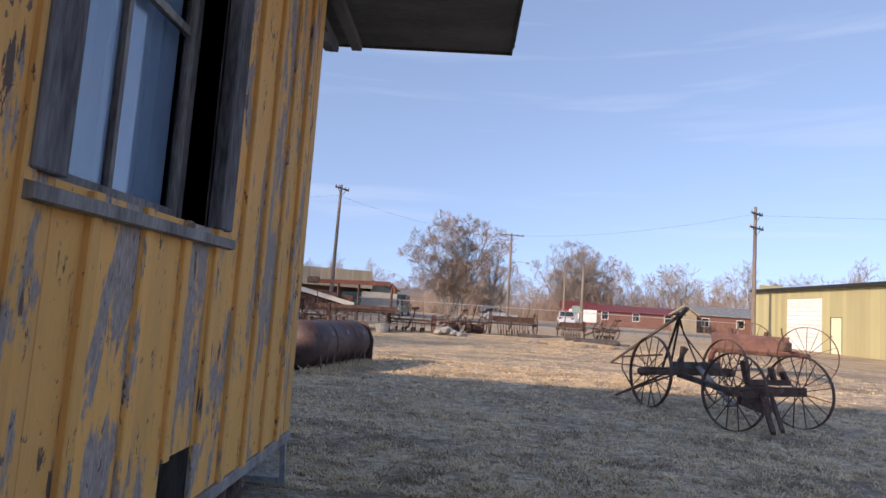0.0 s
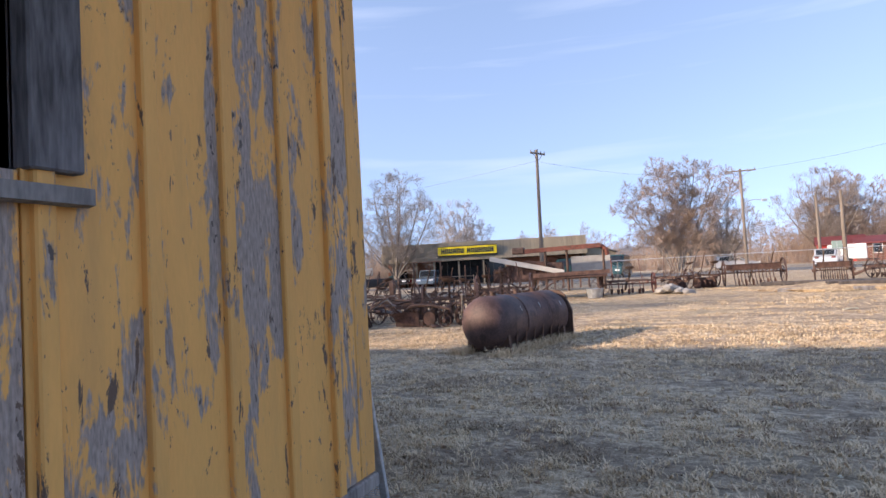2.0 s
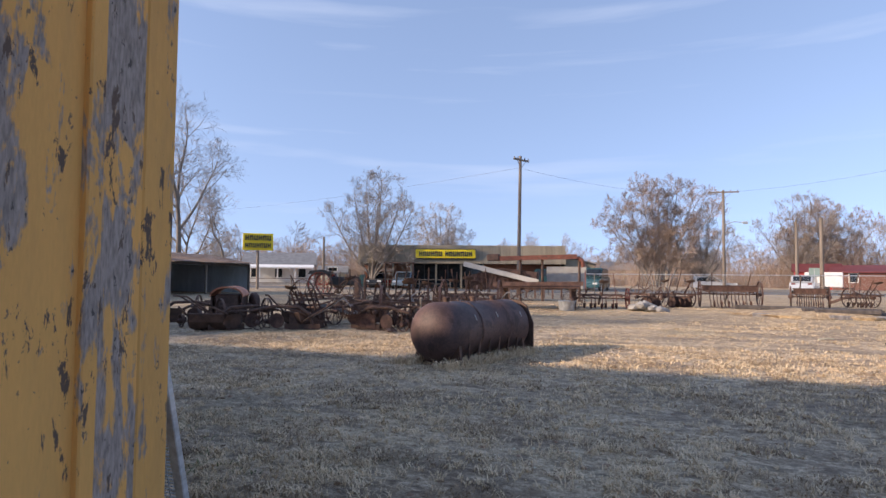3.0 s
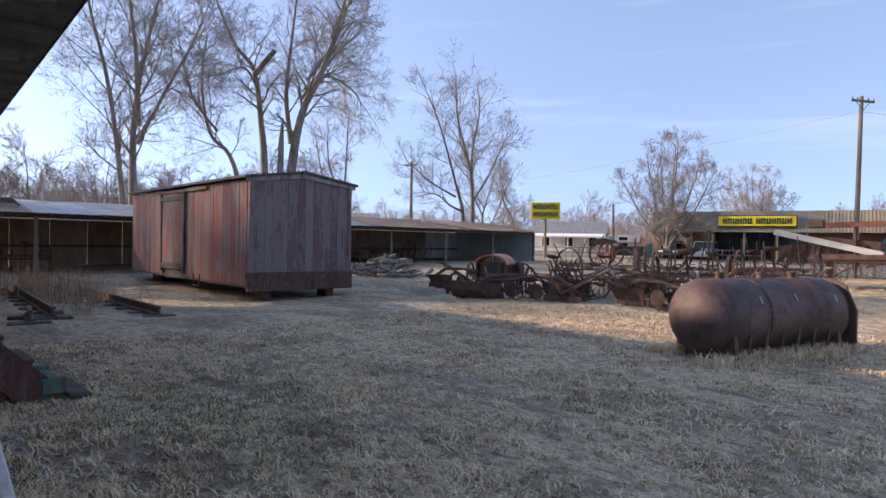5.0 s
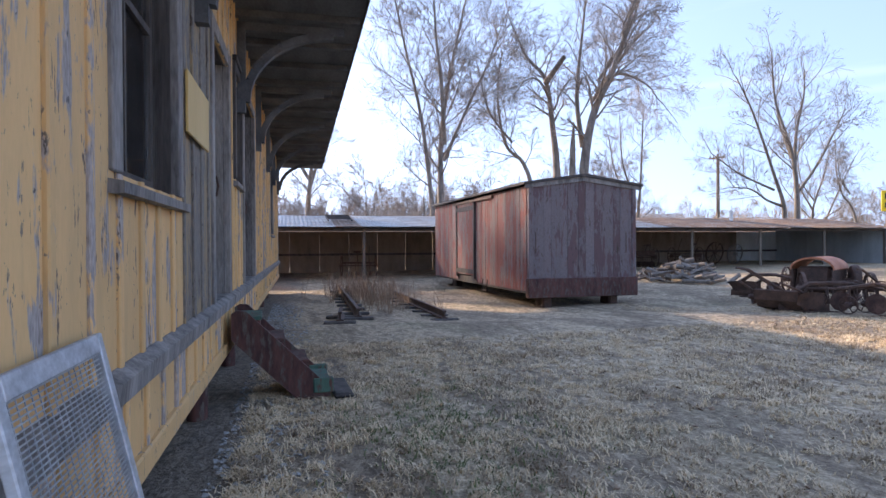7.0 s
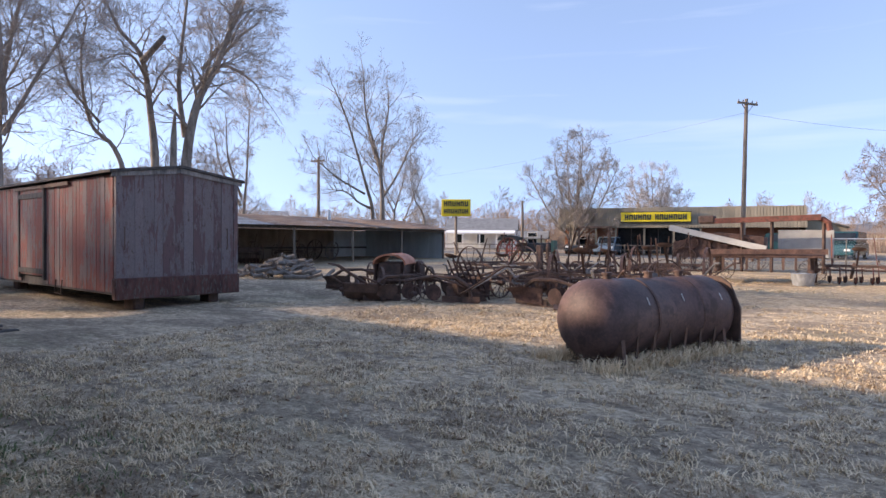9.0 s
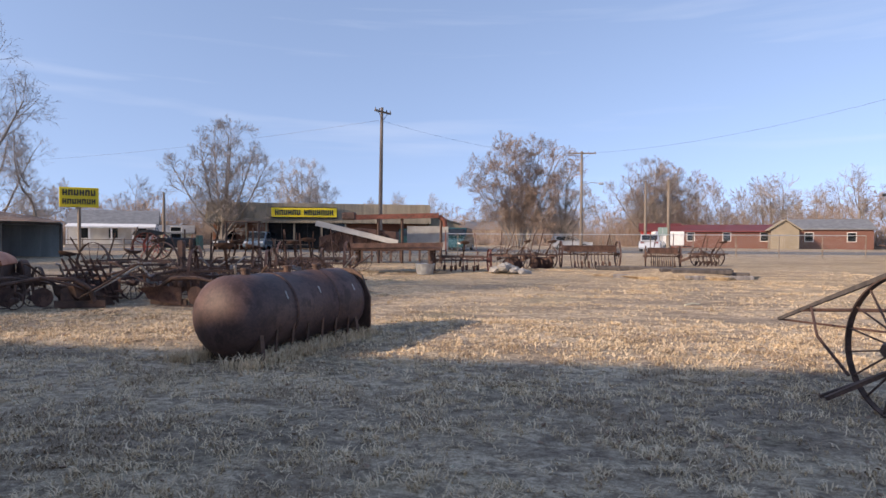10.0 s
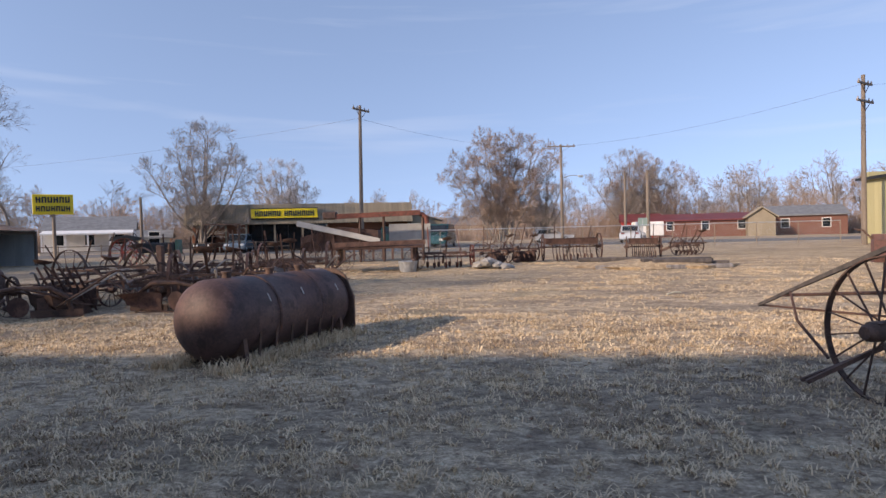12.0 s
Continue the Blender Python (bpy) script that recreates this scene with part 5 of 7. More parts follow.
part("engine", Shape().box((-0.5, -0.32, 0.62), (1.25, 0.32, 1.12), bevel=0.06), M_BLACK, tractor)
part("radiator", Shape().box((1.25, -0.34, 0.55), (1.42, 0.34, 1.25), bevel=0.03), M_GREEN_PAINT, tractor)
part("exhaust", Shape().tube([(0.6, 0.1, 1.1), (0.6, 0.1, 1.55)], 0.04, 8), M_RUST, tractor)
part("fender", Shape().slab([(-1.6, 1.25), (-0.3, 1.25), (-0.2, 1.40), (-0.8, 1.52), (-1.5, 1.45)], -0.75, -0.45, "y"), M_BLACK, tractor)
part("seat", Shape().box((-1.4, -0.2, 1.18), (-1.05, 0.2, 1.26), bevel=0.03), M_RUST_DARK, tractor)
part("steering_wheel", Shape().hoop(0.2, 0.03, 0.03, pose(-0.65, 0, 1.45, 0, -30, 0), 18), M_BLACK, tractor)

vice = thing("screw_press", at(-10.6, 24.0, 10), "dark rusted blacksmith screw press on a low base", "machine")
part("base", Shape().box((-0.7, -0.35, 0), (0.7, 0.35, 0.28), bevel=0.05), M_RUST_DARK, vice)
part("column", Shape().box((-0.5, -0.12, 0.28), (-0.3, 0.12, 1.15), bevel=0.03), M_RUST_DARK, vice)
part("screw", Shape().spin([(-0.45, 0.05), (0.45, 0.05)] , 10, pose(-0.1, 0, 0.75, 0, 90, 0)), M_RUST_DARK, vice)
for i in range(7):
    part("thread", Shape().hoop(0.085, 0.03, 0.03, pose(-0.1, 0, 0.45 + 0.1 * i, 0, 90, 0), 12), M_RUST_DARK, vice)

gate = thing("iron_gantry", at(-13.4, 33.0, 5), "rusted iron gantry frame standing by the tractor", "frame")
for x in (-0.8, 0.8):
    part("post", Shape().bar((x, 0, 0), (x, 0, 1.9), 0.07, 0.07), M_RUST_DARK, gate)
part("top_bar", Shape().bar((-0.9, 0, 1.92), (0.9, 0, 1.92), 0.08, 0.06), M_RUST_DARK, gate)

# woodpile, tarp, planks, rails
pile = thing("wood_pile", at(-18.6, 18.6), "low heap of grey split firewood and brush", "wood pile")
rng = random.Random(8)
for i in range(90):
    a, r = rng.uniform(0, 6.3), rng.random() ** 0.7
    x, y = 2.2 * r * math.cos(a), 1.1 * r * math.sin(a)
    z = 0.75 * (1 - r) * rng.uniform(0.6, 1.0) + 0.05
    part("log", Shape().tube([(-rng.uniform(0.2, 0.5), 0, 0), (rng.uniform(0.2, 0.5), 0, 0)], [rng.uniform(0.04, 0.09), rng.uniform(0.03, 0.08)], 6), M_BARK, pile, m=pose(x, y, z, 0, rng.uniform(-25, 25), rng.uniform(0, 180)))
M_STONE = simple("grey_field_stone", (0.22, 0.21, 0.195), (0.38, 0.365, 0.34), 4, 0.9)
tarp = thing("covered_stone_heap", at(-0.45, 26.6), "small heap of pale grey field stones", "stone heap")
for i in range(26):
    a, r = rng.uniform(0, 6.3), rng.random() ** 0.6
    bm = bmesh.new()
    bmesh.ops.create_icosphere(bm, subdivisions=1, radius=rng.uniform(0.12, 0.24))
    for v in bm.verts:
        v.co *= rng.uniform(0.75, 1.2)
    part("stone", Shape().from_bm(bm, pose(0.72 * r * math.cos(a), 0.5 * r * math.sin(a), 0.26 * (1 - r) + 0.02) @ Matrix.Diagonal((1.2, 1.1, 0.7, 1))), M_STONE, tarp)
for i in range(13):
    x, y = rng.uniform(3.6, 6.6), rng.uniform(25.2, 27.2)
    pl = thing("timber", at(x, y, rng.uniform(-20, 30), 0.06 + 0.09 * (i % 3)), "dark weathered timber lying on a heap of earth", "timber", "timbers on the heap")
    part("beam", Shape().box((-rng.uniform(0.6, 1.4), -0.10, -0.07), (rng.uniform(0.6, 1.4), 0.10, 0.07), bevel=0.02), M_DARK_WOOD if i % 3 else M_GREY_WOOD, pl)
bm = bmesh.new()
bmesh.ops.create_uvsphere(bm, u_segments=24, v_segments=12, radius=1.0)
for v in bm.verts:
    k = 1 + 0.25 * noise.noise(v.co * 2.2)
    v.co = Vector((v.co.x * 2.5 * k, v.co.y * 1.2 * k, v.co.z * 0.26 * k))
tagged(part("earth_mound", Shape().from_bm(bm, at(5.0, 26.1)), M_GROUND, smooth=True), "low mound of bare earth under old timbers", "mound")
for p, q, lab in (((-12.0, 6.52), (-19.4, 6.66), "dark old rail lying beside the depot"), ((-12.26, 8.36), (-18.6, 8.2), "rusted rail leading to the boxcar"), ((-11.3, 6.1), (-12.3, 6.2), "short dark tie end in the weeds")):
    d = Vector((*q, 0)) - Vector((*p, 0))
    rl = thing("rail", pose(p[0], p[1], ground_z((p[0] + q[0]) / 2, (p[1] + q[1]) / 2) + 0.05, 0, 0, math.degrees(math.atan2(d.y, d.x))), lab, "rail")
    part("rail_bar", Shape().slab([(-0.07, 0), (0.07, 0), (0.07, 0.02), (0.015, 0.035), (0.015, 0.12), (0.035, 0.13), (0.035, 0.17), (-0.035, 0.17), (-0.035, 0.13), (-0.015, 0.12), (-0.015, 0.035), (-0.07, 0.02)], 0, d.length, "x"), M_RUST_DARK, rl)
    for i in range(int(d.length / 0.9) + 1):
        part("tie", Shape().box((0.9 * i - 0.1, -0.3, -0.06), (0.9 * i + 0.1, 0.3, -0.002), bevel=0.015), M_DARK_WOOD, rl)
stick = thing("pale_stick", at(3.65, 18.4, 40, 0.03), "short pale stick lying on the lawn", "stick")
part("stick", Shape().tube([(-0.22, 0, 0), (0.05, 0.02, 0.015), (0.24, 0, 0)], 0.018, 6), M_CREAM, stick)

# machines stored in the shed
for x, y, r, lab in ((-28.2, 17.6, 0.72, "large dark spoked wheel stored in the shed"), (-28.6, 19.2, 0.6, "dark iron wheel stored in the shed"), (-29.0, 28.0, 0.62, "pale spoked wheel leaning in the shed"), (-28.6, 29.0, 0.55, "spoked wheel leaning in the shed")):
    st = thing("spare_wheel", at(x, y, 8, 0.02), lab, "wheel", "wheels in the shed")
    spoked_wheel(st, pose(0, 0, r, 0, 10, 0), r, 12, 0.09, M_RUST_DARK if r > 0.58 else M_GREY_WOOD, 0.05, 0.016)
for i, (x, y, kind) in enumerate(((-29.0, 23.4, "drill"), (-29.2, 26.3, "tine"), (-28.8, 14.4, "disc"), (-28.4, 8.2, "shovel"))):
    implement(kind, at(x, y, 80), "old implement stored under the shed roof", 90 + i, 0.5, 1.6, M_RUST_DARK, M_RUST_DARK, 2, True, 0)


# ---- buildings beyond the yard ----
def marks(parent, words, width, height, m, mat):
    """A sign's words as plain upright blocks, with a gap between words."""
    pitch = width / (sum(words) + 0.7 * (len(words) - 1))
    x = -width / 2
    for count in words:
        for i in range(count):
            x0, x1 = x + pitch * 0.1, x + pitch * 0.9
            w = (x1 - x0) * 0.34
            z = height * (0.0, 0.36, -0.36)[i % 3]
            outline = [(x0, -height / 2), (x0 + w, -height / 2), (x0 + w, z - height * 0.12), (x1 - w, z - height * 0.12), (x1 - w, -height / 2), (x1, -height / 2),
                       (x1, height / 2), (x1 - w, height / 2), (x1 - w, z + height * 0.12), (x0 + w, z + height * 0.12), (x0 + w, height / 2), (x0, height / 2)]
            part("letter", Shape().slab(outline, -0.03, 0.02, "y"), mat, parent, m=m)
            x += pitch
        x += 0.7 * pitch


Z0 = 0.3
STORE = pose(-29.0, 58.3, Z0, 0, 0, 17.5)
store = thing("variety_store", STORE, "low brick and tan ribbed-metal store with a yellow sign", "store")
SW = 20.0
part("brick_wall", Shape().box((0, 0.0, 0), (5.0, 0.3, 2.55)), M_BRICK, store)
part("brick_wall", Shape().box((12.2, 0.0, 0), (SW, 0.3, 2.55)), M_BRICK, store)
part("side_wall", Shape().box((0, 0.3, 0), (0.3, 16, 3.2)), M_BRICK, store)
part("side_wall", Shape().box((SW - 0.3, 0.3, 0), (SW, 16, 3.2)), M_BRICK, store)
part("soffit", Shape().box((-0.3, -1.8, 2.5), (SW + 0.3, 0.3, 2.6)), M_DARK, store)
n = 84
for i in range(n):
    x = -0.3 + (SW + 0.6) * i / n
    part("mansard_rib", Shape().add([(x, -1.9, 2.5), (x + 0.2, -1.9, 2.5), (x + 0.2, -1.25, 4.35), (x, -1.25, 4.35), (x, -1.8, 2.5), (x + 0.2, -1.8, 2.5), (x + 0.2, -1.15, 4.35), (x, -1.15, 4.35)],
                                   [(0, 1, 2, 3), (7, 6, 5, 4), (0, 4, 5, 1), (2, 6, 7, 3), (1, 5, 6, 2), (0, 3, 7, 4)]), M_TAN_RIB, store)
part("mansard_backing", Shape().add([(-0.3, -1.72, 2.5), (SW + 0.3, -1.72, 2.5), (SW + 0.3, -1.08, 4.32), (-0.3, -1.08, 4.32), (-0.3, 0.3, 2.5), (SW + 0.3, 0.3, 2.5), (SW + 0.3, 0.3, 4.32), (-0.3, 0.3, 4.32)],
                                  [(0, 1, 2, 3), (7, 6, 5, 4), (2, 6, 7, 3), (1, 5, 6, 2), (0, 3, 7, 4), (0, 4, 5, 1)]), M_TAN_RIB, store)
part("roof_slope", Shape().slab([(0.3, 4.3), (16, 3.2), (16, 3.05), (0.3, 4.1)], -0.3, SW + 0.3, "x"), M_ROOF, store)
part("side_bay", Shape().slab([(SW + 0.3, 0.0), (SW + 3.2, 0.0), (SW + 3.2, 2.5), (SW + 0.3, 3.35)], -0.6, 14, "y"), M_TAN_RIB, store)
part("side_bay_roof", Shape().slab([(SW + 0.3, 3.36), (SW + 3.4, 2.46), (SW + 3.4, 2.58), (SW + 0.3, 3.5)], -0.8, 14.2, "y"), M_ROOF, store)
for x in (3.2, 5.0, 7.5, 10, 12.2):
    part("porch_post", Shape().box((x - 0.08, -1.6, 0), (x + 0.08, -1.44, 2.5)), M_TAN_RIB, store)
front = new("shop_front")
front.parent = store
part("pane", Shape().box((5.0, 0.12, 0.1), (12.2, 0.16, 2.5)), M_CAR_GLASS, front)
for i in range(7):
    part("mullion", Shape().box((5.0 + 1.2 * i - 0.04, 0.06, 0), (5.0 + 1.2 * i + 0.04, 0.2, 2.5)), M_BLACK, front)
sign = new("wall_sign")
sign.parent, sign.matrix_basis = store, pose(8.45, -1.95, 3.45)
part("sign_face", Shape().box((-2.95, -0.10, -0.42), (2.95, 0.0, 0.42), bevel=0.02), M_SIGN, sign)
part("sign_frame", Shape().box((-3.02, -0.06, -0.49), (3.02, 0.25, -0.425)).box((-3.02, -0.06, 0.425), (3.02, 0.25, 0.49)), M_BLACK, sign)
marks(sign, (6, 7), 5.3, 0.48, pose(0, -0.115, 0), M_BLACK)

pylon = thing("pole_sign", pose(-32.6, 45.8, Z0, 0, 0, 36), "yellow pole sign with two rows of black marks", "sign")
part("pole", Shape().tube([(0, 0, 0), (0, 0, 3.4)], 0.12, 10), M_POLE, pylon)
part("sign_box", Shape().box((-1.25, -0.12, 3.3), (1.25, 0.12, 4.75), bevel=0.03), M_SIGN, pylon)
marks(pylon, (6,), 2.15, 0.42, pose(0, -0.135, 4.36), M_BLACK)
marks(pylon, (7,), 2.15, 0.38, pose(0, -0.135, 3.72), M_BLACK)

green = thing("metal_warehouse", pose(22.1, 46.0, Z0, 0, 0, -90), "olive-green metal warehouse with a white roller door and cream end bay", "warehouse")
GL = 30.0
n = 76
for i in range(n):
    x0 = GL * i / n
    cream = x0 > 15.7
    s = Shape().box((x0, -0.02, 3.3 if 4.2 < x0 + 0.2 < 8.4 else 0.0), (x0 + GL / n - 0.012, 0.02, 3.9))
    if 9.1 < x0 + 0.2 < 10.2:
        s = Shape().box((x0, -0.02, 2.15), (x0 + GL / n - 0.012, 0.02, 3.9))
    part("wall_panel", s, M_CREAM if cream else M_GREEN_SIDING, green)
part("wall_core", Shape().box((0, 0.03, 2.2), (GL, 0.2, 3.9)).box((0, 0.03, 0), (4.2, 0.2, 2.2)).box((10.4, 0.03, 0), (GL, 0.2, 2.2)).box((8.4, 0.03, 0), (9.0, 0.2, 2.2)).box((0, 0.2, 0), (0.2, 16, 4.4)), M_GREEN_SIDING, green)
part("roof", Shape().slab([(-0.25, 3.85), (8, 5.0), (16, 3.9), (16, 4.05), (8, 5.15), (-0.25, 4.02)], -0.2, GL + 0.2, "x"), M_ROOF, green)
part("gutter", Shape().box((-0.2, -0.38, 3.86), (GL + 0.2, -0.255, 4.03)), M_BLACK, green)
part("downpipe", Shape().tube([(17.4, -0.10, 0.1), (17.4, -0.10, 3.86)], 0.06, 8), M_CREAM, green)
door = new("roller_door")
door.parent = green
for i in range(12):
    part("slat", Shape().box((4.25, -0.01, 0.275 * i), (8.35, 0.02, 0.275 * i + 0.26)), M_WHITE, door)
part("door_frame", Shape().box((4.1, -0.05, 0), (4.25, 0.15, 3.42)).box((8.35, -0.05, 0), (8.5, 0.15, 3.42)).box((4.25, -0.05, 3.3), (8.35, 0.15, 3.42)), M_GREEN_SIDING, door)
wdoor = new("walk_door")
wdoor.parent = green
part("leaf", Shape().box((9.2, -0.01, 0), (10.15, 0.02, 2.12), bevel=0.01), M_CREAM, wdoor)
part("knob", Shape().tube([(9.3, -0.01, 1.0), (9.3, -0.08, 1.0)], 0.04, 8), M_BLACK, wdoor)


def house(x, y, turn, w, d, h, roof_h, wall, roofm, label, windows, porch=False):
    ob = thing("house", pose(x, y, Z0, 0, 0, turn), label, "house")
    part("wall", Shape().box((-w / 2, 0, 0), (w / 2, d, h)), wall, ob)
    part("roof", Shape().slab([(-0.35, h - 0.08), (d / 2, h + roof_h), (d + 0.35, h - 0.08), (d + 0.35, h + 0.06), (d / 2, h + roof_h + 0.16), (-0.35, h + 0.06)], -w / 2 - 0.3, w / 2 + 0.3, "x"), roofm, ob)
    part("gable", Shape().slab([(0, h), (d, h), (d / 2, h + roof_h - 0.02)], -w / 2, w / 2, "x"), wall, ob)
    for i in range(windows):
        cx = -w / 2 + w * (i + 0.5) / windows
        win = new("window")
        win.parent, win.matrix_basis = ob, pose(cx, 0, 0.9)
        part("frame", Shape().box((-0.5, -0.05, 0), (-0.43, 0.0, 1.2)).box((0.43, -0.05, 0), (0.5, 0.0, 1.2)).box((-0.43, -0.05, 0), (0.43, 0.0, 0.07)).box((-0.43, -0.05, 1.13), (0.43, 0.0, 1.2)), M_WHITE, win)
        part("pane", Shape().box((-0.43, -0.03, 0.07), (0.43, -0.01, 1.13)), M_CAR_GLASS, win)
    if porch:
        part("porch_roof", Shape().slab([(-2.2, h - 0.45), (0.0, h - 0.05), (0.0, h + 0.1), (-2.2, h - 0.3)], -w / 2, w / 2, "x"), M_WHITE, ob)
        for i in range(5):
            cx = -w / 2 + 0.15 + (w - 0.3) * i / 4
            part("porch_post", Shape().box((cx - 0.08, -2.1, 0), (cx + 0.08, -1.94, h - 0.4)), M_WHITE, ob)
        part("porch_deck", Shape().box((-w / 2, -2.2, 0.0), (w / 2, -0.02, 0.3)), M_CONCRETE, ob)
    return ob


M_DULL_BRICK = simple("dull_red_brick", (0.13, 0.06, 0.045), (0.20, 0.095, 0.072), 8, 0.85, 0, (1, 1, 3), 0.3)
M_GREY_ROOF = simple("grey_shingle_roof", (0.14, 0.15, 0.16), (0.24, 0.25, 0.26), 2, 0.85)
house(-45.0, 66.0, 32, 8.5, 8, 2.5, 1.5, M_WHITE, M_GREY_ROOF, "white clapboard house with a columned front porch", 3, True)
house(-32.3, 57.6, 28, 2.6, 3, 1.5, 0.6, M_CREAM, M_GREY_ROOF, "small pale garden shed beside the street", 1)
house(25.5, 88.5, -12, 13, 9, 2.2, 0.8, M_DULL_BRICK, M_RED_ROOF, "low red-roofed brick building across the street", 3)
house(37.0, 86.5, -16, 9, 9, 2.5, 1.2, M_DULL_BRICK, M_GREY_ROOF, "brick building with a grey metal roof", 2)
house(32.6, 85.0, 76, 3.0, 3, 2.3, 1.2, M_TAN_RIB, M_TAN_RIB, "tan gabled porch of a brick building", 0)
house(18.0, 92.0, -8, 5, 5, 2.3, 0.9, simple("red_painted_siding", (0.33, 0.03, 0.025), (0.45, 0.05, 0.04), 2, 0.6), M_RED_ROOF, "small bright red building behind the fence", 1)
house(-58.0, 40.0, 60, 11, 8, 2.7, 1.6, M_WHITE, M_SHEET, "pale house with a light metal roof behind the shed", 3)
house(-6.0, 112.0, 0, 14, 9, 2.6, 1.4, M_CREAM, M_GREY_ROOF, "distant pale house beyond the street", 3)


# ---- vehicles ----
def vehicle(x, y, turn, paint, label, l=4.5, h=1.65, w=1.8, suv=True, name="parked_car"):
    ob = thing(name, pose(x, y, Z0 + 0.01, 0, 0, turn), label, "car", "parked vehicles")
    k = h / 1.65
    low = [(-l / 2, 0.35), (-l / 2 + 0.05, 0.95 * k), (-l / 2 + 0.3, 1.0 * k), (l / 2 - 1.2, 0.98 * k), (l / 2 - 0.15, 0.82 * k), (l / 2, 0.6), (l / 2 - 0.05, 0.32), (-l / 2 + 0.1, 0.28)]
    top = [(-l / 2 + 0.10, 1.0 * k), (-l / 2 + 0.35, 1.6 * k), (l / 2 - 2.1 if suv else 0.2, 1.65 * k), (l / 2 - 1.25, 1.0 * k)]
    bm = bmesh.new()
    for prof, half in ((low, w / 2), (top, w / 2 - 0.12)):
        s = Shape().slab(prof, -half, half, "y")
        vs = [bm.verts.new(p) for p in s.v]
        for f in s.f:
            bm.faces.new([vs[i] for i in f])
    bmesh.ops.recalc_face_normals(bm, faces=bm.faces)
    bmesh.ops.bevel(bm, geom=bm.edges[:], offset=0.05, segments=2, affect="EDGES")
    part("body", Shape().from_bm(bm), paint, ob, smooth=True)
    glass = [(-l / 2 + 0.42, 1.06 * k), (-l / 2 + 0.55, 1.5 * k), (l / 2 - 2.15 if suv else 0.1, 1.54 * k), (l / 2 - 1.55, 1.06 * k)]
    for y2 in (-1, 1):
        part("side_window", Shape().slab(glass, y2 * (w / 2 - 0.125), y2 * (w / 2 - 0.105), "y"), M_CAR_GLASS, ob)
    part("windscreen", Shape().bar((l / 2 - 1.30, 0, 1.08 * k), (l / 2 - 1.92 if suv else 0.38, 0, 1.56 * k), w - 0.45, 0.03), M_CAR_GLASS, ob)
    part("rear_window", Shape().bar((-l / 2 + 0.14, 0, 1.1 * k), (-l / 2 + 0.31, 0, 1.52 * k), w - 0.5, 0.06), M_CAR_GLASS, ob)
    for x2 in (-l / 2 + 0.85, l / 2 - 0.85):
        for y2 in (-1, 1):
            wh = new("wheel")
            wh.parent, wh.matrix_basis = ob, pose(x2, y2 * (w / 2 - 0.1), 0.33, 0, 0, 90)
            part("tyre", Shape().spin([(-0.11, 0.2), (-0.11, 0.3), (-0.08, 0.33), (0.08, 0.33), (0.11, 0.3), (0.11, 0.2)], 18), M_BLACK, wh, smooth=True)
            part("rim", Shape().spin([(-0.115, 0.08), (-0.115, 0.2), (0.115, 0.2), (0.115, 0.08)], 14), M_GALV, wh)
    for y2 in (-0.6, 0.6):
        part("headlight", Shape().box((l / 2 - 0.10, y2 - 0.2, 0.62), (l / 2 + 0.005, y2 + 0.2, 0.78), bevel=0.02), M_WHITE, ob)
        part("tail_light", Shape().box((-l / 2 - 0.005, y2 - 0.15, 0.8 * k), (-l / 2 + 0.06, y2 + 0.15, 0.95 * k), bevel=0.02), M_RED_ROOF, ob)
    part("bumper", Shape().box((l / 2 - 0.05, -w / 2 + 0.1, 0.32), (l / 2 + 0.06, w / 2 - 0.1, 0.5), bevel=0.03), paint, ob)
    return ob


def car_paint(name, c):
    return simple(name, tuple(v * 0.9 for v in c), c, 2, 0.25, 0.3, (1, 1, 1), 0.0)


vehicle(-23.6, 56.3, -75, car_paint("grey_blue_car_paint", (0.22, 0.28, 0.32)), "grey-blue family van parked at the store")
vehicle(-27.5, 58.0, -70, car_paint("dark_car_paint", (0.05, 0.055, 0.06)), "dark car parked at the store front")
vehicle(-26.6, 60.6, -80, car_paint("red_car_paint", (0.42, 0.04, 0.03)), "red car parked beside the store", 4.4, 1.7)
vehicle(-6.2, 60.5, -95, car_paint("teal_van_paint", (0.03, 0.10, 0.11)), "dark teal van parked at the street", 5.2, 2.1, 2.0)
vehicle(-10.0, 63.6, 15, car_paint("dark_green_van_paint", (0.03, 0.09, 0.085)), "dark green panel van seen from the side", 5.4, 2.1, 2.0)
vehicle(11.3, 62.5, 72, car_paint("silver_car_paint", (0.5, 0.53, 0.56)), "silver car parked by the fence", 4.6, 1.6)
vehicle(4.5, 70.0, 5, car_paint("white_car_paint", (0.6, 0.6, 0.6)), "small white car on the far street", 4.2, 1.5)

trailer = thing("box_trailer", pose(13.4, 66.4, Z0, 0, 0, -5), "white box trailer parked on the street", "trailer")
part("box", Shape().box((-1.4, -0.9, 0.55), (1.4, 0.9, 1.9), bevel=0.05), M_WHITE, trailer)
for y in (-0.85, 0.85):
    part("wheel", Shape().spin([(-0.1, 0.2), (-0.1, 0.32), (0.1, 0.32), (0.1, 0.2)], 16, pose(0, y, 0.32, 0, 0, 90)), M_BLACK, trailer)
part("drawbar", Shape().bar((1.4, 0, 0.5), (2.4, 0, 0.45), 0.1, 0.1), M_BLACK, trailer)


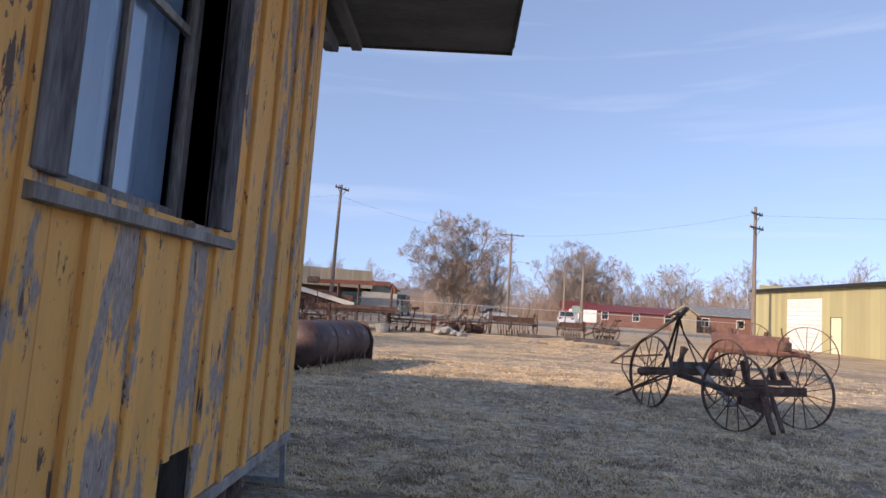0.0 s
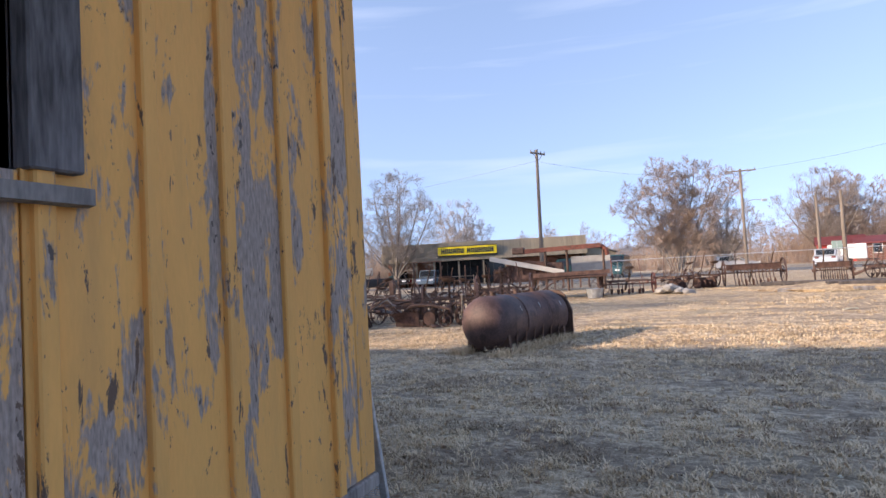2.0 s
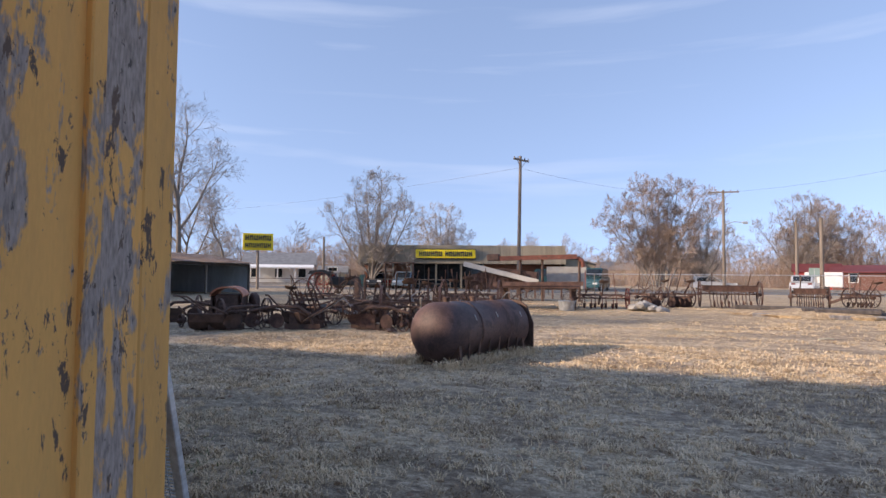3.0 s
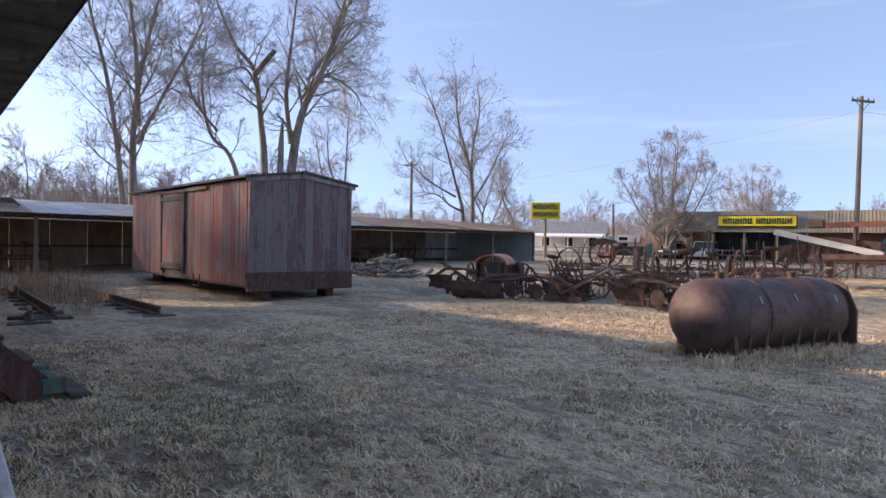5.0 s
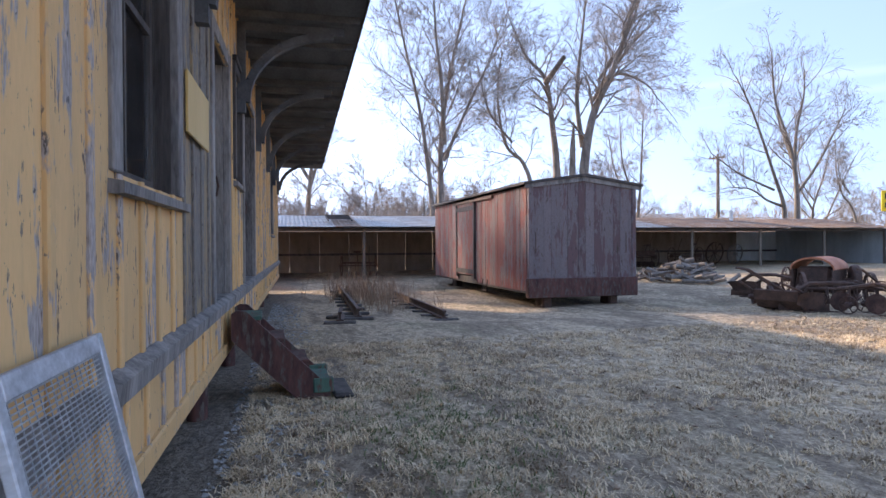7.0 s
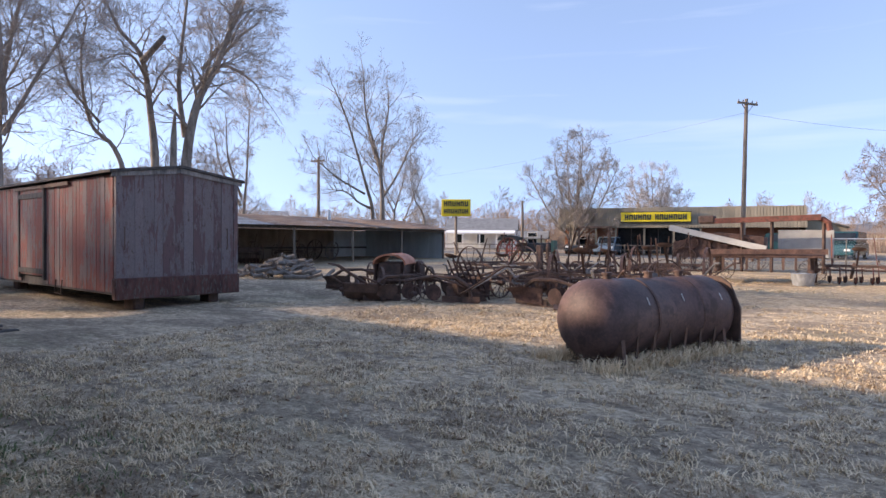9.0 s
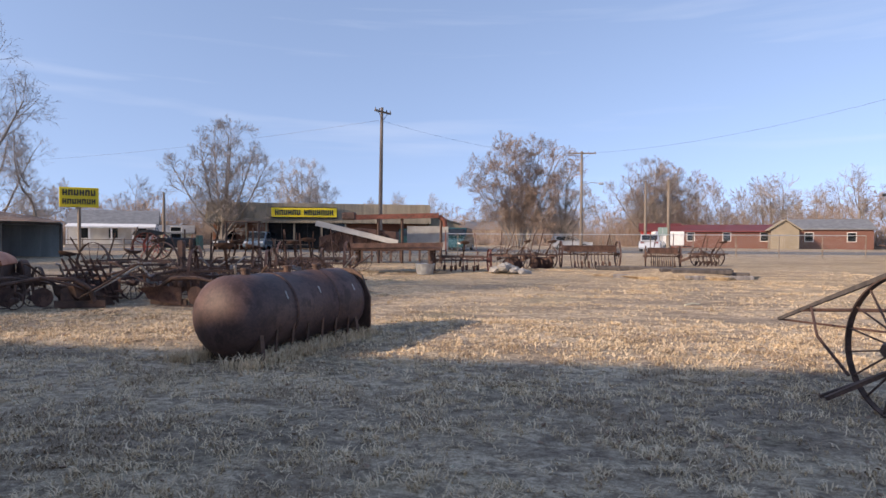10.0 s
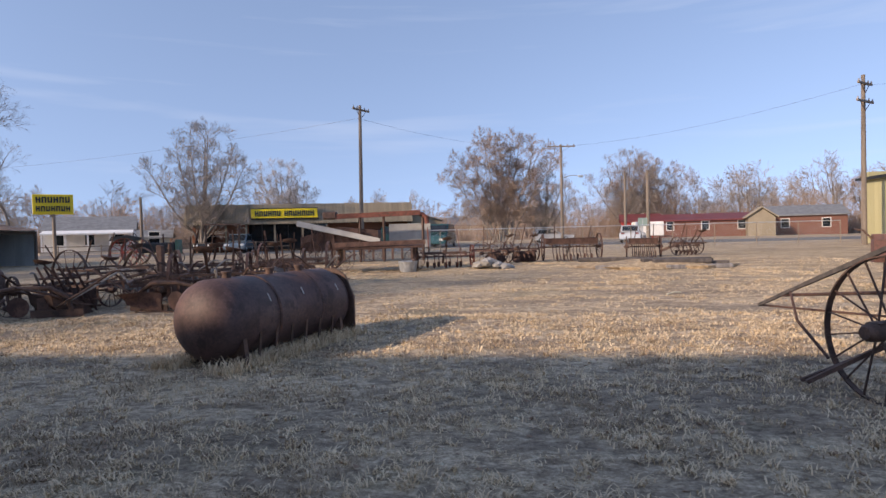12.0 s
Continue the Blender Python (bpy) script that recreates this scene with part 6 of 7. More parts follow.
# ---- poles, wires and fence ----
def utility_pole(x, y, h, turn, arms, label, lamp=False, lean=0.0):
    ob = thing("utility_pole", pose(x, y, ground_z(x, y), 0, lean, turn), label, "utility pole")
    part("pole", Shape().tube([(0, 0, -0.1), (0, 0, h)], [0.16, 0.10], 10), M_POLE, ob, smooth=True)
    for z, l in arms:
        part("cross_arm", Shape().box((-l / 2, -0.14, z - 0.06), (l / 2, -0.05, z + 0.06)), M_POLE, ob)
        for i in (-1, -0.5, 0.5, 1):
            part("insulator", Shape().tube([(i * l * 0.46, -0.1, z + 0.06), (i * l * 0.46, -0.1, z + 0.2)], [0.05, 0.03], 6), M_GREY_WOOD, ob)
        part("arm_brace", Shape().bar((-l * 0.3, -0.1, z - 0.05), (0, -0.1, z - 0.55), 0.03, 0.02).bar((l * 0.3, -0.1, z - 0.05), (0, -0.1, z - 0.55), 0.03, 0.02), M_RUST_DARK, ob)
    if lamp:
        part("lamp_arm", Shape().tube([(0.1, 0, h * 0.66), (0.9, 0, h * 0.69), (1.7, 0, h * 0.68)], 0.035, 6), M_GALV, ob)
        part("lamp_head", Shape().box((1.6, -0.1, h * 0.665), (2.05, 0.1, h * 0.69), bevel=0.03), M_GALV, ob)
    return ob


utility_pole(-9.5, 44.4, 9.75, 60, ((9.45, 1.5),), "tall bare wooden utility pole with one cross arm", lean=1.0)
utility_pole(5.0, 63.2, 9.3, 8, ((9.1, 2.6),), "weathered utility pole with a street-lamp arm", True)
utility_pole(20.2, 42.4, 9.6, 40, ((9.1, 1.7), (8.1, 2.0)), "pale utility pole with two cross arms by the warehouse")
utility_pole(-37.6, 35.0, 7.6, 20, ((7.3, 1.2),), "thin wooden pole behind the shed")
utility_pole(11.0, 64.5, 6.6, 0, (), "slim pale post by the street")
utility_pole(10.5, 52.5, 5.6, 0, (), "slim metal post by the fence")
utility_pole(-31.3, 54.2, 5.0, 0, (), "pale slim post near the store")
for z, (a, b) in ((9.2, ((-9.5, 44.4), (-60, 62))), (9.2, ((-9.5, 44.4), (5.0, 63.2))), (9.4, ((5.0, 63.2), (20.2, 42.4))), (9.3, ((20.2, 42.4), (70, 20)))):
    wire = thing("power_line", pose(0, 0, 0), "thin dark overhead power line between poles", "cable")
    pts = [(a[0] + (b[0] - a[0]) * t, a[1] + (b[1] - a[1]) * t, z - 2.4 * t * (1 - t)) for t in np.linspace(0, 1, 15)]
    part("cable", Shape().tube(pts, 0.007, 4), M_BLACK, wire)

fence = thing("chain_link_fence", pose(0, 0, 0), "grey chain-link fence with metal posts along the yard", "fence")
F = [Vector((-7.5, 45.0, 0)), Vector((8, 46.0, 0)), Vector((21.5, 47.5, 0))]
mesh = Shape()
for a, b in zip(F, F[1:]):
    n = int((b - a).length / 2.6)
    for i in range(n + 1):
        p = a.lerp(b, i / n)
        part("post", Shape().tube([(p.x, p.y, Z0 - 0.1), (p.x, p.y, Z0 + 1.5)], 0.03, 6), M_POLE, fence)
    part("top_rail", Shape().tube([(a.x, a.y, Z0 + 1.46), (b.x, b.y, Z0 + 1.46)], 0.025, 5), M_GALV, fence)
    d = (b - a).normalized()
    L = (b - a).length
    for i in range(int(L / 0.16) + 9):
        for s2 in (0, 1):
            t0, t1 = i * 0.16 - (1.4 if s2 else 0), i * 0.16 - (0 if s2 else 1.4)
            p, q = a + d * max(0, min(L, t0)), a + d * max(0, min(L, t1))
            if (q - p).length > 0.1:
                mesh.bar((p.x, p.y, Z0 + 0.04), (q.x, q.y, Z0 + 0.04 + min(1.4, (q - p).length)), 0.003, 0.003)
part("wire_mesh", mesh, M_GALV, fence)
fence2 = thing("board_fence", pose(0, 0, 0), "low weathered rail fence beside the side street", "fence")
for i in range(9):
    x, y = -40 + 2.6 * i, 46 + 1.4 * i
    part("post", Shape().tube([(x, y, Z0 - 0.1), (x, y, Z0 + 1.0)], 0.05, 6), M_POLE, fence2)
part("rail", Shape().bar((-40, 46, Z0 + 0.9), (-19.2, 57.2, Z0 + 0.9), 0.05, 0.06).bar((-40, 46, Z0 + 0.5), (-19.2, 57.2, Z0 + 0.5), 0.05, 0.06), M_POLE, fence2)
road_sign = thing("street_sign", pose(9.0, 47.2, Z0), "small grey-green street sign on a post", "sign")
part("post", Shape().tube([(0, 0, 0), (0, 0, 1.9)], 0.03, 6), M_GALV, road_sign)
part("plate", Shape().box((-0.3, -0.02, 1.4), (0.3, 0.02, 1.95), bevel=0.01), simple("grey_green_plate", (0.16, 0.24, 0.22), (0.22, 0.30, 0.28), 3, 0.5), road_sign)


# ---- trees in winter ----
def grow(wood, twigs, rng, p, way, length, radius, level, last, spec):
    """One branch and all that it bears; bare limbs go to wood, the fine ends to twigs."""
    if level == last:
        # a fine twig: a slim three-sided cone
        d = (way + Vector((rng.gauss(0, 0.2), rng.gauss(0, 0.2), rng.gauss(0, 0.15)))).normalized()
        side = d.orthogonal().normalized()
        up = d.cross(side)
        k = len(twigs.v)
        twigs.v += [tuple(p + (side * math.cos(a) + up * math.sin(a)) * radius) for a in (0, 2.09, 4.19)] + [tuple(p + d * length)]
        twigs.f += [(k, k + 1, k + 3), (k + 1, k + 2, k + 3), (k + 2, k, k + 3)]
        return
    n = 5 if level < 2 else (4 if level < last - 1 else 2)
    pts, radii, here, d = [p], [radius], p.copy(), way.copy()
    wander = spec["wander"] * (0.5 if level == 0 else 1.0)
    tip = radius * (0.45 if level < last else 0.4)
    for i in range(n):
        d = (d + Vector((rng.gauss(0, wander), rng.gauss(0, wander), rng.gauss(0, wander * 0.6) + spec["rise"] * (0.06 + 0.04 * level)))).normalized()
        here = here + d * (length / n)
        pts.append(here.copy())
        radii.append(radius + (tip - radius) * (i + 1) / n)
    target = wood if level <= spec["wood_levels"] else twigs
    target.tube(pts, radii, 9 if level == 0 else (6 if level == 1 else (4 if level == 2 else 3)), False)
    count = spec["counts"][level]
    start = spec["start"] if level == 0 else 0.25
    for i in range(count):
        t = start + (1 - start) * (i + rng.random() * 0.8) / count
        k = min(int(t * n), n - 1)
        f = t * n - k
        base = pts[k].lerp(pts[k + 1], f)
        r = radii[k] + (radii[k + 1] - radii[k]) * f
        along = (pts[k + 1] - pts[k]).normalized()
        spin = rng.uniform(0, 2 * math.pi) if level else (i * 2.4 + rng.uniform(-0.5, 0.5))
        side = along.orthogonal().normalized()
        side = Matrix.Rotation(spin, 3, along) @ side
        ang = radians(rng.uniform(*spec["angle"])) * (0.75 if level == 0 and t > 0.8 else 1.0)
        d2 = (along * math.cos(ang) + side * math.sin(ang)).normalized()
        grow(wood, twigs, rng, base, d2, length * rng.uniform(*spec["ratio"]) * (1.0 - 0.35 * (t if level else 0)), max(r * rng.uniform(0.38, 0.57), spec["thin"]), level + 1, last, spec)


def tree_model(seed, height, trunk_r, spec, bark, twig, label):
    rng = random.Random(seed)
    ob = thing("tree", pose(0, 0, -50), label, "tree", "bare winter trees")
    wood, twigs = Shape(), Shape()
    for i in range(spec.get("stems", 1)):
        lean = Vector((rng.gauss(0, 0.16), rng.gauss(0, 0.16), 1)) if spec.get("stems", 1) > 1 else Vector((rng.gauss(0, 0.04), rng.gauss(0, 0.04), 1))
        grow(wood, twigs, rng, Vector((rng.gauss(0, 0.35) if i else 0, rng.gauss(0, 0.35) if i else 0, -0.2)), lean.normalized(), height * spec["trunk"], trunk_r, 0, spec["last"], spec)
    part("trunk", wood, bark, ob, smooth=True)
    part("crown", twigs, twig, ob)
    return ob


def limb_tree(seed, stems, size, spec, bark, twig, label):
    """A tree with its own habit: each stem runs through (sideways, height) points, from one radius to another, and bears branches past a height."""
    rng = random.Random(seed)
    ob = thing("tree", pose(0, 0, -50), label, "tree", "bare winter trees")
    wood, twigs = Shape(), Shape()
    for points, r0, r1, low in stems:
        way = rng.gauss(0, 0.10)
        knots = [Vector((z * way + rng.gauss(0, 0.12), u, z)) for u, z in points]
        knots[0] = Vector((0, points[0][0], points[0][1]))
        # a smooth run through the points
        fine = []
        for i in range(len(knots) - 1):
            p0, p1, p2, p3 = knots[max(i - 1, 0)], knots[i], knots[i + 1], knots[min(i + 2, len(knots) - 1)]
            for j in range(5):
                t = j / 5
                fine.append(0.5 * (2 * p1 + (p2 - p0) * t + (2 * p0 - 5 * p1 + 4 * p2 - p3) * t * t + (3 * p1 - p0 - 3 * p2 + p3) * t ** 3))
        fine.append(knots[-1])
        n = len(fine) - 1
        radii = [r0 + (r1 - r0) * (i / n) ** 0.8 for i in range(n + 1)]
        if points[0][1] < 0.1:
            radii[0] *= 1.35
        wood.tube(fine, radii, 9, False)
        spin = rng.uniform(0, 6.28)
        for i in range(1, n + 1):
            if fine[i].z < low:
                continue
            step = (fine[i] - fine[i - 1]).length
            for _ in range(max(1, round(step * spec["each"] + rng.uniform(-0.5, 0.5)))):
                spin += 2.4 + rng.uniform(-0.5, 0.5)
                along = (fine[i] - fine[i - 1]).normalized()
                side = Matrix.Rotation(spin, 3, along) @ along.orthogonal().normalized()
                ang = radians(rng.uniform(*spec["angle"])) * (1.0 if i < n else 0.4)
                d = along * math.cos(ang) + side * math.sin(ang) + Vector((0, 0, 0.15))
                reach = size * rng.uniform(0.55, 1.15) * (1.0 - 0.35 * i / n)
                grow(wood, twigs, rng, fine[i - 1].lerp(fine[i], rng.random()), d.normalized(), reach, max(radii[i] * rng.uniform(0.3, 0.5), 0.03), 2, 5, spec)
    part("trunk", wood, bark, ob, smooth=True)
    part("crown", twigs, twig, ob)
    return ob


FINE = dict(counts=(0, 0, 6, 6, 5), wander=0.11, rise=0.10, angle=(28, 62), ratio=(0.6, 0.84), thin=0.008, wood_levels=2, each=1.9)
DROOP = dict(FINE, rise=-0.07, wander=0.17, each=1.9)
SPARSE = dict(FINE, counts=(0, 0, 5, 5, 4), each=1.2, rise=0.16)
BRUSH = dict(FINE, counts=(0, 0, 6, 6, 5), each=1.5, thin=0.013, rise=0.16, wander=0.09)
FAR = dict(counts=(7, 6, 6, 5), last=4, wander=0.13, rise=0.2, trunk=0.46, start=0.18, angle=(25, 60), ratio=(0.55, 0.8), thin=0.020, wood_levels=1)


def fan(count, half, top, foot, r, seed):
    """Stems that spread from one foot into a rounded crown."""
    rng = random.Random(seed)
    out = []
    for i in range(count):
        u = (2 * (i + 0.5) / count - 1) + rng.uniform(-0.06, 0.06)
        h = top * math.sqrt(max(0.15, 1 - 0.62 * u * u)) * rng.uniform(0.88, 1.0)
        out.append(([(u * foot, 0), (u * foot * 1.6, h * 0.2), (u * half * 0.5, h * 0.55), (u * half * 0.85, h * 0.95)], r * rng.uniform(0.7, 1.0), 0.03, h * 0.18))
    return out


MODELS = {
    "twin": limb_tree(11, [([(0, 0), (0, 4), (0.2, 8), (0.9, 12), (2.2, 17.5)], 0.30, 0.05, 5), ([(0.15, 7.5), (-0.3, 11), (-0.6, 14), (-0.9, 18.5)], 0.16, 0.04, 9),
                           ([(-0.5, 0), (-0.6, 3.6), (-1.3, 9), (-2.2, 13), (-3.0, 17)], 0.20, 0.04, 5), ([(0.1, 6.5), (1.4, 9.5), (2.8, 12.5), (3.8, 15)], 0.12, 0.03, 8)],
                      4.0, FINE, M_BARK, M_TWIG, "tall bare grey tree with twin trunks behind the shed"),
    "bent": limb_tree(12, [([(0, 0), (0.1, 4.6), (-0.4, 6.6), (-1.6, 7.8), (-1.9, 11), (-1.4, 14)], 0.21, 0.04, 6.5), ([(-1.5, 7.7), (-3.0, 9.5), (-3.8, 12)], 0.09, 0.03, 8)],
                      3.2, DROOP, M_BARK, M_TWIG, "bare tree with a crooked bent trunk behind the boxcar"),
    "stub": limb_tree(13, [([(0, 0), (0, 5.8), (-0.2, 8.7), (-0.8, 11.8), (-2.1, 13.2), (-3.2, 15.5)], 0.32, 0.05, 9), ([(-0.8, 11.6), (-0.55, 12.6)], 0.2, 0.14, 30), ([(-0.5, 10.5), (-2.4, 11.2), (-3.8, 10.6)], 0.11, 0.03, 9)],
                      3.2, DROOP, M_BARK, M_TWIG, "bare old tree with a broken-off limb behind the boxcar"),
    "veteran": limb_tree(14, [([(0, 0), (0, 6), (0.5, 9.5), (1.5, 12), (2.6, 16), (3.0, 20)], 0.38, 0.07, 8), ([(0.2, 7.5), (-0.4, 10.5), (0.0, 14.5), (0.4, 19)], 0.20, 0.04, 9.5),
                              ([(1.2, 11.2), (3.2, 12.6), (5.2, 12.0), (6.0, 11.0)], 0.15, 0.03, 10), ([(0.8, 10.4), (2.6, 13.5), (4.3, 15.2)], 0.13, 0.03, 11), ([(1.3, 11.8), (3.2, 15.0), (4.2, 18.0)], 0.13, 0.03, 12)],
                         3.7, DROOP, M_BARK, M_TWIG, "tall bare spreading tree behind the boxcar"),
    "open": limb_tree(15, [([(0.5, 0), (0.5, 3.3), (0.4, 5.8), (-0.1, 7.8), (-1.4, 11), (-1.9, 14.2)], 0.26, 0.04, 6), ([(-0.7, 0), (-0.8, 3.4), (-1.8, 5.8), (-3.8, 10), (-5.2, 12.4)], 0.22, 0.03, 6),
                           ([(0.35, 6.0), (1.4, 9), (2.4, 12), (2.8, 14)], 0.15, 0.03, 7), ([(0.45, 4.6), (2.5, 6.8), (4.6, 9.5), (5.4, 11)], 0.13, 0.03, 6.2), ([(-1.4, 4.9), (-4.0, 6.0), (-6.4, 7.4)], 0.10, 0.03, 5.4),
                           ([(-0.8, 3.8), (-2.0, 4.2), (-3.5, 4.9), (-5.0, 5.0)], 0.11, 0.03, 4.3), ([(0.1, 7.2), (0.6, 10), (0.5, 13.8)], 0.12, 0.03, 8)],
                      3.4, SPARSE, M_BARK, M_TWIG, "bare open-crowned tree forked low behind the shed roof"),
    "spread": limb_tree(16, fan(7, 5.6, 11.6, 0.35, 0.22, 4), 3.0, dict(FINE, each=1.3, thin=0.011), M_BARK, M_TWIG, "bare vase-shaped tree in front of the store"),
    "bush": limb_tree(17, fan(11, 6.2, 11.4, 0.9, 0.14, 5), 2.8, dict(BRUSH, thin=0.014, each=1.5), M_BARK, M_TWIG_RED, "dense reddish-brown bare tree clump"),
    "tall": limb_tree(18, [([(0, 0), (0.1, 5), (0.4, 10), (0.2, 17)], 0.30, 0.05, 5), ([(0.2, 6), (1.6, 10), (2.4, 15)], 0.16, 0.04, 7), ([(0.2, 7), (-1.6, 11), (-2.8, 15)], 0.16, 0.04, 8)],
                      3.4, dict(FINE, each=1.3), M_BARK, M_TWIG, "tall bare tree beyond the depot roof"),
    "far_a": tree_model(16, 13, 0.24, FAR, M_BARK, M_TWIG, "bare grey tree in the distance"),
    "far_b": tree_model(17, 11, 0.20, FAR, M_BARK, M_TWIG_RED, "bare brownish tree in the distance"),
}


def plant(model, x, y, turn, size=1.0, label=""):
    src = MODELS[model]
    ob = copy_thing(src, pose(x, y, ground_z(x, y) - 0.05, 0, 0, turn))
    ob.scale = (size, size, size)
    if label:
        tagged(ob, label)
    return ob


plant("twin", -35.5, 14.0, 0)
plant("bent", -35.5, 20.0, 0)
plant("stub", -35.8, 21.7, 0)
plant("veteran", -35.5, 23.1, 0)
snag = thing("dead_snag", pose(-35.3, 22.4, 0), "pale dead trunk with a splintered top", "tree")
part("trunk", Shape().tube([(0, 0, -0.1), (0, 0.05, 4), (0, 0.1, 7.5), (0, 0.18, 9.2)], [0.30, 0.24, 0.18, 0.05], 9), M_BARK, snag, smooth=True)
plant("open", -35.5, 39.3, 0)
plant("bent", -36.5, 46.5, 0, 0.62, "small crooked bare tree by the pole sign")
plant("tall", -38.0, 6.0, 10, 0.8)
plant("tall", -37.0, 28.0, 70, 0.6, "slender bare tree behind the shed")
plant("spread", -27.4, 57.0, 90, 1.0)
plant("spread", -32.0, 89.5, 160, 1.05, "bare rounded tree behind the store")
plant("bush", -0.6, 68.0, 90, 1.0)
plant("spread", 3.6, 69.5, 60, 0.72, "pale-trunked bare tree beside a brown clump")
plant("spread", 17.6, 99.0, 70, 1.12, "dark rounded bare tree beyond the street")
plant("bush", 21.0, 101.0, 100, 1.05, "dark dense bare tree beyond the street")
plant("spread", 62.0, 70.0, 130, 1.05, "bare tree beyond the warehouse roof")
# next four: unseen trees behind the depot, added to dapple the boxcar with shade
plant("tall", -42.0, -2.0, 60, 1.05)
plant("tall", -47.0, -9.0, 160, 1.1)
plant("tall", -40.0, -7.5, 30, 1.1)
plant("tall", -35.0, -4.6, 250, 1.0)
plant("open", -46, 52, 90, 0.7, "bare tree behind the white house")
rng = random.Random(21)
# the belt of far trees round the yard, lower to the north
for i in range(170):
    a = radians(-75 + 172 * (i + rng.uniform(-0.4, 0.4)) / 170)
    r = rng.uniform(95, 140)
    x, y = -r * math.sin(a) * 0.95, 5 + r * math.cos(a)
    size = rng.uniform(0.72, 1.0) + 0.25 * min(max((x - 20) / 40, 0), 1)
    if a > radians(60):
        r *= 0.55
        x, y = -r * math.sin(a), 5 + r * math.cos(a)
    plant("far_a" if rng.random() < 0.5 else "far_b", x, y, rng.uniform(0, 360), size)
for src in MODELS.values():
    for o in (*src.children_recursive, src):
        bpy.data.objects.remove(o)


def thicket(name, label, count, seed, mat, near, far, low, high, a0, a1):
    """Undergrowth of bare stems along the far tree belt."""
    rng = random.Random(seed)
    s = Shape()
    for i in range(count):
        a = radians(rng.uniform(a0, a1))
        r = rng.uniform(near, far)
        x, y = -r * math.sin(a), 5 + r * math.cos(a)
        h = rng.uniform(low, high) * (0.75 + 0.5 * noise.noise((a * 14, 0.2, seed)))
        dx, dy = rng.gauss(0, 0.35) * h, rng.gauss(0, 0.35) * h
        w = 0.04
        z = ground_z(x, y)
        k = len(s.v)
        s.v += [(x - w, y - w, z), (x + w, y - w, z), (x, y + w, z), (x + dx, y + dy, z + h)]
        s.f += [(k, k + 1, k + 3), (k + 1, k + 2, k + 3), (k + 2, k, k + 3)]
    me = bpy.data.meshes.new(name)
    me.from_pydata(s.v, [], s.f)
    me.materials.append(mat)
    return tagged(new(name, me), label, "undergrowth", kind="stuff")


thicket("far_undergrowth", "brown bare undergrowth below the distant trees", 36000, 31, M_TWIG_RED, 95, 130, 3.0, 8.0, -60, 62)
thicket("near_undergrowth", "grey-brown bare scrub behind the long shed", 18000, 32, M_TWIG, 44, 64, 2.0, 6.0, 50, 96)


# ---- grass, weeds and litter on the ground ----
M_BLADE = simple("straw_blades", (0.56, 0.415, 0.255), (0.90, 0.735, 0.51), 3.0, 0.9, 0, (1, 1, 1), 0.0, 60)
M_WEED = simple("dry_red_brown_stems", (0.22, 0.14, 0.09), (0.42, 0.29, 0.20), 2.0, 0.9, 0, (1, 1, 1), 0.0, 30)
M_GREENISH = simple("winter_green_blades", (0.10, 0.13, 0.05), (0.20, 0.23, 0.10), 2.0, 0.9, 0, (1, 1, 1), 0.0, 30)


def blades(name, label, count, place, size, mat, seed, wide=0.004, fan=5, lean_range=(0.7, 2.0)):
    rng = random.Random(seed)
    s = Shape()
    for i in range(count):
        x, y = place(rng)
        z = ground_z(x, y) - 0.01
        if -12 <= x <= 10 and 2 <= y <= 20:
            z += 0.022 * noise.noise((x * 0.9, y * 0.9, 0.3)) + 0.012 * noise.noise((x * 2.7, y * 2.7, 4.0))
        for j in range(fan):
            a, lean, h = rng.uniform(0, 6.28), rng.uniform(*lean_range), rng.uniform(*size)
            dx, dy = math.cos(a), math.sin(a)
            bx, by = x + rng.gauss(0, 0.03), y + rng.gauss(0, 0.03)
            w = wide * rng.uniform(0.7, 1.5)
            mx, my, mz = bx + dx * h * lean * 0.35, by + dy * h * lean * 0.35, z + h * 0.6
            tx, ty, tz = bx + dx * h * lean, by + dy * h * lean, z + h * rng.uniform(0.55, 1.0)
            k = len(s.v)
            s.v += [(bx - dy * w, by + dx * w, z), (bx + dy * w, by - dx * w, z), (mx + dy * w, my - dx * w, mz), (mx - dy * w, my + dx * w, mz), (tx, ty, tz)]
            s.f += [(k, k + 1, k + 2, k + 3), (k + 3, k + 2, k + 4)]
    me = bpy.data.meshes.new(name)
    me.from_pydata(s.v, [], s.f)
    me.materials.append(mat)
    return tagged(new(name, me), label, "grass", kind="stuff")


def lawn(rng):
    while True:
        x, y = rng.uniform(-9, 8), 4.9 + 11 * rng.random() ** 1.5
        if 0.5 * noise.noise((x * 1.1, y * 1.1, 7.0)) + 0.9 * noise.noise((x * 5.5, y * 6.5, 2.0)) > rng.uniform(-0.2, 0.55):
            return x, y


def around_tank(rng):
    t, side = rng.uniform(-1.35, 1.35), rng.choice((-1, 1))
    a = radians(72)
    o = side * rng.uniform(0.28, 0.62)
    return -2.78 + math.cos(a) * t - math.sin(a) * o, 13.05 + math.sin(a) * t + math.cos(a) * o


def weed_bed(rng):
    return rng.gauss(-17.2, 2.0), rng.gauss(7.3, 0.55)


def clumpy(rng):
    while True:
        x, y = rng.uniform(-14, 12), rng.uniform(13, 30)
        if 0.8 * noise.noise((x * 0.45, y * 1.3, 3.0)) + 0.8 * noise.noise((x * 2.2, y * 4, 1.0)) > rng.uniform(-0.1, 0.6):
            return x, y


def yard(rng):
    return clumpy(rng)


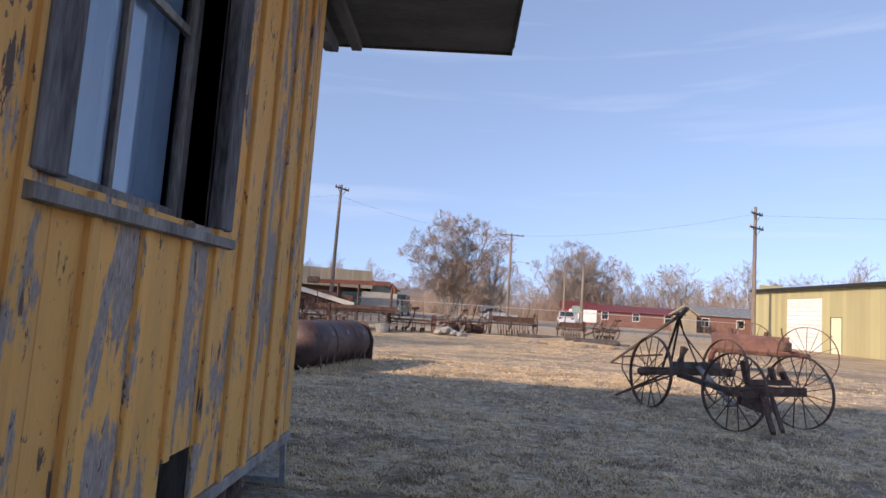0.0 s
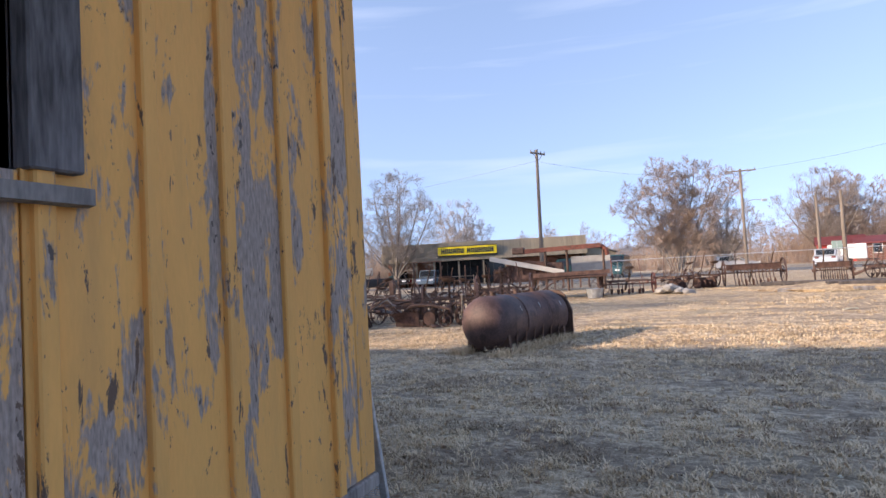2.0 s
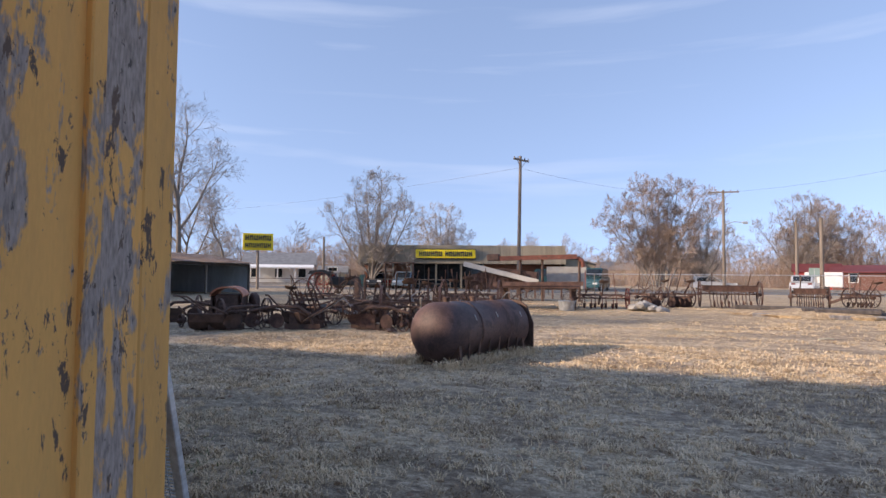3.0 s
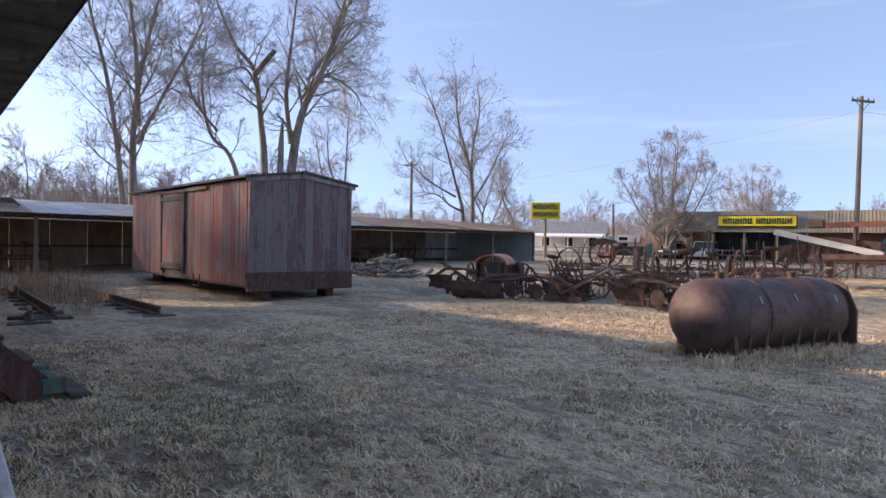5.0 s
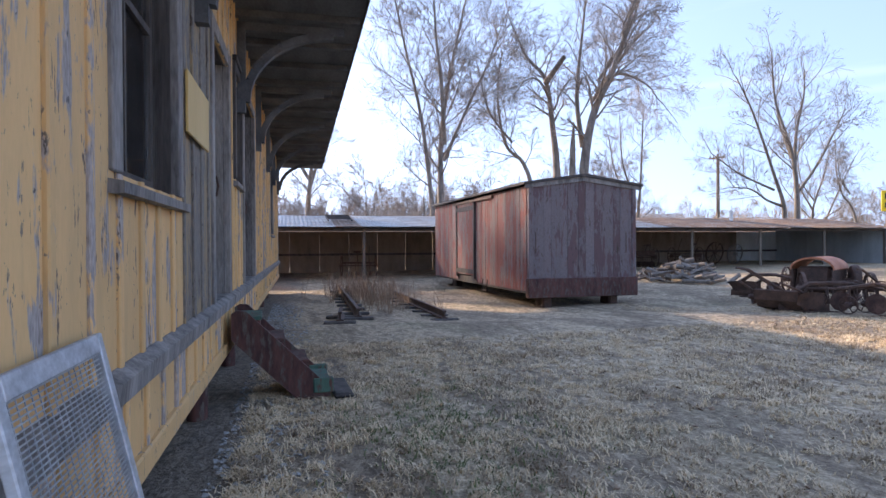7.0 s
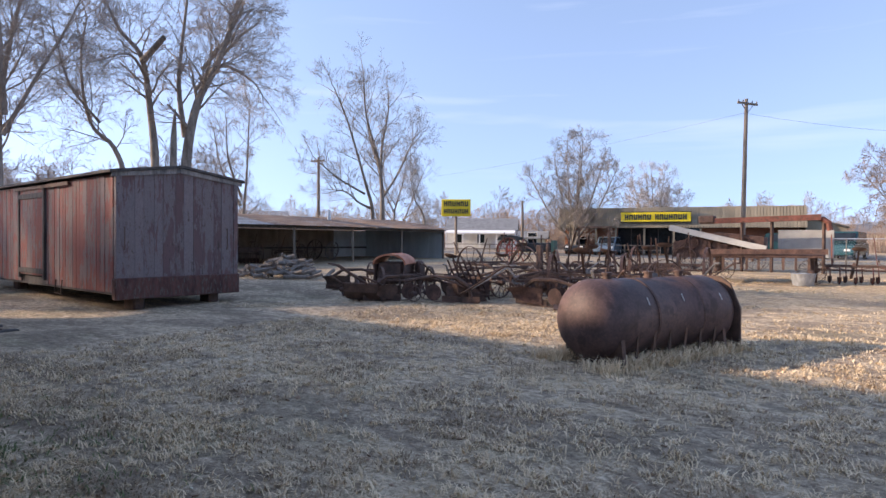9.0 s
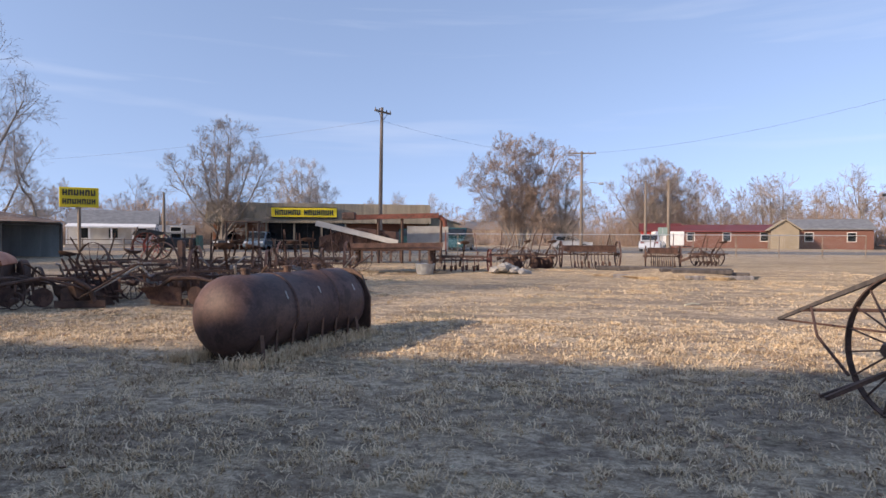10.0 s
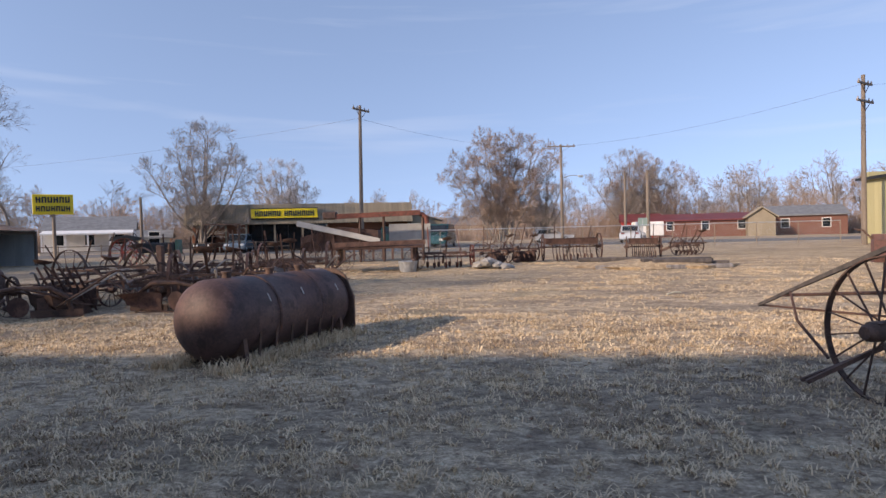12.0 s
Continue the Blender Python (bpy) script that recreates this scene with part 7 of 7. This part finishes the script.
blades("lawn_grass", "short dry straw-coloured lawn grass in clumps", 32000, lawn, (0.025, 0.07), M_BLADE, 3, 0.0038, 5, (0.5, 1.7))
M_DARK_TUFT = simple("dull_brown_blades", (0.30, 0.22, 0.145), (0.56, 0.43, 0.30), 3.0, 0.9, 0, (1, 1, 1), 0.0, 60)


def dull(rng):
    while True:
        x, y = rng.uniform(-9, 8), 4.9 + 11 * rng.random() ** 1.3
        if noise.noise((x * 1.3, y * 1.7, 17.0)) + 0.5 * noise.noise((x * 4.5, y * 4.5, 12.0)) > rng.uniform(0.05, 0.5):
            return x, y


blades("dull_tufts", "dull brown dead grass tufts in the lawn", 11000, dull, (0.025, 0.075), M_DARK_TUFT, 13, 0.004, 4, (0.5, 1.7))
blades("tank_grass", "longer dry grass round the rusted tank", 900, around_tank, (0.08, 0.22), M_BLADE, 4, 0.004, 5, (0.3, 1.2))
blades("yard_grass", "dry straw tufts across the sunlit yard", 22000, yard, (0.025, 0.06), M_BLADE, 5, 0.006, 3)
blades("dried_weeds", "tall dry red-brown weeds beside the old rails", 190, weed_bed, (0.3, 1.05), M_WEED, 6, 0.0045, 5, (0.2, 0.9))
blades("green_patches", "faint green winter grass patches near the depot", 350, lambda r: (r.gauss(-4.6, 0.9), r.gauss(6.4, 0.5)), (0.03, 0.07), M_GREENISH, 7, 0.0035)


def litter(name, label, count, place, size, mat, seed):
    rng = random.Random(seed)
    s = Shape()
    for i in range(count):
        x, y = place(rng)
        z = ground_z(x, y) + (0.022 * noise.noise((x * 0.9, y * 0.9, 0.3)) + 0.012 * noise.noise((x * 2.7, y * 2.7, 4.0)) if -12 <= x <= 10 and 2 <= y <= 20 else 0)
        r = rng.uniform(*size)
        m = pose(x, y, z, rng.uniform(0, 40), rng.uniform(0, 40), rng.uniform(0, 360))
        s.add([(-r, -r * 0.7, 0), (r, -r * 0.6, 0.1 * r), (r * 0.8, r * 0.7, 0), (-r * 0.7, r * 0.8, 0.1 * r), (0, 0, r * 0.5), (0, 0, -r * 0.4)],
              [(0, 1, 4), (1, 2, 4), (2, 3, 4), (3, 0, 4), (1, 0, 5), (2, 1, 5), (3, 2, 5), (0, 3, 5)], m)
    me = bpy.data.meshes.new(name)
    me.from_pydata(s.v, [], s.f)
    me.materials.append(mat)
    return tagged(new(name, me), label, "litter", kind="stuff")


litter("gravel", "grey gravel and chips along the depot foundation", 2600, lambda r: (r.uniform(-16, -1.6), 4.75 + abs(r.gauss(0, 0.35))), (0.008, 0.03), M_CONCRETE, 9)
litter("dead_leaves", "scattered brown dead leaves on the lawn", 900, lambda r: (r.uniform(-9, 7), r.uniform(5, 15)), (0.015, 0.035), M_WEED, 10)
litter("pale_chips", "pale chips and dry leaf bits on the lawn", 700, lambda r: (r.uniform(-8, 7), r.uniform(5, 18)), (0.01, 0.022), M_CREAM, 11)
